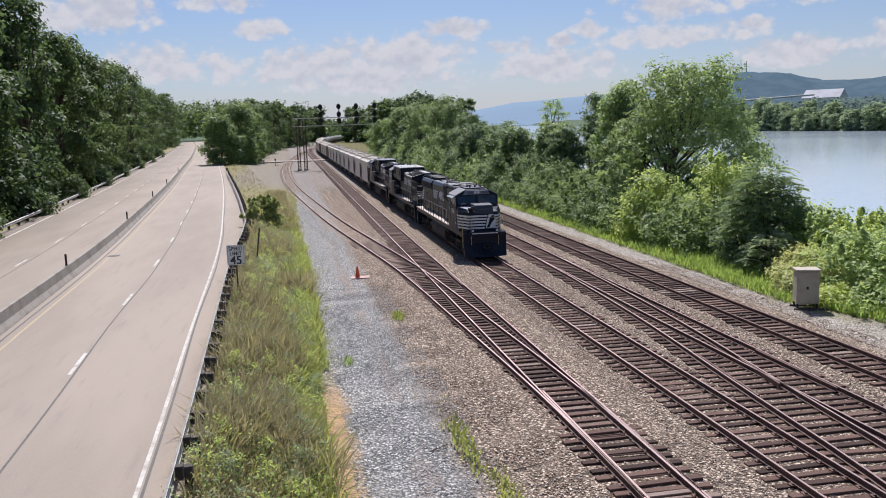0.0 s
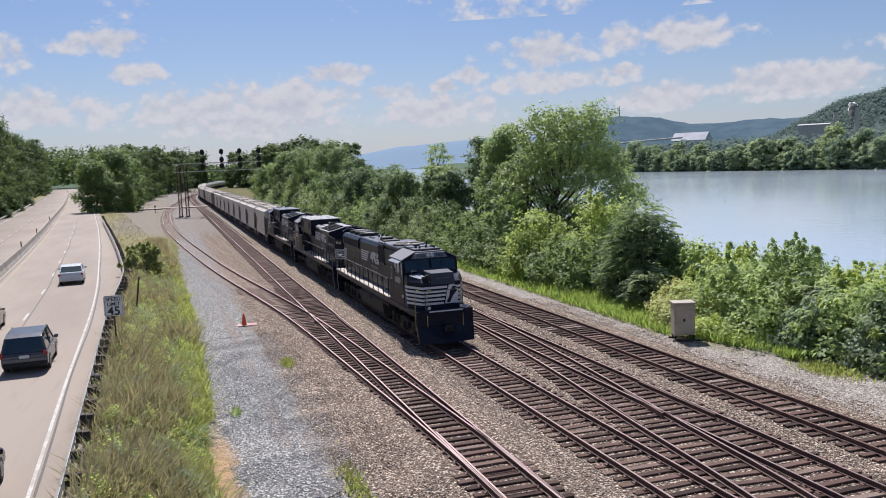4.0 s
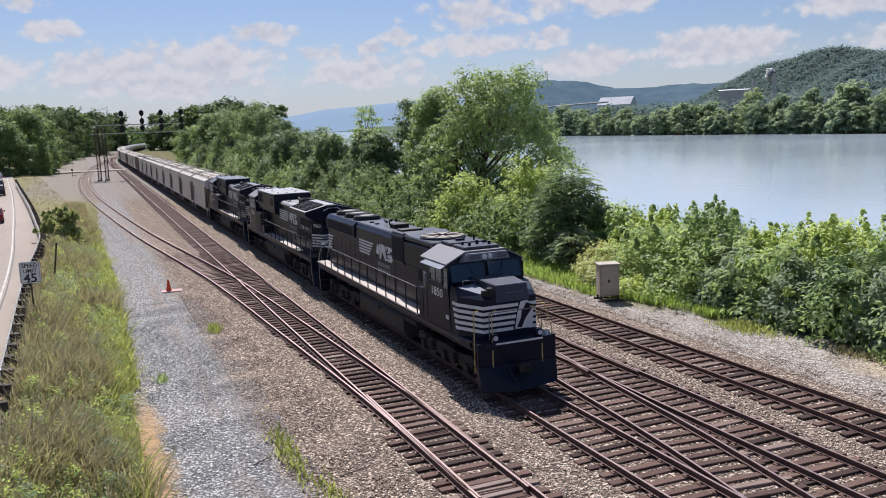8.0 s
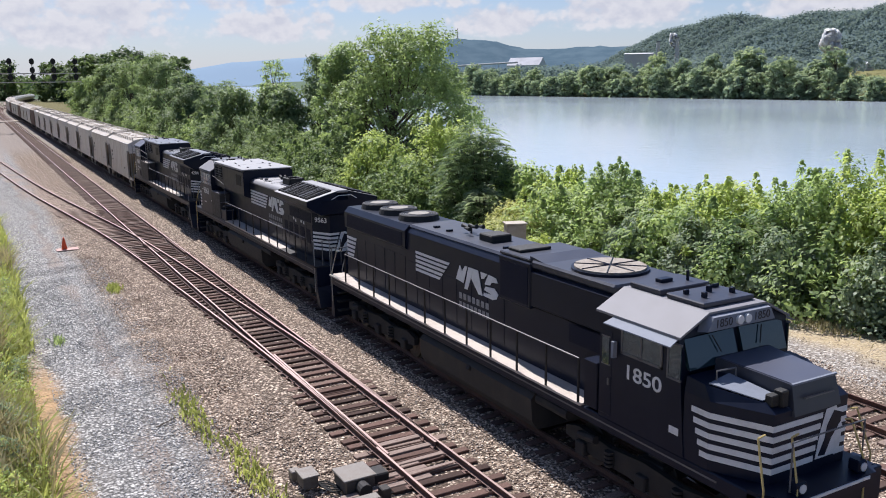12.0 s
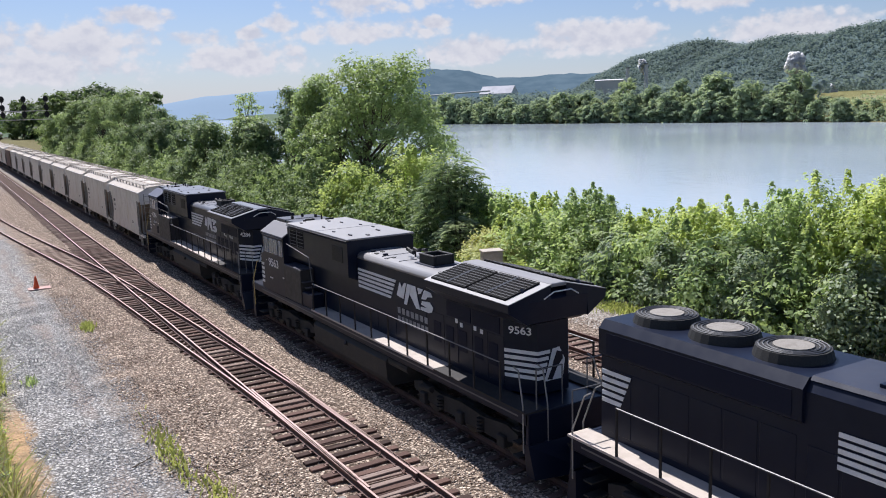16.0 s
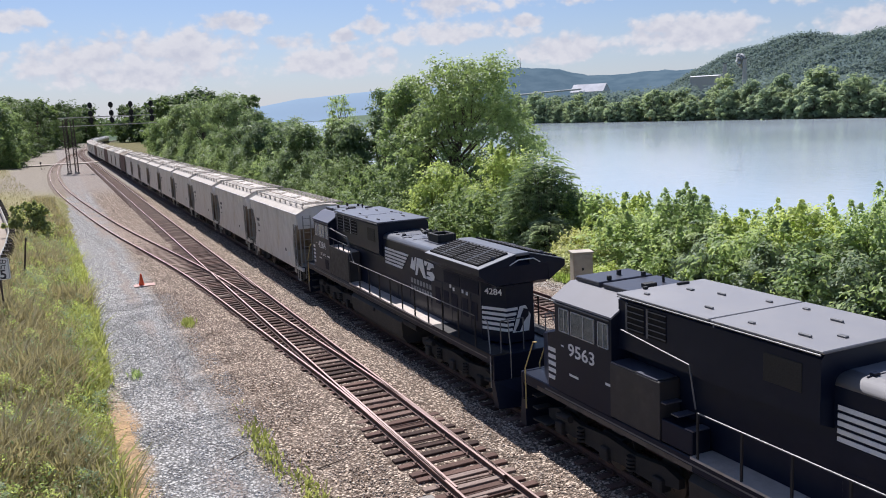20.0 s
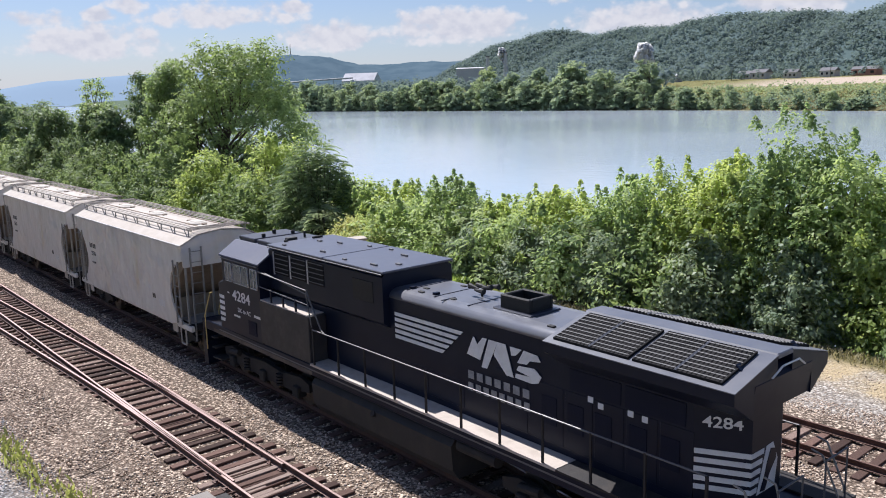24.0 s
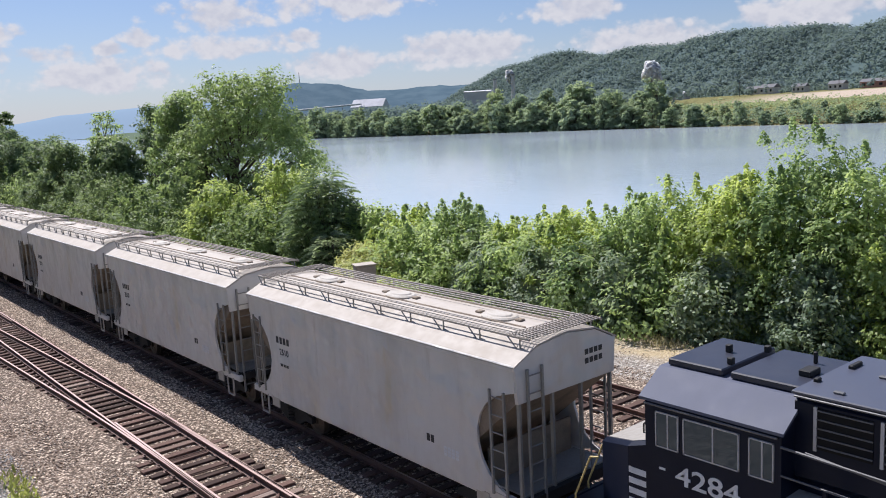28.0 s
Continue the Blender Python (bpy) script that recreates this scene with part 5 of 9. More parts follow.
# woods on the far side of the highway
frng = random.Random(8)
k = 0
for y0, dx, h in ((52, 0, 21.5), (62, 6, 23), (72, 0.5, 20), (82, 7, 23), (94, 0, 20.5), (106, 6, 23.5), (118, 0.5, 20), (132, 6, 23), (146, 0, 20), (160, 7, 24), (176, 0, 20.5), (194, 6, 24), (214, 0, 20.5), (236, 7, 24), (258, 0, 21), (284, 5, 24), (312, 1, 21.5), (345, 5, 24), (380, 1, 22), (420, 4, 24), (470, 2, 24)):
    r = frng.uniform(5.8, 7.4)
    x = float(road_x(y0)) - 19.2 - r * 0.85 - dx
    tree("forest_tree", x, y0, (24.5 if y0 < 115 else 27.5 if y0 < 140 else 26.5 if y0 < 240 else 29.0) + (1.5 if dx > 2 else 0) + frng.uniform(-1, 1), r, M["leaf_forest"], "dense dark green tree at the edge of the highway", 200 + k, 6500 if y0 < 200 else 3600, 0.56, 0.02, 0.1, 0.75, 34, "woods beside the highway", z0=0.4)
    k += 1
    if dx < 2 and y0 < 330:
        bush("edge_bush", float(road_x(y0 + 4)) - 20.6, y0 + 4, 4.2, 2.6, M["leaf_forest"], "bushy undergrowth along the wooded highway edge", 240 + k, 3600, 0.26, 6, 0.5, "undergrowth by the highway", 12)

for i, (dx, y0, h) in enumerate(((0, 520, 33), (5, 548, 34), (0, 585, 33), (6, 620, 35), (0, 660, 33), (4, 705, 35), (0, 750, 34))):
    tree("forest_tree", float(road_x(y0)) - 25 - dx, y0, h, 8.0, M["leaf_forest"], "dense dark green tree at the edge of the highway", 260 + i, 2600, 0.8, 0.02, 0.1, 0.75, 30, "woods beside the highway", z0=0.4)

# ---- grasses ----
def blades(name, x, y, h, material, label, rng, lean=0.35, width=0.018, z=None, kind="stuff"):
    n = len(x)
    z = land(x, y) if z is None else z
    a = rng.uniform(0, 6.283, n)
    t = rng.uniform(0, lean, n) * h
    w = width * rng.uniform(0.6, 1.5, n)
    ca, sa_ = np.cos(a), np.sin(a)
    px, py = -sa_, ca
    base = np.stack([x, y, z - 0.03], 1)
    side = np.stack([px * w, py * w, 0 * w], 1)
    mid = base + np.stack([ca * t * 0.35, sa_ * t * 0.35, h * 0.6], 1)
    tip = base + np.stack([ca * t, sa_ * t, h], 1)
    v = np.stack([base - side, mid + side, tip, mid - side], 1)
    return leaf_mesh(name, v.reshape(-1, 3), material, label=label, category="grass", kind=kind)


rng = np.random.default_rng(77)


def scatter(n, x0, x1, y0, y1, dens=0.5, sc=0.6, power=1.0):
    """Random places in a box, gathered in tufts by noise."""
    x = rng.uniform(x0, x1, n)
    y = y0 + (y1 - y0) * rng.random(n) ** power
    k = np.array([noise.noise((a * sc, b * sc, 3.3)) for a, b in zip(x, y)])
    keep = k > (rng.random(n) * 1.2 - 0.6 - dens)
    return x[keep], y[keep]


gx_, gy_ = scatter(110000, -3.1, 1.15, 10, 120, 0.1, 1.1, 1.5)
keep = (gx_ > guard_x(gy_) + 0.25) & (gx_ < np.where(gy_ < 32, 0.75, 1.1) - np.clip(gy_ - 60, 0, 60) * 0.03)
gx_, gy_ = gx_[keep], gy_[keep]
tall = np.array([noise.noise((a * 0.35, b * 0.2, 8)) for a, b in zip(gx_, gy_)])
dry = tall + (rng.random(len(gx_)) - 0.5) * 0.4 + np.clip((-0.1 - gx_) * 0.9, -0.4, 0.75) > 0.0
hh = (0.35 + 0.75 * rng.random(len(gx_)) ** 1.5) * (1 + 0.8 * tall)
blades("bank_grass", gx_[dry], gy_[dry], hh[dry], M["grass_dry"], "tall dry summer grass on the road bank", rng, 1.3, 0.022)
blades("bank_grass", gx_[~dry], gy_[~dry], hh[~dry] * 0.85, M["grass_green"], "bright green grass and weeds on the road bank", rng, 1.4, 0.026)
wx, wy_ = scatter(5000, -3.0, 0.6, 12, 80, -0.1, 1.6, 1.6)
q = np.stack([wx, wy_, land(wx, wy_) + rng.uniform(0.15, 0.75, len(wx))], 1)
leaf_mesh("bank_weeds", leaf_arrays(np.repeat(q, 4, 0) + rng.normal(0, 0.12, (len(q) * 4, 3)), np.zeros((len(q) * 4, 3)), 0.13, rng, 0.8, 0.45), M["leaf_mid"], label="broad-leaved weeds among the bank grass", category="weeds", kind="stuff")
# leafy weeds in clumps on the bank
wc = np.stack([rng.uniform(-2.6, 0.7, 560), 11 + 62 * rng.random(560) ** 1.4], 1)
wc = wc[(wc[:, 0] > guard_x(wc[:, 1]) + 0.4)]
for nm, sel, mat_, lab, n_, sz in (("weed_clump", wc[0::3], "leaf_bright", "bright leafy weeds in clumps on the bank", 130, 0.09), ("weed_clump", wc[1::3], "leaf_silver", "grey-green weeds in clumps on the bank", 130, 0.08), ("seed_grass", wc[2::3], "grass_dry", "dry seeding weeds in clumps on the bank", 110, 0.06)):
    hgt = rng.uniform(0.4, 1.15, len(sel))
    a_ = np.repeat(np.arange(len(sel)), n_)
    u_ = rng.random(len(a_)) ** 0.7
    w_ = 0.14 + 0.4 * np.sin(np.pi * np.clip(u_ + 0.1, 0, 1))
    px, py = sel[a_, 0] + rng.normal(0, 1, len(a_)) * w_ * 0.6, sel[a_, 1] + rng.normal(0, 1, len(a_)) * w_ * 0.6
    q = np.stack([px, py, land(px, py) + u_ * hgt[a_]], 1)
    leaf_mesh(nm, leaf_arrays(q, np.zeros_like(q), sz, rng, 0.8, 0.45), M[mat_], label=lab, category="weeds", kind="stuff")
gx_, gy_ = scatter(42000, 23.9, 28.2, 30, 125, 0.35, 0.8, 1.6)
keep = gx_ > 24.3 + 0.9 * np.clip((38 - gy_) / 6, 0, 1) * 2
blades("verge_grass", gx_[keep], gy_[keep], 0.18 + 0.42 * rng.random(keep.sum()), M["grass_lush"], "bright green grass strip beside the outer track", rng, 0.8, 0.03)
for (cx, cy, rx_, ry_, n, mat_, lab) in ((26.2, 28.0, 0.9, 1.6, 900, "grass_green", "small grass patch in the gravel"), (26.8, 22.6, 0.7, 1.2, 350, "grass_dry", "small dry grass patch in the gravel"), (27.4, 19.5, 0.9, 1.3, 350, "grass_dry", "small dry grass patch in the gravel"),
                                    (4.7, 23.2, 0.34, 2.6, 330, "grass_green", "weeds growing beside the gravel lane"), (5.1, 18.8, 0.36, 2.0, 300, "grass_green", "weeds growing beside the gravel lane"), (5.0, 40.5, 0.3, 0.8, 220, "grass_green", "small weed tuft in the ballast"), (2.0, 33, 0.15, 0.6, 70, "leaf_mid", "small dark weed in the gravel lane"), (28.6, 12.0, 0.9, 5.0, 900, "grass_dry", "dry grass at the edge of the bushes")):
    px = cx + rng.normal(0, rx_ * 0.5, n)
    py = cy + rng.normal(0, ry_ * 0.5, n)
    blades("grass_patch", px, py, 0.1 + 0.24 * rng.random(n), M[mat_], lab, rng, 0.9, 0.026)
gx_, gy_ = scatter(16000, -20, -1, 85, 225, 0.0, 0.5)
keep = (gx_ > guard_x(gy_) + 0.6) & (gx_ < guard_x(gy_) + 5.5)
blades("yard_grass", gx_[keep], gy_[keep], 0.15 + 0.3 * rng.random(keep.sum()), M["grass_dry"], "rough grass between highway and yard", rng, 1.4, 0.035)

# ---- loose stones ----
def stones(name, x, y, size, material, label):
    """Small crushed stones lying on the ballast: one joined mesh."""
    n = len(x)
    oct_ = np.array([(1, 0, 0), (-1, 0, 0), (0, 1, 0), (0, -1, 0), (0, 0, 1), (0, 0, -1)], float)
    tri = np.array([(0, 2, 4), (2, 1, 4), (1, 3, 4), (3, 0, 4), (2, 0, 5), (1, 2, 5), (3, 1, 5), (0, 3, 5)])
    a = rng.uniform(0, 6.283, n)
    v = oct_[None] * rng.uniform(0.55, 1.2, (n, 6, 1)) * np.stack([size, size * rng.uniform(0.6, 1, n), size * rng.uniform(0.5, 0.85, n)], 1)[:, None]
    ca, sa_ = np.cos(a)[:, None], np.sin(a)[:, None]
    v = np.stack([v[..., 0] * ca - v[..., 1] * sa_, v[..., 0] * sa_ + v[..., 1] * ca, v[..., 2] + v[..., 0] * rng.uniform(-0.4, 0.4, (n, 1))], -1)
    v += np.stack([x, y, land(x, y) + size * 0.2], 1)[:, None]
    f = tri[None] + (np.arange(n) * 6)[:, None, None]
    return raw(name, v.reshape(-1, 3), f.reshape(-1, 3), material, label=label, category="stones", kind="stuff")


sx_ = rng.uniform(4.4, 24.0, 90000)
sy_ = 8 + 44 * rng.random(90000) ** 1.3
clear = np.ones(len(sx_), bool)
for key in ("through", "main", "second", "outer", "siding", "crossover"):
    off_ = np.abs(sx_ - TRACKS[key][1](sy_))
    lay = (sy_ > 14) if key in ("siding",) else np.ones(len(sx_), bool)
    clear &= ~(lay & (np.abs(off_ - GAUGE / 2) < 0.16))
    clear &= ~(lay & (off_ < 1.35) & (rng.random(len(sx_)) < 0.75))
stones("ballast_stone", sx_[clear], sy_[clear], rng.uniform(0.026, 0.058, int(clear.sum())), M["stone_brown"], "loose brown ballast stones between the tracks")
lx_ = rng.uniform(1.3, 5.2, 30000)
ly_ = 9 + 40 * rng.random(30000) ** 1.4
stones("lane_stone", lx_, ly_, rng.uniform(0.016, 0.04, len(lx_)), M["stone_grey"], "loose grey stones on the service lane")
vx_ = rng.uniform(22.2, 27.0, 7000)
vy_ = 8 + 40 * rng.random(7000)
stones("verge_stone", vx_, vy_, rng.uniform(0.018, 0.042, len(vx_)), M["stone_brown"], "loose stones on the verge by the outer track")

# ---- far shore, hills ----
FAR = "trees on the far shore"
far_models = []
srng = random.Random(21)
for i in range(6):
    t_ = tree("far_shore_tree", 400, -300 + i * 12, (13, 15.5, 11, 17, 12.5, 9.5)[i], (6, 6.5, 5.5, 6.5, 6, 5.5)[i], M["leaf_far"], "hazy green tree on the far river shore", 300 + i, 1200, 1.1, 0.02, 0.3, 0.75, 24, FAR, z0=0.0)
    far_models.append(t_)
k = 0
for y in np.arange(118, 1500, 9.0):
    if y > 700 and k % 2:
        k += 1
        continue
    x = float(far_shore(np.array([y]))[0])
    az_ = math.degrees(math.atan2(x, y))
    big = float(np.interp(az_, [20, 30, 34, 36, 39, 43, 46, 48, 50, 53, 55, 58, 70], [1.3, 1.5, 1.15, 1.2, 1.3, 1.25, 1.5, 1.6, 1.35, 1.2, 0.85, 0.65, 0.55]))
    for row in range(2):
        m = far_models[srng.randrange(6)]
        s = big * srng.uniform(0.7, 1.15)
        xx, yy = x + 5 + row * srng.uniform(12, 20) + srng.uniform(-2, 2), y + srng.uniform(-4, 4)
        if row == 1 and y < 300:
            s *= 0.75
        z = float(land(np.array([xx]), np.array([yy]))[0])
        o = copy_thing(m, pose(xx, yy, z - 0.6, 0, 0, srng.uniform(0, 360)))
        o.scale = (s * srng.uniform(0.85, 1.3), s * srng.uniform(0.85, 1.3), s * srng.uniform(0.8, 1.1))
    k += 1
for i, m in enumerate(far_models):
    yy = 75 + i * 7.5
    xx = float(far_shore(np.array([yy]))[0]) + 6
    m.matrix_world = pose(xx, yy, float(land(np.array([xx]), np.array([yy]))[0]) - 0.6)
    m.scale = (0.6, 0.6, 0.6)
# low shrubs along the water's edge
sy = np.repeat(np.arange(60, 1000, 1.0), 22)
sx = far_shore(sy) + rng.uniform(2, 16, len(sy))
q = np.stack([sx, sy + rng.uniform(-1, 1, len(sy)), land(sx, sy) + rng.uniform(0.2, 3.4, len(sy)) * (1.3 + 0.9 * np.sin(sy * 0.13) * np.sin(sy * 0.037 + 1.0))], 1)
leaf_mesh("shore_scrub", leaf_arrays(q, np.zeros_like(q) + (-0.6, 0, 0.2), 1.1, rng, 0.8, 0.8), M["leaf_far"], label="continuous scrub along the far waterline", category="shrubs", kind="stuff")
sx = rng.uniform(0, 1, 15000)
sy = rng.uniform(40, 420, 15000)
sx = far_shore(sy) + 14 + sx * 34
q = np.stack([sx, sy, land(sx, sy) + rng.uniform(0.1, 2.6, len(sx)) * (1 + np.sin(sy * 0.21) * np.sin(sx * 0.3 + sy * 0.05))], 1)
leaf_mesh("slope_scrub", leaf_arrays(q, np.zeros_like(q) + (-0.4, 0, 0.5), 1.2, rng, 0.8, 0.8), M["leaf_scrub"], label="bright scrub on the slope below the field", category="shrubs", kind="stuff")


def ridge(name, line, depth, material, label, step=14.0, bump=3.0, kind="structure"):
    """A long hill: line is (x, y, crest height) along its crest; it falls to both sides."""
    P = []
    for (x0, y0, h0), (x1, y1, h1) in zip(line, line[1:]):
        n = max(2, int(math.hypot(x1 - x0, y1 - y0) / step))
        for i in range(n):
            u = i / n
            u2 = u * u * (3 - 2 * u)
            P.append((x0 + (x1 - x0) * u, y0 + (y1 - y0) * u, h0 + (h1 - h0) * u2))
    P.append(line[-1])
    rows = []
    cross = np.linspace(-1, 1, 23)
    for i, (x, y, h) in enumerate(P):
        a, b = P[max(0, i - 1)], P[min(len(P) - 1, i + 1)]
        tx, ty = b[0] - a[0], b[1] - a[1]
        l = math.hypot(tx, ty)
        px, py = ty / l, -tx / l
        for c in cross:
            prof = math.cos(c * math.pi / 2) ** 1.15
            n_ = noise.noise((x * 0.004 + c * 1.5, y * 0.004, 4)) * 0.16 + noise.noise((x * 0.013 + c * 4, y * 0.013, 9)) * 0.08
            z = h * prof * (1 + 1.6 * n_ * (1 - prof)) + bump * noise.noise((x * 0.045 + px * c * depth * 0.045, y * 0.045 + c * depth * 0.03, 1)) * prof
            dd = depth * (1.0 if name != "wooded_hill" else float(np.interp(y, [650, 1000], [1.0, 0.35])))
            rows.append((x + px * c * dd, y + py * c * dd, z - 2))
    n, w = len(P), len(cross)
    idx = np.arange(n * w).reshape(n, w)
    q = np.stack([idx[:-1, :-1], idx[:-1, 1:], idx[1:, 1:], idx[1:, :-1]], -1).reshape(-1, 4)
    return raw(name, rows, q, material, label=label, category="hill", kind=kind), np.array(rows).reshape(n, w, 3)


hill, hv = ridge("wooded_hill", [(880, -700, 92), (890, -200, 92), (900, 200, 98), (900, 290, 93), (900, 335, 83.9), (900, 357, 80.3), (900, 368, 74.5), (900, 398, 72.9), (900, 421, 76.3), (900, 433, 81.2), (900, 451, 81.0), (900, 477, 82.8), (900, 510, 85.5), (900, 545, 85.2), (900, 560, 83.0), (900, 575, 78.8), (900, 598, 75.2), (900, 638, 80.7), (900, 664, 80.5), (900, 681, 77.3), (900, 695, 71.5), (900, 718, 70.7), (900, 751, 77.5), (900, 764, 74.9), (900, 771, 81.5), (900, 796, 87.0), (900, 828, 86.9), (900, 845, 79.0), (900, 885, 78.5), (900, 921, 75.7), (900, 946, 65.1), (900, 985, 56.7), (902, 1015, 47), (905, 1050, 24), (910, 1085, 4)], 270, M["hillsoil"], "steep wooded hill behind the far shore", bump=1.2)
# the crowns of its trees
ico = B()
bmesh.ops.create_icosphere(ico, subdivisions=1, radius=1.0)
iv = np.array([v.co[:] for v in ico.verts])
ifc = np.array([[v.index for v in f.verts] for f in ico.faces])
ico.free()


def crowns(name, centers, radii, material, label, seed):
    r_ = np.random.default_rng(seed)
    n = len(centers)
    jit = 1 + r_.normal(0, 0.26, (n, len(iv), 1))
    v = iv[None] * jit * radii[:, None, None] * np.array([1, 1, 1.15]) + centers[:, None]
    fcs = ifc[None] + (np.arange(n) * len(iv))[:, None, None]
    ob = raw(name, v.reshape(-1, 3), fcs.reshape(-1, 3), material, label=label, category="woods", kind="stuff")
    ob.data.polygons.foreach_set("use_smooth", np.ones(len(ob.data.polygons), bool))
    return ob


def woods(name, centers, radii, material, label, seed, per=9, size=0.95, up=0.7):
    """Distant woods: each crown a dome of leafy sprays."""
    r_ = np.random.default_rng(seed)
    c, rd = np.repeat(centers, per, 0), np.repeat(radii, per)
    d = r_.normal(0, 1, (len(c), 3))
    d[:, 2] = np.abs(d[:, 2]) * 1.1 - 0.25
    d /= np.linalg.norm(d, axis=1)[:, None]
    p = c + d * rd[:, None] * r_.uniform(0.6, 1.15, len(c))[:, None] * np.array([1, 1, 1.1])
    return leaf_mesh(name, leaf_arrays(p, d * 1.6, radii.mean() * size, r_, up, 0.85), material, label=label, category="woods", kind="stuff")


hr = np.random.default_rng(31)
n = 30000
i = hr.integers(0, hv.shape[0] - 1, n)
j = hr.integers(9, 22, n)          # crest and the side towards the river
u, v_ = hr.random(n)[:, None], hr.random(n)[:, None]
P_ = (hv[i, j] * (1 - u) + hv[i + 1, j] * u) * (1 - v_) + (hv[i, np.minimum(j + 1, 22)] * (1 - u) + hv[i + 1, np.minimum(j + 1, 22)] * u) * v_
# keep the side that faces the water
half_ = hv[:, :11].mean((0, 1))[0] < hv[:, 12:].mean((0, 1))[0]
if half_:
    j = hr.integers(0, 13, n)
    P_ = (hv[i, j] * (1 - u) + hv[i + 1, j] * u) * (1 - v_) + (hv[i, j + 1] * (1 - u) + hv[i + 1, j + 1] * u) * v_
rad = 2.4 + 4.0 * hr.random(n) ** 1.8
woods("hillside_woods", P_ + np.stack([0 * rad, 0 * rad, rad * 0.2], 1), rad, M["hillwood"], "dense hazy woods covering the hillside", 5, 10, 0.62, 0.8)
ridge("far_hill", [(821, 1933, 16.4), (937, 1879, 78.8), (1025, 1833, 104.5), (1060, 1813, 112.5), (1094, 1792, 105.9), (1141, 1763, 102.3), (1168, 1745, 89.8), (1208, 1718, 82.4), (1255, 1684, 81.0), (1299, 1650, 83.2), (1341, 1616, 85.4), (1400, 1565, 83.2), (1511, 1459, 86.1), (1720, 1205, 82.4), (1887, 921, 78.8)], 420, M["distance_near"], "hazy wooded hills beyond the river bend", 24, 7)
ridge("distant_hill", [(649, 4099, 41.7), (792, 4074, 70.7), (934, 4044, 80.1), (1102, 4001, 106.9), (1282, 3947, 117.8), (1453, 3887, 128.6), (1622, 3820, 135.9), (1884, 3698, 143.1), (2199, 3519, 146.8)], 500, M["distance"], "haze-blue distant hills on the horizon", 60, 4)
yard_trees = [tree("yard_tree", x_, 452 + 9 * i_, 14 + i_, 6.2, M["leaf_forest"], "dark green tree in the woods beyond the yard", 330 + i_, 1300, 1.0, 0.02, 0.2, 0.75, 22, "woods beyond the yard", z0=0.0) for i_, x_ in enumerate((-70, -84, -98))]
# low woods over the flat land upstream and on the left
n = 2600
ly = hr.uniform(480, 1500, n)
lx = hr.uniform(-420, 120, n) + (ly - 480) * 0.12
keep = (lx < near_shore(ly) - 20) & (np.abs(lx - road_x(np.clip(ly, -60, 1000)) + 8) > 22) & (np.abs(lx - 13 - curve_x(ly)) > 16)
lx, ly = lx[keep], ly[keep]
rad = hr.uniform(4, 8.5, len(lx))
lz = land(lx, ly) + hr.uniform(2, 13, len(lx))
woods("distant_woods", np.stack([lx, ly, lz], 1), rad, M["leaf_forest"], "distant woods beyond the yard", 6, 26, 0.4)
# woods across the road's cut end, stacked up to fit the camera's skyline
n = 620
ly = hr.uniform(840, 980, n)
lx = hr.uniform(-210, -20, n)
rad = hr.uniform(5, 9, n)
lz = hr.uniform(2, 26, n) + (ly - 840) * 0.09
woods("rise_woods", np.stack([lx, ly, lz], 1), rad, M["leaf_forest"], "woods set across the highway's cut end to fit the view", 16, 26, 0.4)
# nearer trees of those woods, behind the yard
wr = random.Random(77)
for i_ in range(90):
    yy = wr.uniform(440, 700)
    xx = wr.uniform(-150, 110) + (yy - 440) * 0.12
    if abs(xx - float(road_x(min(yy, 1000))) + 8) < 24 or abs(xx - 13 - float(curve_x(yy))) < 14 or xx > float(near_shore(np.array([yy]))[0]) - 12:
        continue
    o = copy_thing(yard_trees[i_ % 3], pose(xx, yy, float(land(np.array([xx]), np.array([yy]))[0]) - 0.6, 0, 0, wr.uniform(0, 360)))
    s_ = wr.uniform(1.4, 2.0)
    o.scale = (s_ * wr.uniform(0.9, 1.3), s_ * wr.uniform(0.9, 1.3), s_)
# flat-land woods between far shore and hills
n = 1900
ly = hr.uniform(330, 1600, n)
lx = far_shore(ly) + hr.uniform(34, 330, n)
rad = hr.uniform(3.5, 7.5, n)
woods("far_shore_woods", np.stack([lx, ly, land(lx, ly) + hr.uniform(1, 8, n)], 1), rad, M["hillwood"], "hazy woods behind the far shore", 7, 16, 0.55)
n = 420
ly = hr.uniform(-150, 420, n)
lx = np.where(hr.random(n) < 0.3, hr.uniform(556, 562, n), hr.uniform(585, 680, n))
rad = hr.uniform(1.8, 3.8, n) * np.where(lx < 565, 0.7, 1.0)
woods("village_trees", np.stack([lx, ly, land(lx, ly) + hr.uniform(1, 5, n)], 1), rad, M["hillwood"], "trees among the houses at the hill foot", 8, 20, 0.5)


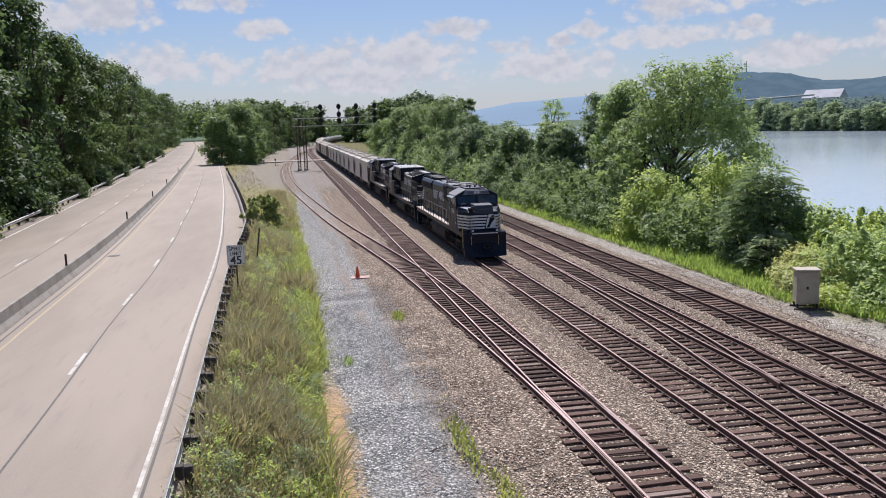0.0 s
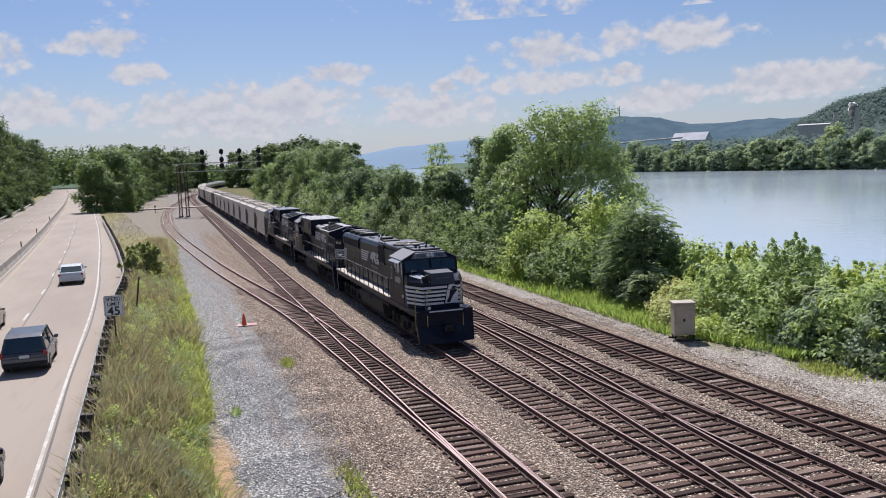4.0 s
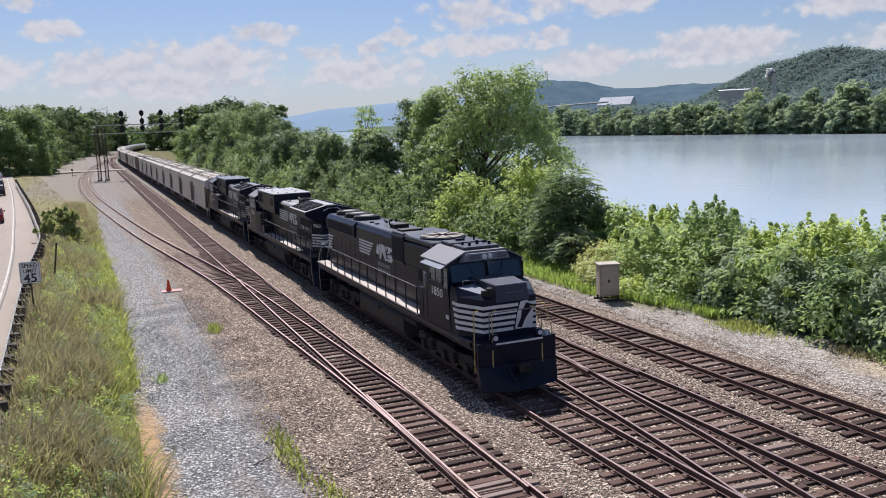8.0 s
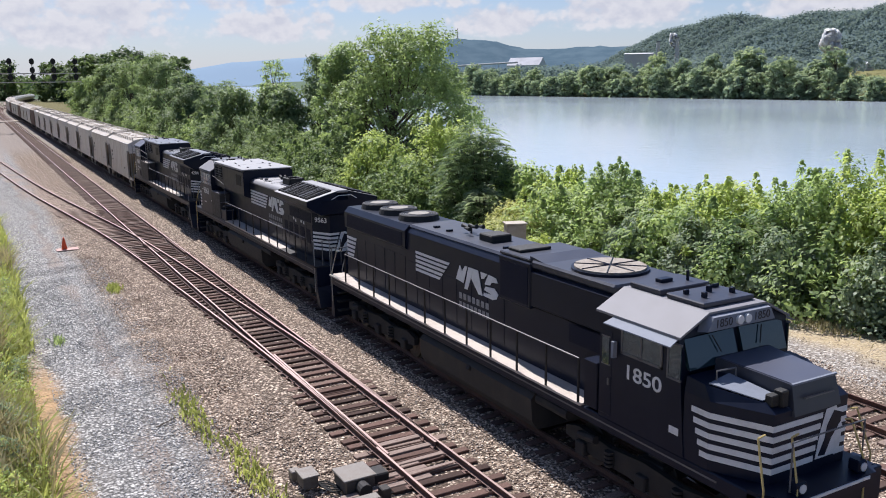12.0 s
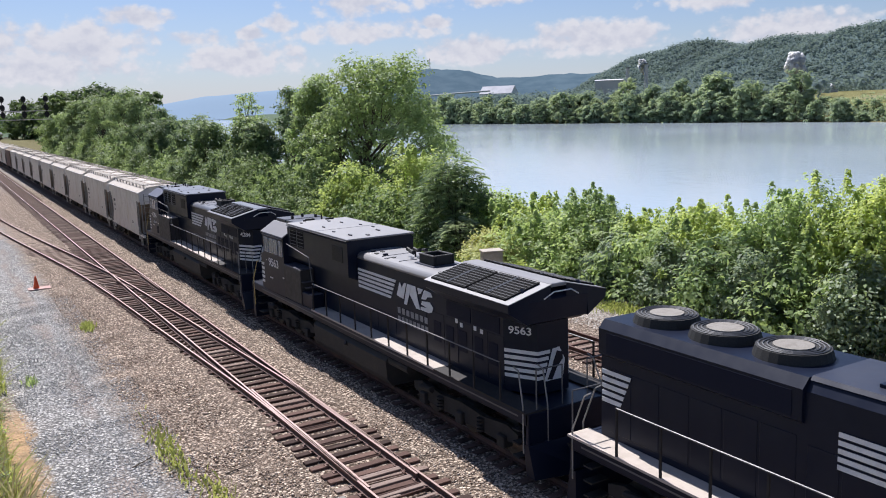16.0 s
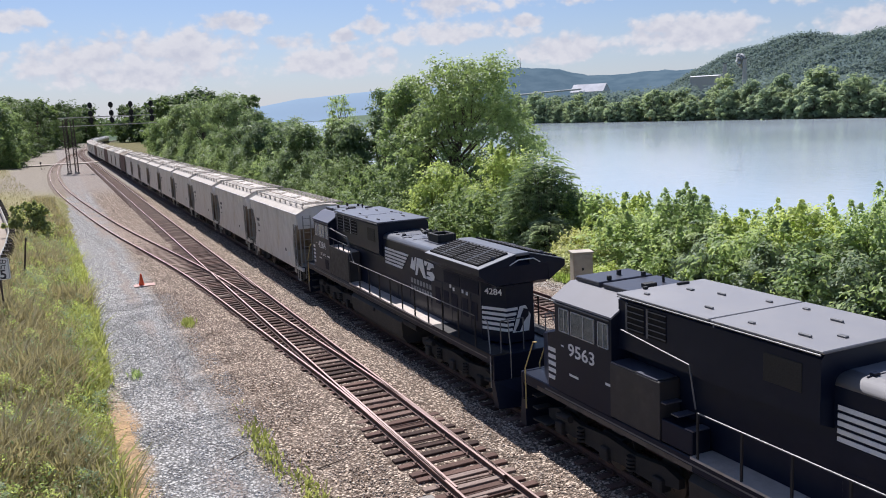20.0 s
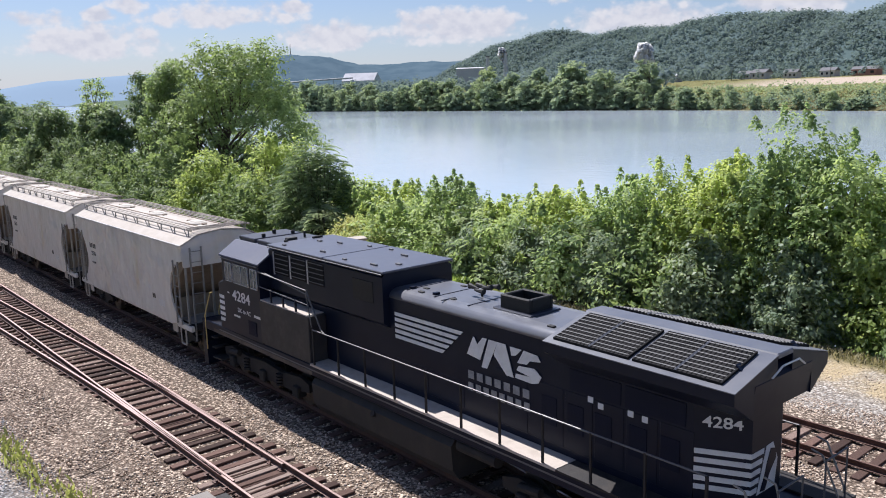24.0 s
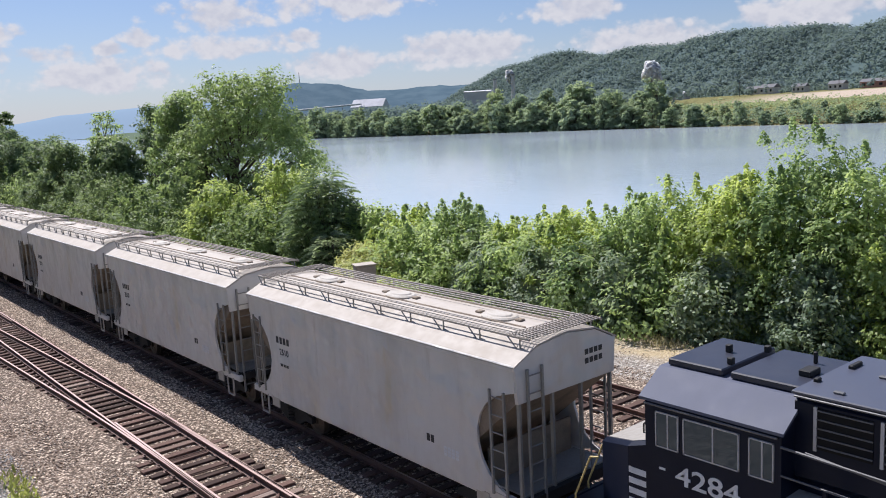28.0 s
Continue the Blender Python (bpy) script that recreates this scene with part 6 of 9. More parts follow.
# ---- buildings on the far shore ----
def house(x, y, w, d, h, rh, wall, roof, label, turn=0.0, name="house", rows=1, cols=3):
    z = float(land(np.array([x]), np.array([y]))[0]) - 0.3
    root = thing(name, label, "building", "", pose(x, y, z, 0, 0, turn))
    part("wall", bx(B(), -d / 2, d / 2, -w / 2, w / 2, 0, h), M[wall], root)
    along = B()
    along_y(along, [(-d / 2 - 0.5, h), (d / 2 + 0.5, h), (0, h + rh)], -w / 2 - 0.5, w / 2 + 0.5)
    part("roof", along, M[roof], root)
    for r_ in range(rows):
        for c_ in range(cols):
            yy = -w / 2 + w * (c_ + 0.5) / cols
            zz = h * (r_ + 0.35) / rows
            part("window", bx(B(), -d / 2 - 0.08, -d / 2 + 0.1, yy - w / cols * 0.2, yy + w / cols * 0.2, zz, zz + h / rows * 0.4), M["pane"], root)
    return root


house(900, 1290, 62, 40, 22, 14, "barnwall", "barnwhite", "large white-roofed storage shed on the far shore", 35, "storage_shed", 1, 1)
house(566, 210, 20, 12, 5.5, 2.0, "redwall", "roofgrey", "red brick building at the foot of the hill", 0, "brick_building", 2, 5)
house(570, 268, 10, 8, 4.0, 2.2, "housewall", "roofgrey", "pale house at the foot of the hill", 0)
house(566, 292, 9, 8, 4.0, 2.2, "housewall", "roofgrey", "pale house at the foot of the hill", 4)
house(572, 318, 11, 9, 4.4, 2.6, "housewall", "roofgrey", "grey-roofed house at the foot of the hill", -5)
house(580, 335, 9, 8, 4.0, 2.2, "housewall", "roofgrey", "pale house at the foot of the hill", 3)
house(568, 243, 16, 9, 4.0, 2.0, "redwall", "roofgrey", "low red building at the foot of the hill", 0)
house(560, 385, 11, 9, 4.6, 2.0, "housewall", "barnwhite", "cream storage building by the field", 0)
house(556, 612, 26, 16, 19, 1.0, "barnwall", "barnwhite", "long pale plant building on the far shore", 40, "plant_building", 0, 0)
for x, y, h, r in ((572, 580, 32, 2.2), (560, 592, 29, 2.0), (598, 435, 24, 1.4)):
    z = float(land(np.array([x]), np.array([y]))[0])
    st_ = thing("smokestack", "pale industrial smokestack on the far shore", "smokestack", "", pose(x, y, z))
    part("chimney_shaft", rod(B(), (0, 0, -1), (0, 0, h), r, 14, r * 0.75), M["barnwall"], st_)
    part("rim", rod(B(), (0, 0, h - 0.6), (0, 0, h + 0.4), r * 0.9, 14), M["roofgrey"], st_)
bm = pipe(B(), [(700, 1225, 31.5), (790, 1265, 36), (880, 1290, 40)], 1.6, 6)
for u in (0.1, 0.4, 0.7):
    rod(bm, (700 + 180 * u, 1225 + 65 * u, 0), (700 + 180 * u, 1225 + 65 * u, 31 + 8 * u), 0.6, 5)
part("conveyor", bm, M["barnwall"], None, "long pale conveyor bridge leading to the shed", "conveyor")


def plume(x, y, z, h, w, seed, label):
    r_ = np.random.default_rng(seed)
    n = 300
    u = r_.random(n) ** 0.8
    wide = w * (0.07 + 0.24 * np.sin(np.pi * np.clip(u * 0.78 + 0.04, 0, 1)) ** 1.2)
    lean = 0.22 * w * u ** 1.3 + 0.05 * w * np.sin(8 * u + seed)
    a_, q_ = r_.uniform(0, 6.283, n), np.sqrt(r_.random(n))
    c = np.stack([x + wide * q_ * np.cos(a_), y + lean + 1.15 * wide * q_ * np.sin(a_), z + h * u], 1)
    o = crowns("steam_plume", c - c.mean(0), wide * r_.uniform(0.3, 0.55, n), M["steam"], label, seed)
    o["kind"], o["category"] = "", "steam"
    o.location = c.mean(0)
    return o


PLUMES = [plume(598, 436, 19, 24, 19, 41, "white steam rising from a stack by the hill"), plume(572, 582, 34, 14, 10, 42, "small white steam puff from the plant")]
# utility poles by the field, mast on the hill
for y in (150, 259, 330):
    pl = thing("utility_pole", "slim timber utility pole by the far field", "utility pole", "far utility poles", pose(552, y, float(land(np.array([552.0]), np.array([float(y)]))[0])))
    part("pole", rod(B(), (0, 0, -0.5), (0, 0, 11), 0.2, 6, 0.14), M["wood"], pl)
    part("crossarm", bx(B(), -0.1, 0.1, -1.4, 1.4, 9.8, 10.05), M["wood"], pl)
mast = thing("radio_mast", "thin radio mast on the far hill", "mast", "", pose(1060, 1813, 108))
part("mast", rod(B(), (0, 0, 0), (0, 0, 26), 1.1, 4, 0.5), M["lattice"], mast)

# ---- lettering ----
def letters(text, size, material, parent, m, name="lettering", depth=0.004, label="", squash=1.0, bold=0.0):
    """Text in the built-in font as a mesh, centred, lying in the plane of m."""
    cu = bpy.data.curves.new(name, "FONT")
    cu.body, cu.size, cu.extrude, cu.align_x, cu.align_y, cu.offset = text, size, depth, "CENTER", "CENTER", bold
    tmp = bpy.data.objects.new(name, cu)
    scene.collection.objects.link(tmp)
    me = bpy.data.meshes.new_from_object(tmp.evaluated_get(bpy.context.evaluated_depsgraph_get()))
    bpy.data.objects.remove(tmp)
    bpy.data.curves.remove(cu)
    me.transform(Matrix.Diagonal((squash, 1, 1, 1)))
    me.materials.append(material)
    ob = new(name, me)
    ob.parent = parent
    ob.matrix_basis = m
    return tagged(ob, label)


def facing_left(x, y, z):
    """A plane that faces -x, its writing running towards -y."""
    return Matrix(((0, 0, -1, x), (-1, 0, 0, y), (0, 1, 0, z), (0, 0, 0, 1)))


def facing_front(x, y, z):
    """A plane that faces -y."""
    return Matrix(((1, 0, 0, x), (0, 0, -1, y), (0, 1, 0, z), (0, 0, 0, 1)))


def bars(parent, x, y, z, w, h, material, rows=1, name="lettering_bar", gap=0.35, slots=6, thin=False):
    """Unreadable or brand lettering as plain bars on the left side; y is the end towards +y."""
    for r_ in range(rows):
        zz = z - r_ * h * (1 + gap)
        for s in range(slots + (1 if r_ and thin else 0)):
            n_ = slots + (1 if r_ and thin else 0)
            y1 = y - w * s / n_
            step = w / n_
            part(name, bx(B(), x - 0.004, x + 0.004, y1 - step * (0.66 if thin else 0.72), y1, zz - h * (0.9 if thin else 1), zz), material, parent)


# ---- running gear ----
def wheelset(r, width=1.6):
    bm = B()
    for s in (-1, 1):
        x = s * GAUGE / 2
        rod(bm, (x - 0.07, 0, 0), (x + 0.07, 0, 0), r, 22)
        rod(bm, (x - s * 0.07, 0, 0), (x - s * 0.1, 0, 0), r + 0.03, 22)
        rod(bm, (x + s * 0.07, 0, 0), (x + s * 0.09, 0, 0), r * 0.78, 16, r * 0.6)
        for a in range(5):
            ca, sa_ = math.cos(a * 1.2566), math.sin(a * 1.2566)
            rod(bm, (x + s * 0.085, ca * r * 0.45, sa_ * r * 0.45), (x + s * 0.1, ca * r * 0.45, sa_ * r * 0.45), r * 0.1, 6)
    rod(bm, (-0.9, 0, 0), (0.9, 0, 0), 0.09, 10)
    return bm


WHEELS = []          # (wheelset, radius, centre in its thing)


def engine_truck(root, yc):
    """Three-axle engine truck: side frames, springs, journal boxes, wheelsets."""
    t_ = part("truck_frame", bx(B(), -1.0, 1.0, yc - 0.4, yc + 0.4, 0.55, 0.95, 0.04), M["underframe"], root)
    for s in (-1, 1):
        bm = B()
        prof_ = [(yc - 2.7, 0.85), (yc - 2.7, 0.62), (yc - 2.3, 0.55), (yc - 1.7, 0.42), (yc - 0.5, 0.42), (yc, 0.36), (yc + 0.5, 0.42), (yc + 1.7, 0.42), (yc + 2.3, 0.55), (yc + 2.7, 0.62), (yc + 2.7, 0.85), (yc + 2.2, 0.98), (yc + 1.1, 0.86), (yc, 0.95), (yc - 1.1, 0.86), (yc - 2.2, 0.98)]
        along_x(bm, prof_, s * 1.0, s * 1.16)
        part("side_frame", bm, M["underframe"], t_)
        for yy in (-2.05, 0, 2.05):
            part("journal_box", bx(B(), s * 1.12 - 0.16, s * 1.12 + 0.16, yc + yy - 0.17, yc + yy + 0.17, 0.34, 0.68, 0.03), M["underframe"], t_)
        for yy in (-1.05, 1.05):
            bm = B()
            for q in range(4):
                rod(bm, (s * 1.2, yc + yy, 0.46 + q * 0.1), (s * 1.2, yc + yy, 0.52 + q * 0.1), 0.12, 10)
            part("spring", bm, M["underframe"], t_)
        part("brake_cylinder", rod(B(), (s * 1.22, yc + 1.5, 0.9), (s * 1.22, yc + 2.1, 0.84), 0.1, 10), M["underframe"], t_)
    for yy in (-2.05, 0, 2.05):
        w = part("wheelset", wheelset(0.51), M["steel"], t_)
        w.location = (0, yc + yy, 0.51)
        WHEELS.append((w, 0.51))
    return t_


def fuel_tank(root, y0, y1):
    bm = B()
    along_y(bm, [(-1.38, 0.55), (-1.2, 0.3), (1.2, 0.3), (1.38, 0.55), (1.42, 1.15), (1.2, 1.4), (-1.2, 1.4), (-1.42, 1.15)], y0, y1)
    tk = part("fuel_tank", bm, M["tank"], root)
    for s in (-1, 1):
        part("filler", rod(B(), (s * 1.36, (y0 + y1) / 2, 1.05), (s * 1.48, (y0 + y1) / 2, 1.12), 0.08, 10), M["underframe"], tk)
        part("air_reservoir", rod(B(), (s * 1.25, y0 - 1.4, 1.22), (s * 1.25, y0 - 0.15, 1.22), 0.16, 12), M["underframe"], tk)


def coupler(root, y, s):
    bm = bx(B(), -0.12, 0.12, y - 0.3, y + 0.3, 0.78, 0.98, 0.03)
    bx(bm, -0.2, 0.2, y + s * 0.2 - 0.1, y + s * 0.2 + 0.12, 0.72, 1.04, 0.05)
    part("coupler", bm, M["underframe"], root)
    for x in (-0.45, 0.35, 0.5):
        part("air_hose", pipe(B(), [(x, y - s * 0.1, 0.85), (x, y + s * 0.12, 0.7), (x * 0.8, y + s * 0.22, 0.5)], 0.025, 5), M["tyre"], root)


def side_rail(root, x, ylist, z0, z1, material, r=0.02):
    """A handrail along the walkway with its stanchions."""
    part("handrail", pipe(B(), [(x, y, z1) for y in (ylist[0], ylist[-1])], r, 6), material, root)
    first = None
    for y in ylist:
        if first is None:
            first = part("stanchion", bx(B(), -0.022, 0.022, -0.022, 0.022, 0, z1 - z0 + 0.01), M["underframe"], root)
            first.location = (x, y, z0)
        else:
            o = first.copy()
            scene.collection.objects.link(o)
            o.location = (x, y, z0)


def panel_row(root, x, ylist, z0, z1, name="hood_door", material=None):
    """Hood doors as proud panels on the left and right sides."""
    for s in (-1, 1):
        for a, b in zip(ylist, ylist[1:]):
            bm = bx(B(), s * x - 0.012, s * x + 0.012, a + 0.03, b - 0.03, z0, z1, 0.006)
            part(name, bm, material or M["black"], root)


def monogram(root, x, y, z, s, material):
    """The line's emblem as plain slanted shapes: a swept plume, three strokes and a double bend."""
    def poly(pts, nm="emblem_shape"):
        bm = B()
        loft(bm, [[(x - 0.005, y - px * s * 1.75, z + pz * s * 1.1) for px, pz in pts], [(x + 0.005, y - px * s * 1.75, z + pz * s * 1.1) for px, pz in pts]])
        part(nm, bm, material, root)
    poly([(-0.3, 0.3), (0.1, 0.22), (0.3, 1.0), (0.18, 1.0), (0.02, 0.72), (-0.06, 0.92), (-0.1, 0.95)])
    poly([(0.14, 0.0), (0.3, 0.0), (0.62, 1.0), (0.36, 1.0)])
    poly([(0.5, 0.55), (0.62, 1.0), (0.84, 1.0), (1.06, 0.0), (0.86, 0.0)])
    poly([(0.96, 0.98), (1.28, 0.98), (1.12, 0.74), (1.0, 0.7)])
    poly([(1.16, 0.52), (1.34, 0.98), (1.7, 0.94), (1.78, 0.76), (1.5, 0.7), (1.42, 0.56)])
    poly([(1.14, 0.28), (1.2, 0.44), (1.62, 0.5), (1.8, 0.3), (1.72, 0.08), (1.55, 0.0), (1.1, 0.02), (1.12, 0.16), (1.5, 0.2)])


def slant_stripes(root, x, y, z, w, h, material, n=5, slant=0.5, name="speed_stripe"):
    """Five stripes on the left side, cut slantwise at the +y... -y end."""
    for i in range(n):
        z1 = z - i * h / n
        z0 = z1 - h / n * 0.62
        cut = slant * (1 - i / n)
        bm = B()
        loft(bm, [[(x + dx, y, z0), (x + dx, y - w - cut + slant / n * 0.6, z0), (x + dx, y - w - cut, z1), (x + dx, y, z1)] for dx in (-0.005, 0.005)])
        part(name, bm, material, root)


def roof_bits(root, spots, z, material=None):
    for nm, x, y, w, l, h in spots:
        part(nm, bx(B(), x - w / 2, x + w / 2, y - l / 2, y + l / 2, z, z + h, 0.012), material or M["black"], root)


def horn(root, x, y, z):
    bm = rod(B(), (x, y, z), (x, y, z + 0.18), 0.03, 6)
    for k in range(5):
        o = (k - 2) * 0.12
        rod(bm, (x + o, y + (0.3 if k % 2 else -0.32), z + 0.2 + 0.03 * (k % 3)), (x + o, y, z + 0.2), 0.07, 8, 0.025)
    part("horn", bm, M["signalblack"], root)


def end_grabs(root, y, s):
    """Yellowed step rails at an end's corners; s is the way outwards."""
    for sx in (-1, 1):
        for x, yy in ((1.5, y - s * 0.05), (0.95, y + s * 0.22)):
            part("grab_rail", pipe(B(), [(sx * x, yy, 0.75), (sx * x, yy, 1.9), (sx * (x - 0.12), yy - s * 0.28, 2.75), (sx * (x - 0.3), yy - s * 0.28, 2.78)], 0.02, 6), M["yellow"] if s < 0 else M["ladder"], root, "yellowed grab rail")
        for k in range(4):
            part("step", bx(B(), sx * 1.2 - 0.25, sx * 1.2 + 0.25, y - s * 0.5 - 0.14, y - s * 0.5 + 0.14, 0.45 + k * 0.35, 0.49 + k * 0.35), M["underframe"], root)


def pilot(root, y, s, plow=True):
    bm = bx(B(), -1.5, 1.5, y - s * 0.05 - 0.06, y - s * 0.05 + 0.06, 0.95, 1.75, 0.02)
    part("pilot_plate", bm, M["black"], root)
    if plow:
        bm = B()
        loft(bm, [[(-1.5, y, 0.95), (0, y + s * 0.05, 0.95), (1.5, y, 0.95), (1.5, y - s * 0.2, 0.95), (-1.5, y - s * 0.2, 0.95)],
                  [(-1.45, y + s * 0.18, 0.12), (0, y + s * 0.5, 0.12), (1.45, y + s * 0.18, 0.12), (1.45, y - s * 0.15, 0.12), (-1.45, y - s * 0.15, 0.12)]])
        part("plow", bm, M["black"], root)


def engine_a():
    """Leading engine: wide cab in front, round roof fans at the rear. Front is -y."""
    e = thing("locomotive", "black diesel locomotive with white nose stripes leading the train", "locomotive", "locomotives of the train")
    part("frame_sill", bx(B(), -1.5, 1.5, -10.2, 10.3, 1.42, 1.74, 0.03), M["black"], e)
    for s in (-1, 1):
        part("walkway", bx(B(), s * 0.93, s * 1.56, -5.0, 10.3, 1.745, 1.8), M["walk"], e, "light grey walkway plate")
        part("sill_stripe", bx(B(), s * 1.5 - 0.006, s * 1.5 + 0.006, -9.0, 9.9, 1.58, 1.62), M["railing"], e)
    # nose
    plan = [(-1.5, -8.1), (-1.5, -8.75), (-1.02, -9.8), (1.02, -9.8), (1.5, -8.75), (1.5, -8.1)]
    bm = B()
    loft(bm, [[(x, y, 1.75) for x, y in plan], [(x, y, 3.12) for x, y in plan], [(-1.45, -8.1, 3.42), (-1.45, -8.55, 3.38), (-1.0, -9.55, 3.26), (1.0, -9.55, 3.26), (1.45, -8.55, 3.38), (1.45, -8.1, 3.42)]])
    nose = part("nose", bm, M["black"], e)
    bm = B()
    loft(bm, [[(-0.55, -9.86, 3.0), (0.75, -9.86, 3.0), (0.85, -8.1, 3.0), (-0.75, -8.1, 3.0)], [(-0.5, -9.72, 3.56), (0.7, -9.72, 3.56), (0.8, -8.1, 3.66), (-0.7, -8.1, 3.66)]])
    part("nose_hood", bm, M["roofdark"], nose)
    for dx, dy_ in ((-1.2, -8.6), (0.2, -8.35)):
        part("grab_iron", pipe(B(), [(dx, dy_, 3.42), (dx, dy_, 3.62), (dx + 0.45, dy_ - 0.05, 3.62), (dx + 0.45, dy_ - 0.05, 3.42)], 0.018, 5), M["railing"], nose)
    part("sand_filler", bx(B(), -0.95, -0.75, -9.68, -9.5, 3.2, 3.42, 0.02), M["signalblack"], nose)
    # stripes round the nose
    for k in range(5):
        z1 = 2.9 - k * 0.205
        z0 = z1 - 0.115
        for (xa, ya), (xb, yb) in (((-1.5, -8.3 - 0.06 * k), plan[1]), (plan[1], plan[2]), (plan[2], (0.32 - 0.05 * k, -9.8)), ((0.72, -9.8), plan[3]), (plan[3], plan[4]), (plan[4], (1.5, -8.3 - 0.06 * k))):
            a, b = Vector((xa, ya, 0)), Vector((xb, yb, 0))
            d = (b - a).normalized()
            nrm = Vector((d.y, -d.x, 0)) * 0.008
            if nrm.dot(Vector(((xa + xb) / 2, (ya + yb) / 2 + 7.5, 0))) < 0:
                nrm = -nrm
            bm = B()
            loft(bm, [[a + nrm + Vector((0, 0, z0)), b + nrm + Vector((0, 0, z0)), b + nrm + Vector((0, 0, z1)), a + nrm + Vector((0, 0, z1))],
                      [a - nrm + Vector((0, 0, z0)), b - nrm + Vector((0, 0, z0)), b - nrm + Vector((0, 0, z1)), a - nrm + Vector((0, 0, z1))]])
            part("nose_stripe", bm, M["white"], nose)
    # emblem on the front: a plain swept shape
    for pts, y_, mat_ in (([(0.18, 1.98), (0.86, 1.98), (0.92, 2.5), (0.7, 2.96), (0.42, 2.94), (0.28, 2.5)], -9.806, M["white"]),
                          ([(0.26, 2.04), (0.44, 2.02), (0.6, 2.34), (0.84, 2.62), (0.86, 2.8), (0.64, 2.88), (0.46, 2.6), (0.42, 2.36)], -9.818, M["black"])):
        bm = B()
        loft(bm, [[(x, y_, z) for x, z in pts], [(x, y_ + 0.02, z) for x, z in pts]])
        part("nose_emblem", bm, mat_, nose)
    # sunlit left facet of the black nose, painted in a pale colour
    bm = B()
    loft(bm, [[(-1.4, -8.6, 3.4 + dz), (-0.76, -8.5, 3.45 + dz), (-0.6, -9.5, 3.3 + dz), (-1.0, -9.5, 3.28 + dz)] for dz in (0.0, 0.02)])
    part("nose_facet", bm, M["visor"], nose, "nose facet beside the hood, painted pale as if sunlit")
    # top of the nose hood painted lighter than its sides for the light on it
    bm = B()
    loft(bm, [[(-0.46, -9.7, 3.562 + dz), (0.66, -9.7, 3.562 + dz), (0.76, -8.16, 3.657 + dz), (-0.66, -8.16, 3.657 + dz)] for dz in (0.0, 0.012)])
    part("nose_top", bm, M["roofmid"], nose, "nose hood top, painted lighter as if lit")
    # thin pale strip added for the lit front edge of the nose
    part("nose_lip", bx(B(), -0.52, 0.72, -9.75, -9.7, 3.55, 3.585), M["visor"], nose)
    part("nose_lamp_box", bx(B(), -0.78, -0.6, -9.75, -9.55, 3.18, 3.5, 0.02), M["signalblack"], nose)
    part("nose_latch", bx(B(), -0.3, 0.5, -9.87, -9.84, 3.3, 3.33), M["railing"], nose)
    # cab: body, sloping roof
    cabp = [(-1.52, 1.75), (1.52, 1.75), (1.52, 4.14), (0.8, 4.5), (-0.8, 4.5), (-1.52, 4.14)]
    bm = B()
    loft(bm, [[(x, -8.15 + max(0, (z - 3.3)) * 0.28, z) for x, z in cabp], [(x, -5.6, z) for x, z in cabp]])
    cab = part("cab", bm, M["black"], e)
    rp = [(-1.56, 4.11), (-0.8, 4.5), (0.8, 4.5), (1.56, 4.11), (1.56, 4.16), (0.8, 4.55), (-0.8, 4.55), (-1.56, 4.16)]
    part("cab_roof", along_y(B(), rp, -7.98, -5.5), M["cabroof"], cab, "sloping cab roof with sky sheen in its colour")
    part("roof_plate", bx(B(), -0.72, 0.72, -7.75, -6.7, 4.56, 4.66, 0.02), M["roofdark"], cab)
    part("roof_plate", bx(B(), -0.72, 0.72, -6.55, -5.6, 4.56, 4.68, 0.02), M["roofdark"], cab)
    roof_bits(cab, [("antenna", -0.35, -7.4, 0.1, 0.1, 0.12), ("antenna", 0.1, -7.1, 0.1, 0.1, 0.14), ("antenna", 0.45, -7.4, 0.1, 0.1, 0.12), ("antenna_dome", -0.1, -6.0, 0.34, 0.2, 0.1), ("antenna", 0.4, -6.2, 0.06, 0.06, 0.25), ("antenna", -0.45, -7.0, 0.12, 0.08, 0.1), ("roof_cleat", 0.5, -6.9, 0.2, 0.05, 0.08)], 4.66)
    # windshields, number boards, headlights
    for sx in (-1, 1):
        bm = B()
        loft(bm, [[(sx * 0.08, -8.17 + 0.28 * 0.12, 3.52), (sx * 1.38, -8.13 + 0.28 * 0.12, 3.5), (sx * 1.38, -8.13 + 0.28 * 0.78, 4.08), (sx * 0.08, -8.17 + 0.28 * 0.82, 4.12)],
                  [(sx * 0.08, -8.0, 3.52), (sx * 1.38, -8.0, 3.5), (sx * 1.38, -7.85, 4.08), (sx * 0.08, -7.85, 4.12)]])
        part("windshield", bm, M["glass"], cab, "dark windshield pane")
        part("wiper", pipe(B(), [(sx * 0.7, -7.98, 4.08), (sx * 0.55, -8.1, 3.75)], 0.012, 4), M["signalblack"], cab)
        win = part("side_window", bx(B(), sx * 1.525 - 0.012, sx * 1.525 + 0.012, -7.45, -6.35, 3.42, 3.98), M["glass"], cab, "dark sliding side window")
        for a, b, c_, d_ in ((-7.5, -6.3, 3.98, 4.03), (-7.5, -6.3, 3.37, 3.42), (-7.5, -7.45, 3.37, 4.03), (-6.35, -6.3, 3.37, 4.03), (-6.93, -6.88, 3.37, 4.03)):
            part("window_frame", bx(B(), sx * 1.53 - 0.02, sx * 1.53 + 0.02, a, b, c_, d_), M["railing"], win)
        w2 = part("side_window", bx(B(), sx * 1.525 - 0.012, sx * 1.525 + 0.012, -8.0, -7.68, 3.3, 3.98), M["glass"], cab, "dark quarter window")
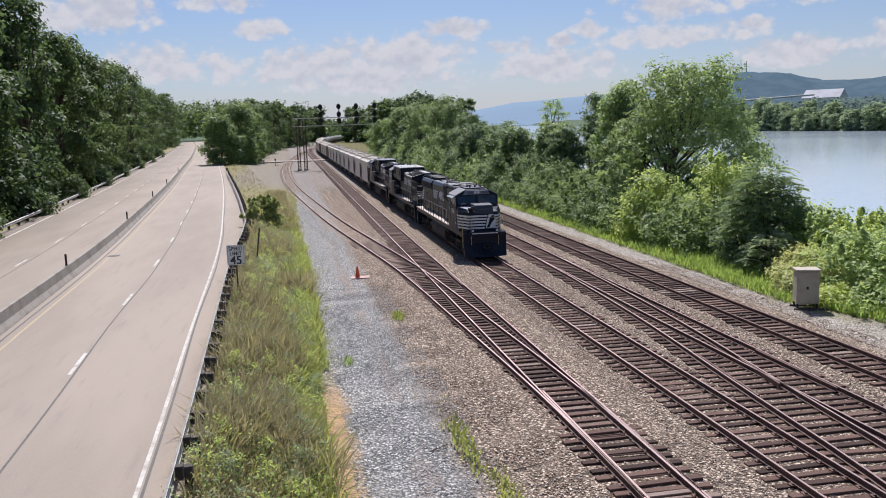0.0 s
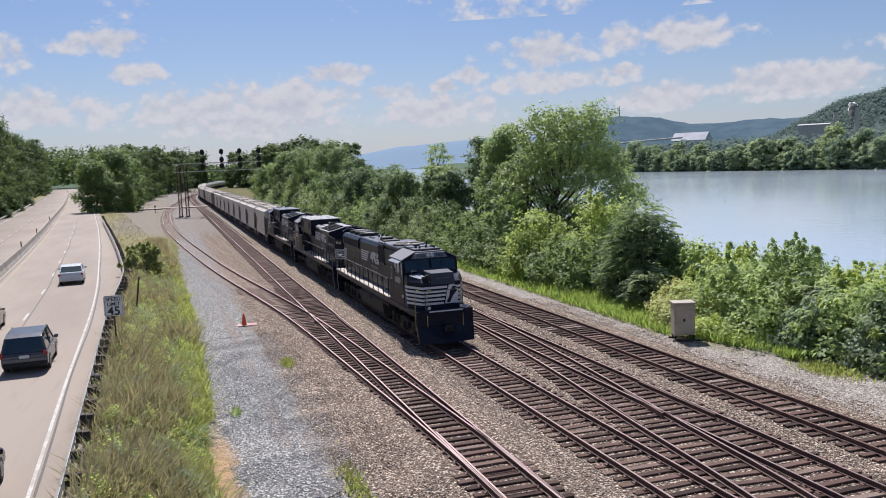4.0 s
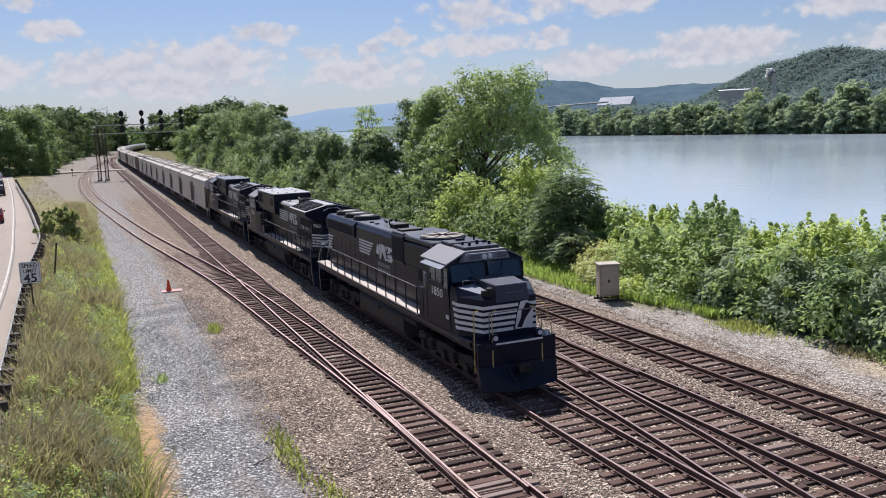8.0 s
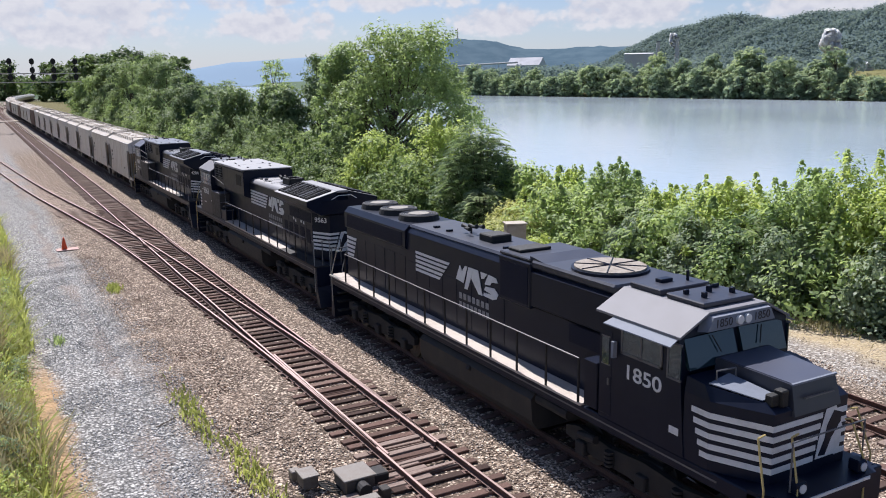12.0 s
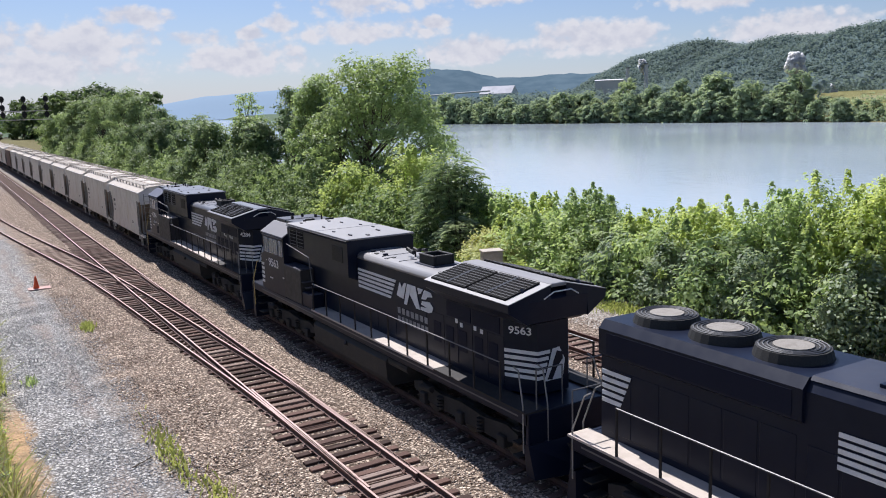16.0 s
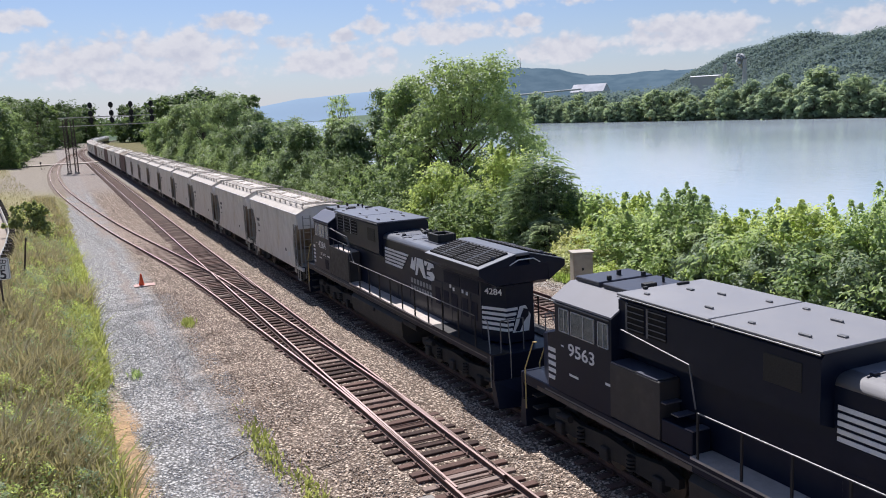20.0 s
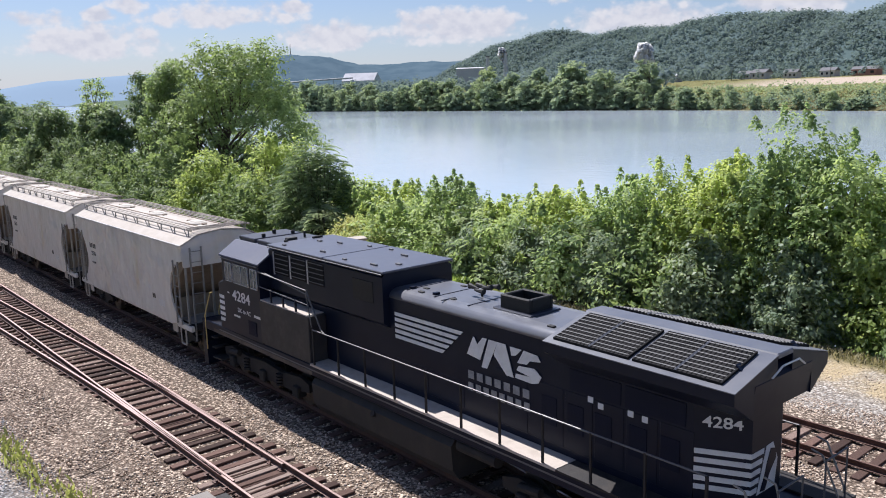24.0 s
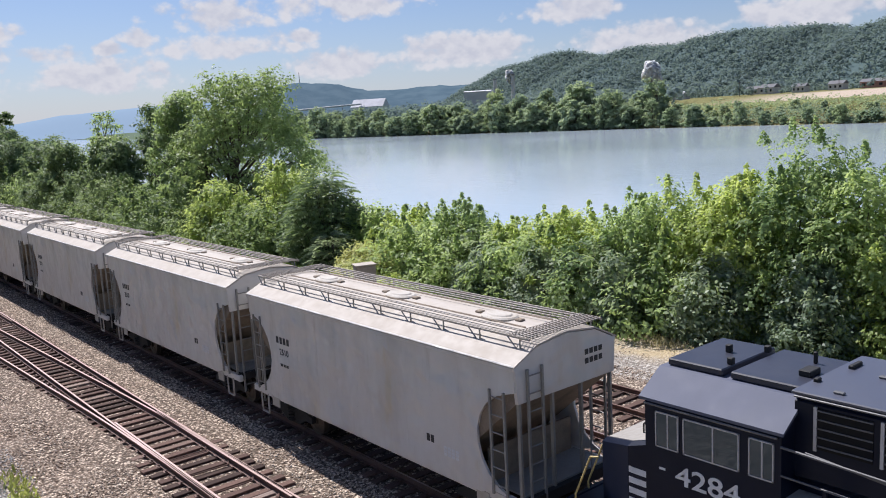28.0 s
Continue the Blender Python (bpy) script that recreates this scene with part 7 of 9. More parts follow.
        for a, b, c_, d_ in ((-8.02, -7.66, 3.98, 4.02), (-8.02, -7.66, 3.26, 3.3), (-7.68, -7.64, 3.26, 4.02)):
            part("window_frame", bx(B(), sx * 1.53 - 0.018, sx * 1.53 + 0.018, a, b, c_, d_), M["railing"], w2)
        bm = B()
        loft(bm, [[(sx * 1.52, -7.9, 4.09), (sx * 1.52, -6.05, 4.09), (sx * 1.78, -6.0, 3.98), (sx * 1.78, -7.95, 3.98)], [(sx * 1.52, -7.9, 4.115), (sx * 1.52, -6.05, 4.115), (sx * 1.78, -6.0, 4.005), (sx * 1.78, -7.95, 4.005)]])
        part("sunshade", bm, M["visor"], cab, "pale grey sunshade over the side window")
        part("mirror", bx(B(), sx * 1.56, sx * 1.66, -6.2, -6.12, 3.25, 3.6), M["visor"], cab)
        part("cab_door", bx(B(), sx * 1.0, sx * 1.3, -5.59, -5.56, 1.8, 3.7), M["black"], cab)
    bm = B()
    loft(bm, [[(-0.95, -8.1, 4.2), (0.95, -8.1, 4.2), (0.8, -8.1, 4.47), (-0.8, -8.1, 4.47)], [(-1.0, -7.85, 4.16), (1.0, -7.85, 4.16), (0.82, -7.85, 4.5), (-0.82, -7.85, 4.5)]])
    nb = part("number_board", bm, M["visor"], cab, "pale number board over the windshields")
    letters("1850", 0.24, M["darktext"], nb, facing_front(-0.52, -8.106, 4.33), "road_number")
    letters("1850", 0.24, M["darktext"], nb, facing_front(0.55, -8.106, 4.33), "road_number")
    for dx in (-0.11, 0.11):
        part("headlight", rod(B(), (dx, -8.16, 4.34), (dx, -8.05, 4.34), 0.09, 14), M["lens"], nb, "clear round headlight")
    letters("1850", 0.44, M["white"], cab, facing_left(-1.527, -6.95, 3.0), "road_number", bold=0.006, squash=1.28)
    part("builder_plate", bx(B(), -1.53, -1.515, -8.0, -7.75, 2.15, 2.3), M["white"], cab)
    sd_ = part("cab_side_door", bx(B(), -1.53, -1.515, -6.0, -5.62, 1.85, 3.75, 0.006), M["black"], cab, "narrow black side door")
    part("door_window", bx(B(), -1.537, -1.529, -5.92, -5.7, 3.0, 3.6), M["glass"], sd_)
    part("door_handle", bx(B(), -1.56, -1.53, -5.95, -5.9, 2.55, 2.7), M["railing"], sd_)
    for z_ in (3.62, 3.0):
        part("door_trim", bx(B(), -1.536, -1.53, -5.95, -5.67, z_ - 0.02, z_ + 0.015), M["railing"], sd_)
    # ditch lights, anticlimber, pilot
    bm = B()
    loft(bm, [[(-1.5, -9.9, 1.55), (-1.1, -10.45, 1.55), (1.1, -10.45, 1.55), (1.5, -9.9, 1.55), (1.5, -9.7, 1.55), (-1.5, -9.7, 1.55)], [(-1.5, -9.9, 1.78), (-1.1, -10.45, 1.78), (1.1, -10.45, 1.78), (1.5, -9.9, 1.78), (1.5, -9.7, 1.78), (-1.5, -9.7, 1.78)]])
    part("anticlimber", bm, M["black"], e)
    part("anticlimber_edge", bx(B(), -0.9, 0.9, -10.47, -10.44, 1.7, 1.76), M["white"], e)
    for dx in (-0.85, 0.85):
        dl = part("ditch_light", bx(B(), dx - 0.12, dx + 0.12, -10.35, -10.1, 1.78, 2.02, 0.03), M["black"], e)
        part("lamp_lens", rod(B(), (dx, -10.37, 1.9), (dx, -10.33, 1.9), 0.085, 14), M["lens"], dl)
    part("front_handrail", pipe(B(), [(-1.0, -10.2, 1.8), (-1.0, -10.2, 2.75), (1.0, -10.2, 2.75), (1.0, -10.2, 1.8)], 0.018, 6), M["railing"], e)
    pilot(e, -10.3, -1)
    pilot(e, 10.3, 1)
    coupler(e, -10.6, -1)
    coupler(e, 10.6, 1)
    end_grabs(e, -10.1, -1)
    end_grabs(e, 10.25, 1)
    # long hood
    hp = [(-0.95, 1.78), (0.95, 1.78), (0.95, 4.22), (0.8, 4.42), (-0.8, 4.42), (-0.95, 4.22)]
    hood = part("hood", along_y(B(), hp, -5.62, 4.8), M["black"], e)
    hp2 = [(-0.95, 1.78), (0.95, 1.78), (0.95, 3.64), (1.03, 3.7), (1.03, 4.26), (0.86, 4.44), (-0.86, 4.44), (-1.03, 4.26), (-1.03, 3.7), (-0.95, 3.64)]
    rh = part("radiator_hood", along_y(B(), hp2, 4.8, 9.85), M["black"], e)
    part("rear_cap", bx(B(), -0.85, 0.85, 9.85, 9.95, 1.8, 4.2, 0.04), M["black"], rh)
    for s in (-1, 1):
        part("radiator_grille", bx(B(), s * 1.035 - 0.008, s * 1.035 + 0.008, 5.0, 9.6, 3.74, 4.2), M["bluegrille"], rh)
        part("brake_grille", bx(B(), s * 0.955 - 0.012, s * 0.955 + 0.012, -5.3, -2.4, 3.35, 4.15), M["grille"], hood)
    roofp = [(-0.86, 4.4), (0.86, 4.4), (0.8, 4.47), (-0.8, 4.47)]
    part("hood_roof", along_y(B(), roofp, -2.2, 4.78), M["roofdark"], hood, "dusty black hood roof")
    # filter box amidships with its raised lid, then a ramp down to the brake section
    fb = part("filter_box", bx(B(), -1.06, 1.06, -2.3, -0.86, 3.3, 4.5, 0.03), M["black"], hood)
    part("filter_lid", bx(B(), -1.0, 1.0, -2.2, -0.8, 4.5, 4.6, 0.03), M["roofdark"], fb)
    part("lid_cap", bx(B(), -0.8, 0.2, -1.5, -0.9, 4.6, 4.68, 0.02), M["signalblack"], fb)
    for s in (-1, 1):
        part("filter_grille", bx(B(), s * 1.065 - 0.006, s * 1.065 + 0.006, -2.2, -0.95, 3.4, 4.38), M["bluegrille"], fb, "blue-black filter screen")
        part("brake_screen", bx(B(), s * 1.04 - 0.006, s * 1.04 + 0.006, -5.3, -3.9, 2.9, 3.35), M["bluegrille"], hood, "blue-black louvre screen")
        part("brake_box", bx(B(), s * 0.95, s * 1.03, -5.4, -2.3, 3.4, 4.3, 0.02), M["black"], hood)
    bm = B()
    along_x(bm, [(-3.0, 4.55), (-2.15, 4.66), (-2.15, 4.4), (-3.0, 4.4)], -0.95, 0.95)
    part("ramp_plate", bm, M["roofdark"], hood)
    part("brake_hatch", bx(B(), -1.0, 1.0, -5.45, -2.25, 4.36, 4.58, 0.05), M["roofdark"], hood)
    disc = part("brake_fan", rod(B(), (0, -4.1, 4.56), (0, -4.1, 4.68), 0.86, 28), M["fanhub"], hood, "round dusty brown brake fan cover")
    part("fan_rim", rod(B(), (0, -4.1, 4.56), (0, -4.1, 4.64), 0.93, 28), M["black"], disc)
    for a in range(8):
        ca, sa_ = math.cos(a * 0.7854), math.sin(a * 0.7854)
        part("fan_spoke", rod(B(), (0, -4.1, 4.69), (ca * 0.85, -4.1 + sa_ * 0.85, 4.685), 0.018, 4), M["black"], disc)
    for yy in (5.75, 7.3, 8.85):
        fn_ = part("radiator_fan", rod(B(), (0, yy, 4.42), (0, yy, 4.62), 0.72, 24, 0.66), M["signalblack"], rh, "round black radiator fan housing")
        part("fan_cap", rod(B(), (0, yy, 4.62), (0, yy, 4.65), 0.36, 18), M["fan"], fn_)
        for q in (0.45, 0.53, 0.61):
            bm = B()
            ring = [(math.cos(a * math.pi / 10), math.sin(a * math.pi / 10)) for a in range(21)]
            pipe(bm, [(q * cx, yy + q * cy, 4.635) for cx, cy in ring], 0.014, 4)
            part("fan_guard", bm, M["railing"], fn_)
    part("exhaust_outlet", bx(B(), -0.35, 0.35, 0.6, 1.3, 4.45, 4.68, 0.03), M["signalblack"], hood)
    horn(hood, 0.0, 2.3, 4.46)
    for yy in (-1.6, -0.3, 2.9, 3.7):
        part("lift_lug", bx(B(), -0.5, -0.3, yy, yy + 0.1, 4.46, 4.53), M["black"], hood)
    panel_row(hood, 0.95, [-1.0, -0.15, 0.7, 1.55, 2.4, 3.25, 4.1, 4.75], 1.95, 3.3)
    panel_row(rh, 0.95, [4.9, 5.7, 6.5, 7.3, 8.1, 8.9, 9.7], 1.95, 3.4)
    slant_stripes(hood, -0.975, 4.15, 3.72, 1.5, 0.7, M["white"], 5, 0.7)
    monogram(hood, -0.975, 1.25, 3.12, 0.62, M["white"])
    bars(hood, -0.975, 1.4, 2.96, 1.7, 0.2, M["whiteworn"], 2, slots=7, thin=True)
    slant_stripes(rh, -0.975, 9.8, 3.35, 0.55, 0.8, M["white"], 5, 0.35)
    for s in (-1, 1):
        side_rail(e, s * 1.53, [-4.9 + 1.24 * k for k in range(12)], 1.8, 2.85, M["railing"])
        part("rear_rail", pipe(B(), [(s * 0.4, 10.25, 1.8), (s * 0.4, 10.25, 2.8), (s * 1.45, 10.25, 2.8), (s * 1.45, 10.25, 1.8)], 0.018, 6), M["railing"], e)
    part("battery_box", bx(B(), -1.5, -0.95, -5.5, -5.05, 1.8, 2.9, 0.02), M["black"], e)
    fuel_tank(e, -2.9, 3.1)
    engine_truck(e, -6.7)
    engine_truck(e, 6.7)
    return e


def engine_b(number, label, louvres, bold_bars):
    """Trailing engine running long hood first: radiator wings in front (-y), cab at the rear (+y)."""
    e = thing("locomotive", label, "locomotive", "locomotives of the train")
    part("frame_sill", bx(B(), -1.5, 1.5, -10.3, 10.2, 1.42, 1.74, 0.03), M["black"], e)
    for s in (-1, 1):
        part("walkway", bx(B(), s * 0.93, s * 1.56, -5.9, 3.2, 1.745, 1.8), M["walk"], e, "light grey walkway plate")
        part("front_deck", bx(B(), s * 0.93, s * 1.56, -10.3, -5.9, 1.745, 1.79), M["underframe"], e, "dark deck plate")
        part("sill_stripe", bx(B(), s * 1.5 - 0.006, s * 1.5 + 0.006, -9.9, 9.0, 1.58, 1.62), M["railing"], e)
        part("sill_skirt", bx(B(), s * 1.5 - 0.008, s * 1.5 + 0.008, 3.2, 9.4, 1.44, 1.56), M["walkdust"], e, "dust-caked edge of the sill")
    # long hood with rounded leading corners
    plan = [(-0.95, 0.2), (-0.95, -8.55), (-0.5, -9.4), (0.5, -9.4), (0.95, -8.55), (0.95, 0.2)]
    bm = B()
    loft(bm, [[(x, y, z) for x, y in plan] for z in (1.78, 4.1)])
    hood = part("hood", bm, M["black"], e)
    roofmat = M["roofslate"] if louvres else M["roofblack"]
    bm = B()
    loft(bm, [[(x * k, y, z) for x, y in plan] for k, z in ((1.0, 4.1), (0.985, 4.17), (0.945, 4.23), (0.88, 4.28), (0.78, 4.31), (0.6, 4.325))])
    hr_ = part("hood_roof", bm, roofmat, hood, "hood roof with rounded shoulders, sky sheen in its colour")
    for f_ in hr_.data.polygons:
        f_.use_smooth = abs(f_.normal.y) < 0.5 and len(f_.vertices) == 4
    for yy in (-0.25, -1.3, -2.5):
        part("hatch_seam", bx(B(), -0.72, 0.72, yy - 0.012, yy + 0.012, 4.32, 4.336), M["black"], hood)
    for xx, yy in ((-0.62, -0.7), (-0.55, -1.8), (0.5, -1.0), (-0.66, -5.0), (0.4, -5.1), (-0.3, -0.5)):
        part("roof_cleat", bx(B(), xx - 0.05, xx + 0.05, yy - 0.09, yy + 0.09, 4.31, 4.35, 0.01), M["signalblack"], hood)
    # radiator wings
    for s in (-1, 1):
        bm = B()
        along_y(bm, [(s * 0.95, 3.72), (s * 1.55, 4.12), (s * 1.56, 4.32), (s * 0.25, 4.66), (s * 0.25, 4.3), (s * 0.95, 4.1)], -9.65, -5.6)
        wing = part("radiator_wing", bm, M["black"], hood)
        bm = B()
        along_y(bm, [(s * 1.57, 4.33), (s * 0.22, 4.675), (s * 0.22, 4.69), (s * 1.57, 4.345)], -9.66, -5.58)
        part("wing_top", bm, roofmat, wing, "radiator wing edge with sky sheen in its colour")
        for k in range(2):
            y0 = -9.35 + k * 1.85
            bm = B()
            loft(bm, [[(s * 1.44, y0, 4.37), (s * 0.36, y0, 4.647), (s * 0.36, y0 + 1.75, 4.647), (s * 1.44, y0 + 1.75, 4.37)], [(s * 1.44, y0, 4.425), (s * 0.36, y0, 4.702), (s * 0.36, y0 + 1.75, 4.702), (s * 1.44, y0 + 1.75, 4.425)]])
            gr = part("radiator_grille", bm, M["grille"], wing, "black mesh radiator grille")
            for q in range(20):
                yy = y0 + 0.05 + q * 0.087
                part("grille_slat", rod(B(), (s * 1.43, yy, 4.425), (s * 0.37, yy, 4.702), 0.014, 4), M["grille"], gr)
            for q in range(9):
                u_ = (q + 0.5) / 9
                xx_, zz_ = s * (1.43 - 1.06 * u_), 4.43 + 0.277 * u_
                part("grille_wire", rod(B(), (xx_, y0 + 0.02, zz_), (xx_, y0 + 1.73, zz_), 0.012, 4), M["railing"], gr)
            part("grille_bar", rod(B(), (s * 1.44, y0 + 0.88, 4.43), (s * 0.36, y0 + 0.88, 4.707), 0.025, 4), M["roofblack"], gr)
    part("wing_ridge", bx(B(), -0.26, 0.26, -9.66, -5.55, 4.6, 4.7, 0.02), roofmat, hood)
    bm = B()
    along_x(bm, [(-9.62, 3.75), (-9.66, 4.3), (-9.3, 4.6), (-9.3, 3.6)], -0.95, 0.95)
    part("hood_end_cap", bm, M["black"], hood)
    part("end_grab", pipe(B(), [(-0.5, -9.7, 4.35), (-0.2, -9.72, 4.5), (0.35, -9.72, 4.5), (0.6, -9.7, 4.35)], 0.018, 5), M["white"], hood)
    for zz in (3.95, 4.12):
        part("marker_light", rod(B(), (0.18, -9.4, zz - 0.2), (0.18, -9.33, zz - 0.2), 0.07, 12), M["lens"], hood)
    turn_ = math.atan2(0.45, 0.85)
    letters(number, 0.28, M["white"], hood, Matrix.Translation((0.733, -8.98, 3.42)) @ Matrix.Rotation(math.pi / 2 - turn_, 4, "Z") @ facing_front(0, 0, 0), "road_number", bold=0.004, squash=1.2)
    letters(number, 0.28, M["white"], hood, Matrix.Translation((-0.733, -8.98, 3.42)) @ Matrix.Rotation(-(math.pi / 2 - turn_), 4, "Z") @ facing_front(0, 0, 0), "road_number", bold=0.004, squash=1.2)
    for k in range(5):
        z1 = 2.92 - k * 0.165
        z0 = z1 - 0.095
        for (xa, ya), (xb, yb) in ((plan[0][:1] + (-8.25 - 0.03 * k,), plan[1]), (plan[1], plan[2]), (plan[2], (-0.1 - 0.05 * k, -9.4)), (plan[3], plan[4])):
            a, b = Vector((xa, ya, 0)), Vector((xb, yb, 0))
            d = (b - a).normalized()
            nrm = Vector((d.y, -d.x, 0)) * 0.008
            bm = B()
            loft(bm, [[a + nrm + Vector((0, 0, z0)), b + nrm + Vector((0, 0, z0)), b + nrm + Vector((0, 0, z1)), a + nrm + Vector((0, 0, z1))],
                      [a - nrm + Vector((0, 0, z0)), b - nrm + Vector((0, 0, z0)), b - nrm + Vector((0, 0, z1)), a - nrm + Vector((0, 0, z1))]])
            part("hood_stripe", bm, M["white"], hood)
    for pts, y_, mat_ in (([(-0.3, 2.1), (0.3, 2.1), (0.38, 2.6), (0.2, 2.95), (-0.02, 2.93), (-0.16, 2.5)], -9.406, M["white"]),
                          ([(-0.2, 2.14), (-0.04, 2.12), (0.1, 2.4), (0.3, 2.62), (0.3, 2.8), (0.12, 2.86), (0.0, 2.6), (-0.06, 2.4)], -9.416, M["black"])):
        bm = B()
        loft(bm, [[(x, y_, z) for x, z in pts], [(x, y_ + 0.02, z) for x, z in pts]])
        part("hood_emblem", bm, mat_, hood)
    # air openings under the wings, framed doors and small stickers
    for s in (-1, 1):
        for a, b in ((-8.4, -7.1), (-7.0, -5.75)):
            part("air_opening", bx(B(), s * 0.957 - 0.008, s * 0.957 + 0.008, a, b, 3.25, 3.68), M["bluegrille"], hood, "blue-black air opening under the wing")
        for a in (-8.1, -7.4, -6.6, -5.9, -5.2):
            part("door_window", bx(B(), s * 0.968 - 0.006, s * 0.968 + 0.006, a - 0.2, a + 0.2, 2.35, 2.95), M["bluegrille"], hood)
        part("roof_seam", bx(B(), s * 0.4, s * 0.84, -1.72, -1.69, 4.318, 4.335), M["black"], hood)
    for a, z_ in ((-6.35, 3.12), (-6.6, 3.05), (-7.3, 3.1), (-7.62, 3.08)):
        part("sticker", bx(B(), -0.975, -0.965, a, a + 0.13, z_, z_ + 0.12), M["white"], hood)
    bm = B()
    for a_ in ((-0.38, -0.29, -4.1, -3.2), (0.29, 0.38, -4.1, -3.2), (-0.289, 0.289, -4.098, -4.0), (-0.289, 0.289, -3.3, -3.202)):
        bx(bm, *a_, 4.3, 4.66, 0.02)
    part("exhaust_outlet", bm, M["signalblack"], hood, "open square black exhaust stack")
    part("stack_mouth", bx(B(), -0.286, 0.286, -3.996, -3.304, 4.36, 4.42), M["grille"], hood)
    part("stack_foot", bx(B(), -0.48, 0.48, -4.25, -3.05, 4.315, 4.36, 0.02), M["roofdark"], hood)
    horn(hood, 0.1, -2.1, 4.33)
    for yy in (-1.2, -0.3):
        part("lift_lug", bx(B(), -0.6, -0.45, yy, yy + 0.1, 4.3, 4.38), M["black"], hood)
    panel_row(hood, 0.95, [-8.6, -7.85, -7.1, -6.35, -5.6, -4.6, -3.6], 1.95, 3.2)
    panel_row(hood, 0.95, [-2.6, -1.3, 0.0], 1.95, 2.6)
    # broad midships body
    W = 1.14 if louvres else 1.3
    bp = [(-0.95, 1.78), (0.95, 1.78), (0.95, 3.3), (W, 3.45), (W, 4.62), (W - 0.14, 4.74), (0.14 - W, 4.74), (-W, 4.62), (-W, 3.45), (-0.95, 3.3)]
    body = part("midships_body", along_y(B(), bp, 0.2, 5.95), M["black"], e)
    for a, b in ((0.15, 2.9), (2.95, 6.0)):
        part("roof_panel", bx(B(), -W - 0.02, W + 0.02, a, b, 4.72, 4.78, 0.015), M["roofmid" if louvres else "roofblack"], body, "flat roof panel with sky sheen in its colour")
    roof_bits(body, [("roof_cleat", -0.9, 2.2, 0.08, 0.16, 0.04), ("roof_cleat", 0.8, 2.4, 0.08, 0.16, 0.04), ("roof_cleat", -0.9, 5.4, 0.08, 0.16, 0.04), ("roof_cleat", 0.2, 5.2, 0.1, 0.2, 0.04), ("roof_cleat", 0.7, 3.3, 0.08, 0.16, 0.04), ("roof_cleat", -0.3, 0.6, 0.1, 0.2, 0.04), ("roof_cleat", -0.8, 1.0, 0.05, 0.3, 0.05), ("roof_cleat", 0.5, 1.4, 0.05, 0.3, 0.05), ("roof_cleat", -0.7, 3.6, 0.05, 0.25, 0.05), ("roof_cleat", 0.4, 4.4, 0.05, 0.25, 0.05)], 4.78, M["railing"])
    for s in (-1, 1):
        part("roof_edge", pipe(B(), [(s * (W + 0.02), 0.2, 4.7), (s * (W + 0.02), 5.95, 4.7)], 0.02, 5), M["railing"], body)
        for q in range(3 if louvres else 2):
            y0 = 5.6 - q * (0.95 if louvres else 0.75)
            part("louvre_frame", bx(B(), s * (W + 0.01) - 0.02, s * (W + 0.01) + 0.02, y0, y0 + 0.05, 3.92, 4.6), M["trimsilver"] if louvres else M["railing"], body)
            lv = part("louvre", bx(B(), s * (W + 0.005) - 0.01, s * (W + 0.005) + 0.01, y0 - (0.8 if louvres else 0.6), y0, 3.95, 4.58), M["grille"], body, "dark louvred air intake")
            for w in range(5):
                part("louvre_bar", bx(B(), s * (W + 0.02) - 0.015, s * (W + 0.02) + 0.015, y0 - (0.8 if louvres else 0.6), y0, 4.0 + w * 0.135, 4.02 + w * 0.135), M["railing"], lv)
        part("vent_hatch", bx(B(), s * (W + 0.005) - 0.012, s * (W + 0.005) + 0.012, 0.6, 1.5, 3.9, 4.45, 0.01), M["signalblack"], body)
        # equipment lockers beside the cab, with their flat tops
        y_lock = 3.2 if louvres else 4.2
        lk = part("locker", bx(B(), s * 0.96, s * 1.54, y_lock, 6.0, 1.78, 3.12, 0.02), M["dustyblack"], e)
        part("locker_top", bx(B(), s * 0.97, s * 1.53, y_lock + 0.1, 5.95, 3.122, 3.15), M["walk"] if louvres else M["roofmid"], lk)
        if not louvres:
            part("locker_door", bx(B(), s * 1.52 - 0.006, s * 1.52 + 0.006, 4.45, 5.3, 1.95, 2.8, 0.004), M["bluegrille"], lk)
            part("low_locker", bx(B(), s * 1.0, s * 1.5, 3.2, 4.19, 1.78, 2.3, 0.02), M["black"], e)
            for y_ in (3.3, 3.75, 4.15):
                part("step_tread", bx(B(), s * 1.05, s * 1.5, y_ - 0.12, y_ + 0.12, 2.31 + (y_ - 3.3) * 0.4, 2.34 + (y_ - 3.3) * 0.4), M["roofmid"], e)
        part("locker_rail", pipe(B(), [(s * 1.5, 3.1, 2.85), (s * 1.5, 3.3, 3.75), (s * 1.5, 5.6, 4.0)], 0.018, 6), M["railing"], lk)
        if louvres:
            part("long_rail", pipe(B(), [(s * 1.54, 5.95, 4.0), (s * 1.5, 3.3, 3.85), (s * 1.5, 2.6, 2.85), (s * 1.53, 2.4, 2.8)], 0.022, 6), M["railing"], lk)
            part("long_rail", pipe(B(), [(s * 1.53, 5.95, 3.55), (s * 1.5, 3.2, 3.45)], 0.018, 6), M["railing"], lk)
            part("side_vent", bx(B(), s * 1.525 - 0.008, s * 1.525 + 0.008, 6.3, 6.8, 1.9, 2.35), M["bluegrille"], lk)
            for q in (3.9, 4.6, 5.3):
                part("locker_post", bx(B(), s * 1.48, s * 1.52, q - 0.03, q + 0.03, 3.15, 3.5), M["black"], lk)
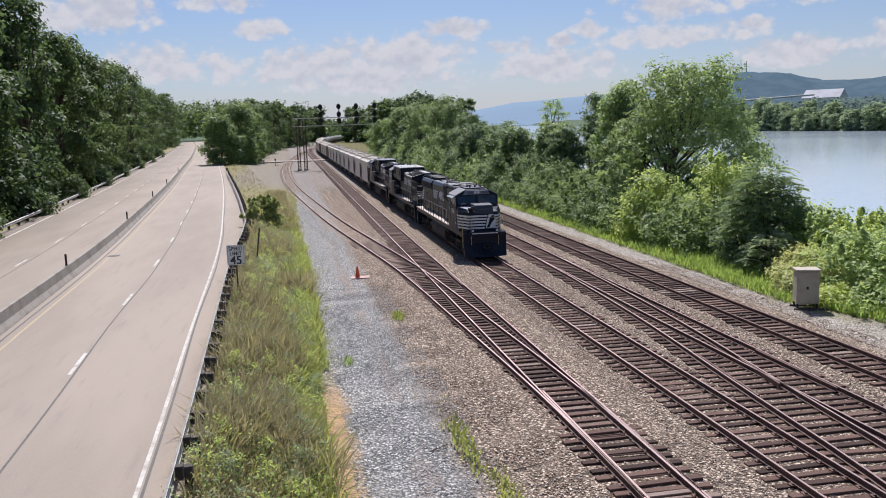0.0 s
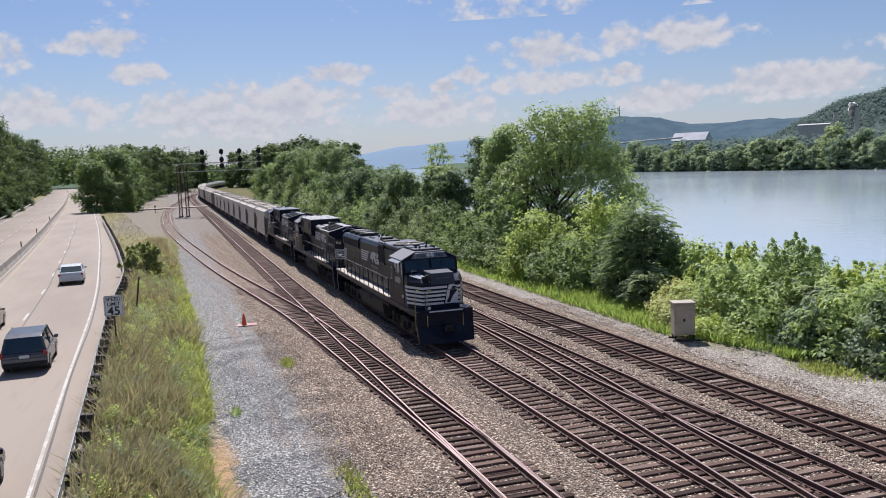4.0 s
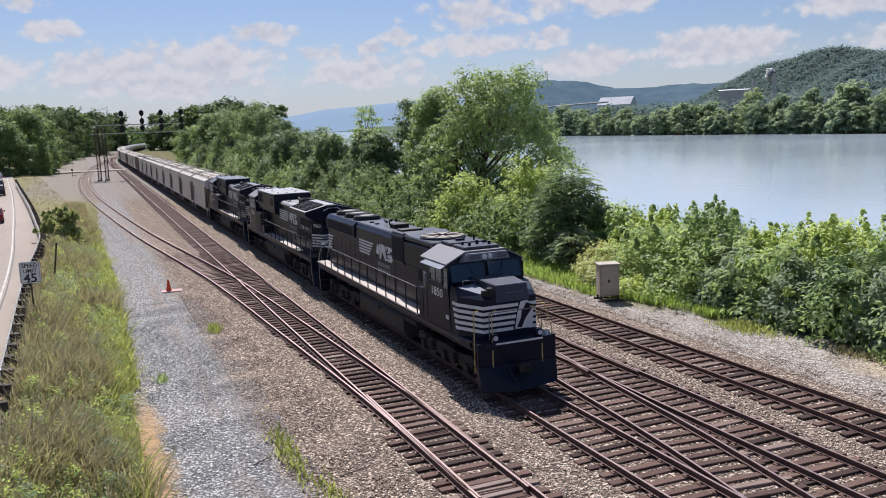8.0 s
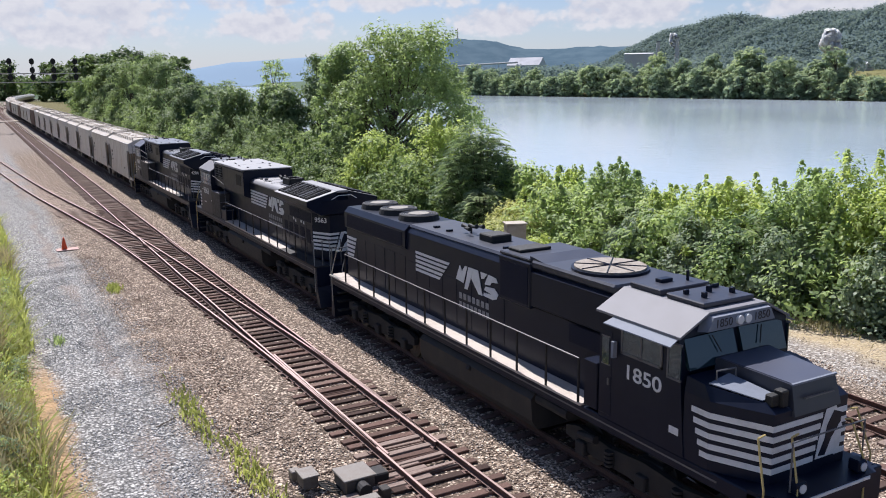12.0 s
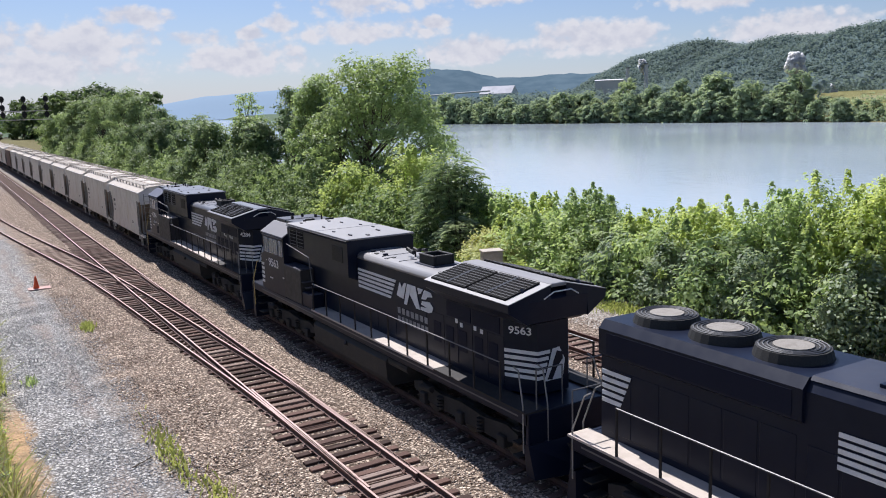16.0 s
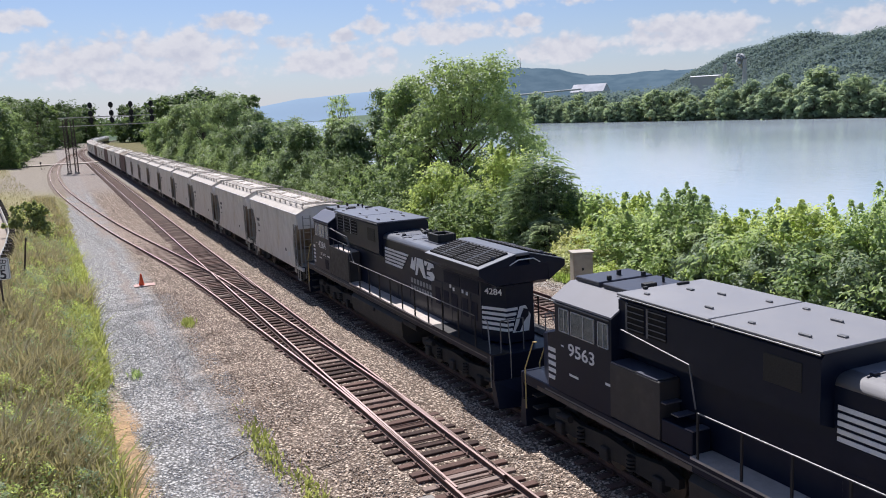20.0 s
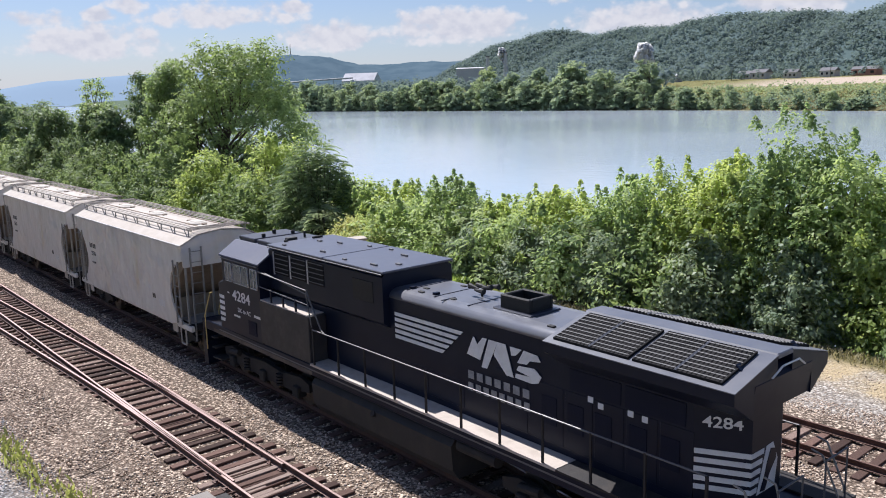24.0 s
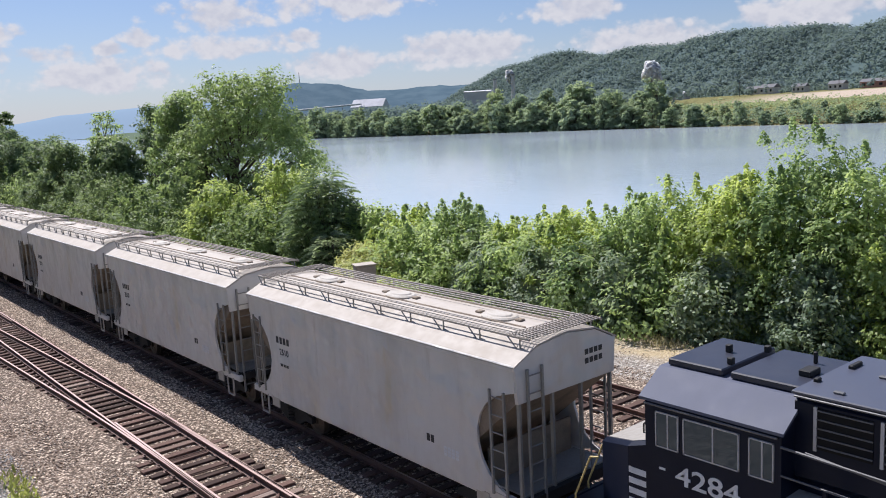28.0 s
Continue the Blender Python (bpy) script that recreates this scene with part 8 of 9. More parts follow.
    # cab and nose
    cabp = [(-1.52, 1.75), (1.52, 1.75), (1.52, 4.2), (0.95, 4.55), (-0.95, 4.55), (-1.52, 4.2)]
    cab = part("cab", along_y(B(), cabp, 5.95, 8.4), M["black"], e)
    rp = [(-1.56, 4.17), (-0.95, 4.55), (0.95, 4.55), (1.56, 4.17), (1.56, 4.22), (0.95, 4.61), (-0.95, 4.61), (-1.56, 4.22)]
    part("cab_roof", along_y(B(), rp, 5.9, 8.5), M["cabnavy" if louvres else "cabroof"], cab, "sloping cab roof with sky sheen in its colour")
    part("roof_plate", bx(B(), -0.85, 0.85, 7.35, 8.4, 4.62, 4.74, 0.02), M["roofdark"], cab)
    part("roof_plate", bx(B(), -0.85, 0.85, 6.0, 7.2, 4.62, 4.74, 0.02), M["roofdark"], cab)
    roof_bits(cab, [("antenna", -0.5, 7.4, 0.1, 0.1, 0.12), ("antenna", 0.1, 7.8, 0.1, 0.1, 0.14), ("antenna", 0.5, 7.3, 0.1, 0.1, 0.12), ("antenna_dome", -0.2, 6.2, 0.34, 0.2, 0.1), ("antenna", 0.4, 6.4, 0.06, 0.06, 0.2), ("antenna", -0.55, 5.9, 0.12, 0.08, 0.1), ("roof_cleat", 0.5, 5.8, 0.35, 0.08, 0.1)], 4.74, M["signalblack"])
    plan2 = [(-1.5, 8.2), (-1.5, 8.8), (-1.05, 9.75), (1.05, 9.75), (1.5, 8.8), (1.5, 8.2)]
    bm = B()
    loft(bm, [[(x, y, 1.75) for x, y in plan2], [(x, y, 3.4 - 0.32 * (y - 8.2)) for x, y in plan2], [(-1.42, 8.2, 3.46), (-1.42, 8.76, 3.28), (-1.0, 9.68, 2.99), (1.0, 9.68, 2.99), (1.42, 8.76, 3.28), (1.42, 8.2, 3.46)]])
    nose = part("nose", bm, M["black"], e)
    bm = B()
    loft(bm, [[(x, y, 3.462 - 0.318 * (y - 8.2) + dz) for x, y in ((-1.4, 8.42), (-1.4, 8.75), (-0.98, 9.64), (0.98, 9.64), (1.4, 8.75), (1.4, 8.42))] for dz in (-0.01, 0.008)])
    part("nose_deck", bm, M["nosetop"], nose, "tan top of the nose")
    for dx in (-0.9, 0.1):
        part("grab_iron", pipe(B(), [(dx, 8.9, 3.25), (dx, 8.9, 3.42), (dx + 0.45, 9.0, 3.4), (dx + 0.45, 9.0, 3.22)], 0.018, 5), M["signalblack"], nose)
    for k in range(5):
        z1 = 2.85 - k * 0.19
        bm = B()
        loft(bm, [[(-1.5 + dx, 8.78, z1 - 0.11), (-1.5 + dx, 8.1 + 0.1 * k, z1 - 0.11), (-1.5 + dx, 8.06 + 0.1 * k, z1), (-1.5 + dx, 8.78, z1)] for dx in (-0.008, 0.008)])
        part("nose_stripe", bm, M["white"], nose)
    for sx in (-1, 1):
        for a, b in ((6.65, 7.62), (7.75, 8.16), (6.08, 6.45)):
            win = part("side_window", bx(B(), sx * 1.525 - 0.012, sx * 1.525 + 0.012, a, b, 3.42, 4.0), M["glass"], cab, "dark cab side window")
            for c0, c1, d0, d1 in ((a - 0.02, b + 0.02, 4.0, 4.02), (a - 0.02, b + 0.02, 3.4, 3.42), (a - 0.02, a, 3.4, 4.02), (b, b + 0.02, 3.4, 4.02), (b * 0.45 + a * 0.55 - 0.012, b * 0.45 + a * 0.55 + 0.012, 3.42, 4.0)):
                part("window_frame", bx(B(), sx * 1.53 - 0.018, sx * 1.53 + 0.018, c0, c1, d0, d1), M["trimsilver"], win)
        part("drip_rail", pipe(B(), [(sx * 1.55, 6.0, 4.12), (sx * 1.55, 8.4, 4.12)], 0.02, 5), M["railing"], cab)
        part("windshield", bx(B(), sx * 0.1, sx * 1.35, 8.395, 8.415, 3.6, 4.15), M["glass"], cab)
        part("cab_steps", bx(B(), sx * 1.1, sx * 1.5, 9.0, 9.4, 0.5, 0.55), M["underframe"], e)
    letters(number, 0.46, M["white"], cab, facing_left(-1.527, 7.2, 2.98), "road_number", bold=0.006, squash=1.3)
    if louvres:
        letters("DC to AC", 0.2, M["white"], cab, facing_left(-1.527, 7.05, 2.55), "lettering")
        bars(cab, -1.525, 6.4, 2.58, 0.75, 0.08, M["white"], 1, slots=6)
    part("number_plate_bar", bx(B(), -1.53, -1.518, 8.0, 8.12, 3.0, 3.04), M["white"], cab)
    part("builder_plate", bx(B(), -1.53, -1.518, 7.35, 7.75, 2.3, 2.36), M["white"], cab)
    part("builder_plate", bx(B(), -1.53, -1.518, 6.0, 6.2, 2.5, 2.56), M["white"], cab)
    # stripes, emblem, name bars on the hood
    n = 5
    slant_stripes(hood, -0.975, 0.1 if not louvres else -0.05, 3.78, 2.35 if bold_bars else 1.75, 0.72, M["white"], n, 0.45 if bold_bars else 0.8)
    monogram(hood, -0.975, -3.05, 3.1, 0.62, M["white"])
    bars(hood, -0.975, -2.75, 2.93, 2.0, 0.21, M["whiteworn"], 2, slots=7, thin=True)
    for s in (-1, 1):
        side_rail(e, s * 1.53, [-9.2 + 1.22 * k for k in range(11)], 1.8, 2.8, M["railing"])
        part("front_rail", pipe(B(), [(s * 0.4, -10.25, 1.8), (s * 0.4, -10.25, 2.8), (s * 1.2, -10.25, 2.8), (s * 1.2, -10.25, 1.8)], 0.018, 6), M["railing"], e)
    pilot(e, -10.3, -1)
    pilot(e, 10.3, 1)
    coupler(e, -10.6, -1)
    coupler(e, 10.6, 1)
    for y, s in ((-10.2, -1), (10.15, 1)):
        for sx in (-1, 1):
            for x, yy in ((1.5, y - s * 0.1), (0.9, y + s * 0.1)):
                part("grab_rail", pipe(B(), [(sx * x, yy, 0.7), (sx * x, yy, 1.9), (sx * (x - 0.1), yy - s * 0.3, 2.7), (sx * (x - 0.1), yy - s * 0.5, 2.75)], 0.02, 6), M["ladder"] if s < 0 else M["yellow"], e, "worn grab rail")
            for k in range(4):
                part("step", bx(B(), sx * 1.2 - 0.25, sx * 1.2 + 0.25, y - s * 0.5 - 0.14, y - s * 0.5 + 0.14, 0.45 + k * 0.35, 0.49 + k * 0.35), M["underframe"], e)
    fuel_tank(e, -2.6, 3.4)
    engine_truck(e, -6.7)
    engine_truck(e, 6.7)
    return e


# ---- freight cars ----
def car_truck(root, yc, spin=True):
    t_ = part("truck_bolster", bx(B(), -1.0, 1.0, yc - 0.2, yc + 0.2, 0.5, 0.8, 0.03), M["underframe"], root)
    for s in (-1, 1):
        bm = B()
        along_x(bm, [(yc - 1.1, 0.62), (yc - 1.1, 0.45), (yc - 0.7, 0.45), (yc - 0.35, 0.25), (yc + 0.35, 0.25), (yc + 0.7, 0.45), (yc + 1.1, 0.45), (yc + 1.1, 0.62), (yc + 0.4, 0.85), (yc - 0.4, 0.85)], s * 0.98, s * 1.12)
        part("side_frame", bm, M["underframe"], t_)
        bm = B()
        for q in range(4):
            rod(bm, (s * 1.14, yc, 0.34 + q * 0.1), (s * 1.14, yc, 0.4 + q * 0.1), 0.13, 8)
        part("spring", bm, M["underframe"], t_)
    for yy in (-0.88, 0.88):
        w = part("wheelset", wheelset(0.42), M["steel"], t_)
        w.location = (0, yc + yy, 0.42)
        if spin:
            WHEELS.append((w, 0.42))


def ladder_rungs(root, x, y, z0, z1, n, w=0.42, flip=True):
    """A ladder on a side or an end: two stiles and separate rungs."""
    ax = (lambda d: (x, y + d)) if flip else (lambda d: (x + d, y))
    for d in (0, w):
        a = ax(d)
        part("ladder_stile", bx(B(), a[0] - 0.025, a[0] + 0.025, a[1] - 0.025, a[1] + 0.025, z0, z1), M["ladder"], root)
    for k in range(n):
        z = z0 + (k + 0.6) * (z1 - z0) / n
        a, b = ax(0), ax(w)
        part("ladder_rung", rod(B(), (*a, z), (*b, z), 0.016, 5), M["ladder"], root)


def hopper(near, paint, roof, label):
    """Two-bay covered hopper: flat sides cut by a round recess at each end, slope sheets behind."""
    h = thing("covered_hopper", label, "freight car", "covered hoppers of the train")
    N = 10
    side = [(-5.75, 4.06), (-5.75, 3.55)]
    side += [(-5.75 + 1.2 * math.sin(a), 2.36 + 1.14 * math.cos(a)) for a in np.linspace(0.2, math.pi * 0.93, N)]
    side += [(-5.0, 1.25), (-4.6, 1.1), (-0.4, 1.1), (0.4, 1.1), (4.6, 1.1), (5.0, 1.25)]
    side += [(5.75 - 1.2 * math.sin(a), 2.36 + 1.14 * math.cos(a)) for a in np.linspace(math.pi * 0.93, 0.2, N)]
    side += [(5.75, 3.55), (5.75, 4.06)]
    for s in (-1, 1):
        bm = B()
        loft(bm, [[(s * 1.5, y, z) for y, z in side], [(s * 1.56, y, z) for y, z in side]])
        sd = part("side_sheet", bm, paint, h)
        if near:
            for y in np.arange(-4.0, 4.1, 1.0):
                part("side_rib", bx(B(), s * 1.556, s * 1.562, y - 0.025, y + 0.025, 1.3, 4.0), paint, sd)
            part("top_chord", bx(B(), s * 1.5, s * 1.6, -5.78, 5.78, 4.0, 4.12, 0.02), paint, sd)
        part("side_sill", bx(B(), s * 1.36, s * 1.5, -6.0, 6.0, 1.0, 1.2, 0.02), paint, h)
    # slope sheets, end sheets
    bm = B()
    along_x(bm, [(-5.72, 4.0), (-5.72, 3.3), (-3.3, 1.2), (3.3, 1.2), (5.72, 3.3), (5.72, 4.0)], -1.49, 1.49)
    part("hopper_body", bm, M["slope"], h, "brown-stained slope sheet")
    for s in (-1, 1):
        bm = B()
        along_y(bm, [(-1.5, 3.3), (1.5, 3.3), (1.56, 4.06), (0.9, 4.38), (0, 4.48), (-0.9, 4.38), (-1.56, 4.06)], s * 5.7, s * 5.78)
        part("end_sheet", bm, paint, h)
        if near:
            for k_ in range(2):
                for q_ in range(4):
                    part("lettering_bar", bx(B(), 0.55 + q_ * 0.15, 0.66 + q_ * 0.15, s * 5.784 - 0.004, s * 5.784 + 0.004, 3.88 - k_ * 0.2, 4.0 - k_ * 0.2), M["darktext"], h)
        part("end_sill", bx(B(), -1.45, 1.45, s * 5.75 - 0.1, s * 5.75 + 0.1, 1.0, 1.22), M["underframe"], h)
        part("end_platform", bx(B(), -1.3, 1.3, s * 5.2 - 0.5, s * 5.2 + 0.5, 1.22, 1.26), M["ladder"], h)
        for x in (-1.42, -0.45, 0.45, 1.42):
            part("end_post", bx(B(), x - 0.03, x + 0.03, s * 5.72 - 0.04, s * 5.72 + 0.04, 1.22, 3.4), M["ladder"], h)
        for q in (-1, 1):
            bm = B()
            loft(bm, [[(-0.62 + q * 0.0, q * 2.35 - 1.3, 1.2), (0.62, q * 2.35 - 1.3, 1.2), (0.62, q * 2.35 + 1.3, 1.2), (-0.62, q * 2.35 + 1.3, 1.2)], [(-0.4, q * 2.35 - 0.5, 0.4), (0.4, q * 2.35 - 0.5, 0.4), (0.4, q * 2.35 + 0.5, 0.4), (-0.4, q * 2.35 + 0.5, 0.4)]])
            if s > 0:
                part("outlet_gate", bm, M["slope"], h)
            else:
                bm.free()
        coupler(h, s * 6.2, s)
    # roof
    rp = [(-1.6, 4.07), (-0.9, 4.4), (0, 4.5), (0.9, 4.4), (1.6, 4.07), (1.6, 4.1), (0.9, 4.435), (0, 4.535), (-0.9, 4.435), (-1.6, 4.1)]
    rf_ = part("roof_sheet", along_y(B(), rp, -5.8, 5.8), roof, h, "dusty tan roof")
    for y in (-3.75, 0.0, 3.55):
        def oval(rx, ry, z):
            return [(rx * math.cos(a * math.pi / 9), y + ry * math.sin(a * math.pi / 9), z) for a in range(18)]
        ht = part("hatch", loft(B(), [oval(0.34, 0.52, 4.46), oval(0.34, 0.52, 4.55), oval(0.3, 0.47, 4.58)]), M["hatchpaint"], rf_, "pale oval roof hatch")
        if near:
            part("hatch_lid", loft(B(), [oval(0.24, 0.38, 4.575), oval(0.2, 0.33, 4.61)]), M["hatchpaint"], ht)
            for q in (-0.66, 0.66):
                part("hatch_clamp", bx(B(), -0.08, 0.08, y + q - 0.1, y + q + 0.1, 4.5, 4.58, 0.02), M["slope"], ht)
    for s in (-1, 1):
        for q in range(3 if near else 1):
            part("running_board", bx(B(), s * (1.0 - 0.16 * q) - 0.016, s * (1.0 - 0.16 * q) + 0.016, -5.3, 5.3, 4.55, 4.57), roof, rf_, "dusty slat of the roof walkway")
        part("board_edge", bx(B(), s * 1.11 - 0.016, s * 1.11 + 0.016, -5.8, 5.8, 4.545, 4.585), roof, rf_)
        part("hatch_bar", rod(B(), (s * 0.42, -5.0, 4.56), (s * 0.42, 5.0, 4.56), 0.02, 4), M["slope"], rf_)
        if near:
            for y in np.arange(-5.5, 5.6, 1.22):
                part("board_bracket", pipe(B(), [(s * 1.1, y, 4.28), (s * 1.1, y, 4.56)], 0.024, 4), M["ladder"], rf_)
                part("board_brace", rod(B(), (s * 1.12, y + 0.06, 4.3), (s * 1.1, y + 0.38, 4.56), 0.02, 4), M["ladder"], rf_)
    for s in (-1, 1):
        if near:
            bm = B()
            for q in range(23):
                bx(bm, -1.1 + q * 0.1 - 0.012, -1.1 + q * 0.1 + 0.012, s * 5.5 - 0.3, s * 5.5 + 0.3, 4.575, 4.598)
            for q in range(7):
                bx(bm, -1.1, 1.1, s * 5.5 - 0.3 + q * 0.1 - 0.01, s * 5.5 - 0.3 + q * 0.1 + 0.01, 4.599, 4.612)
            part("end_grating", bm, M["grating"], rf_, "open grating platform across the roof end")
        else:
            part("cross_board", bx(B(), -1.1, 1.1, s * 5.55 - 0.24, s * 5.55 + 0.24, 4.545, 4.56), M["grating"], rf_, "grating platform across the roof end")
    if near:
        for s in (-1, 1):
            for sx in (-1, 1):
                ladder_rungs(h, sx * 1.58, s * 5.25 - 0.2, 1.2, 3.5, 6)
            ladder_rungs(h, -1.25, s * 5.83, 0.6, 4.0, 9, 0.42, False)
            for sx in (-1, 1):
                part("foot_step", pipe(B(), [(sx * 1.5, s * 5.3 - 0.22, 1.05), (sx * 1.5, s * 5.3 - 0.2, 0.45), (sx * 1.5, s * 5.3 + 0.2, 0.45), (sx * 1.5, s * 5.3 + 0.22, 1.05)], 0.03, 5), M["hatchpaint"], h)
                part("sill_gusset", bx(B(), sx * 1.5 - 0.015, sx * 1.5 + 0.015, s * 4.6 - 0.2, s * 4.6 + 0.2, 0.78, 1.1), M["hatchpaint"], h)
            part("brake_rod", pipe(B(), [(0.6, s * 5.85, 1.2), (0.6, s * 5.85, 3.1)], 0.02, 5), M["ladder"], h)
        bars(h, -1.562, 4.15, 3.05, 0.8, 0.22, M["darktext"], 1, slots=4, thin=True)
        letters("2510", 0.26, M["darktext"], h, facing_left(-1.562, 3.75, 2.6), "car_number", bold=0.004)
        bars(h, -1.562, -2.8, 1.95, 0.3, 0.18, M["darktext"], 1, slots=2)
        bars(h, -1.562, 4.0, 2.25, 0.5, 0.08, M["darktext"], 1, slots=3)
        bars(h, -1.562, -3.4, 1.8, 0.55, 0.06, M["white"], 3, slots=4)
        for s in (-1, 1):
            part("slope_brace", bx(B(), -1.3, 1.3, s * 4.6 - 0.03, s * 4.6 + 0.03, 1.2, 2.0), M["slope"], h)
    car_truck(h, -4.35, near)
    car_truck(h, 4.35, near)
    return h


def tank_car():
    t_ = thing("tank_car", "weathered pale tank car at the tail of the train", "freight car", "tank cars of the train")
    part("tank_shell", rod(B(), (0, -5.4, 2.7), (0, 5.4, 2.7), 1.45, 22), M["tankcar"], t_)
    for s in (-1, 1):
        part("tank_head", rod(B(), (0, s * 5.4, 2.7), (0, s * 5.85, 2.7), 1.45 if s > 0 else 1.45, 22, 0.8), M["tankcar"], t_)
    part("dome", rod(B(), (0, 0, 4.0), (0, 0, 4.4), 0.55, 14), M["tankcar"], t_)
    part("underframe", bx(B(), -1.2, 1.2, -6.0, 6.0, 0.95, 1.25, 0.02), M["underframe"], t_)
    part("dome_platform", bx(B(), -1.2, 1.2, -0.9, 0.9, 4.02, 4.06), M["ladder"], t_)
    car_truck(t_, -4.35, False)
    car_truck(t_, 4.35, False)
    return t_


# ---- the train ----
TRAIN = []           # (thing, place of its middle along the track at the start)
TRAIN.append((engine_a(), 64.7))
TRAIN.append((engine_b("9563", "black diesel locomotive running long hood forward, second in the train", False, True), 86.85))
TRAIN.append((engine_b("4284", "black rebuilt diesel locomotive with louvred body, third in the train", True, False), 109.1))
PITCH = 13.0
near_car = hopper(True, M["hopper"], M["hopperroof"], "chalky grey covered hopper car with dusty tan roof")
TRAIN.append((near_car, 126.4))
for k in range(1, 9):
    TRAIN.append((copy_thing(near_car, Matrix.Identity(4)), 126.4 + PITCH * k))
    for o in TRAIN[-1][0].children_recursive:
        if o.name.startswith("wheelset") and k < 6:
            WHEELS.append((o, 0.42))
far_car = hopper(False, M["hopper"], M["hopperroof"], "chalky grey covered hopper car with dusty tan roof")
brown_car = hopper(False, M["brownhopper"], M["slope"], "oxide-brown covered hopper car")
TRAIN.append((brown_car, 126.4 + PITCH * 9))
TRAIN.append((far_car, 126.4 + PITCH * 10))
for k in range(11, 26):
    TRAIN.append((copy_thing(brown_car if k in (10, 13, 17) else far_car, Matrix.Identity(4)), 126.4 + PITCH * k))
tc0 = tank_car()
TRAIN.append((tc0, 126.4 + PITCH * 26))
for k in range(27, 40):
    TRAIN.append((copy_thing(tc0, Matrix.Identity(4)), 126.4 + PITCH * k))


def run(t):
    """Metres that the train has gone at t seconds."""
    return float(np.interp(t, [0, 4, 8, 12, 16, 20, 24, 28], [-0.60, 14.72, 29.95, 45.59, 61.13, 77.21, 93.17, 109.26]))


def on_track(s):
    """The pose of a car whose middle is s along the track."""
    x = TRACK_X + float(curve_x(s))
    slope = max(0.0, (s - 300) / 1900.0)
    return pose(x, s, 0, 0, 0, -math.degrees(math.atan(slope)))

# ---- lineside things ----
# signal cantilever over the tracks
sg = thing("signal_bridge", "rusty lattice cantilever signal bridge over the tracks", "signal bridge", "", pose(0, 197.5, -0.3))
for x in (2.7, 4.2):
    leg = B()
    for dx in (-0.3, 0.3):
        for dy_ in (-0.5, 0.5):
            bx(leg, x + dx - 0.09, x + dx + 0.09, dy_ - 0.09, dy_ + 0.09, 0, 11.4)
    m_ = part("mast", leg, M["lattice"], sg)
    for k in range(14):
        z = 0.3 + k * 0.78
        part("lacing", pipe(B(), [(x - 0.3, -0.5, z), (x + 0.3, -0.5, z + 0.39), (x - 0.3, -0.5, z + 0.78)], 0.055, 4), M["lattice"], m_)
    part("footing", bx(B(), x - 0.5, x + 0.5, -0.8, 0.8, -0.1, 0.3, 0.03), M["concrete"], m_)
for z in (10.1, 11.9):
    for dy_ in (-0.5, 0.5):
        part("chord", bx(B(), 1.6, 21.6, dy_ - 0.08, dy_ + 0.08, z - 0.09, z + 0.09), M["galv"], sg)
for k in range(13):
    x0 = 2.7 + k * 1.45
    part("truss_web", pipe(B(), [(x0, -0.5, 10.1), (x0 + 0.72, -0.5, 11.9), (x0 + 1.45, -0.5, 10.1)], 0.025, 4), M["lattice"], sg)
for az in (8.1, 12.3, 16.35, 20.6):
    hd = part("signal_mast", rod(B(), (az, -0.7, 10.3), (az, -0.7, 15.0), 0.07, 8), M["signalblack"], sg)
    for zc in (14.35, 12.6, 11.1):
        bm = B()
        ring = [(0.5 * math.cos(a * math.pi / 8), 0.66 * math.sin(a * math.pi / 8)) for a in range(16)]
        loft(bm, [[(az + cx, -0.82, zc + cz) for cx, cz in ring], [(az + cx, -0.76, zc + cz) for cx, cz in ring]])
        bd = part("signal_head", bm, M["signalblack"], hd, "oval black signal target")
        for dx, dz in ((0, 0.32), (-0.26, -0.16), (0.26, -0.16)):
            part("signal_hood", rod(B(), (az + dx, -1.15, zc + dz), (az + dx, -0.8, zc + dz), 0.14, 10), M["signalblack"], bd)
    part("signal_ladder", bx(B(), az + 0.25, az + 0.29, -0.65, -0.6, 10.2, 14.4), M["lattice"], hd)

# relay cabinet beside the outer track
cb = thing("relay_cabinet", "weathered metal relay cabinet on legs beside the outer track", "cabinet", "", pose(24.6, 36.2, -0.34, 0, 0, -20))
body = part("body", bx(B(), -0.52, 0.52, -0.4, 0.4, 0.28, 1.9, 0.02), M["cabinet"], cb)
part("lid", bx(B(), -0.58, 0.58, -0.46, 0.46, 1.9, 1.97, 0.015), M["cabinet"], cb)
dr = part("door", bx(B(), -0.47, 0.47, -0.425, -0.4, 0.36, 1.83, 0.01), M["cabinet"], cb)
part("latch", bx(B(), -0.08, 0.02, -0.46, -0.42, 1.0, 1.14, 0.01), M["signalblack"], dr)
for sx in (-0.45, 0.45):
    for sy in (-0.33, 0.33):
        part("leg", bx(B(), sx - 0.04, sx + 0.04, sy - 0.04, sy + 0.04, -0.1, 0.3), M["underframe"], cb)
part("skid", bx(B(), -0.65, 0.95, -0.62, -0.48, -0.02, 0.1, 0.02), M["wood"], cb)
part("skid", bx(B(), -0.65, 0.65, 0.3, 0.42, -0.02, 0.1, 0.02), M["wood"], cb)

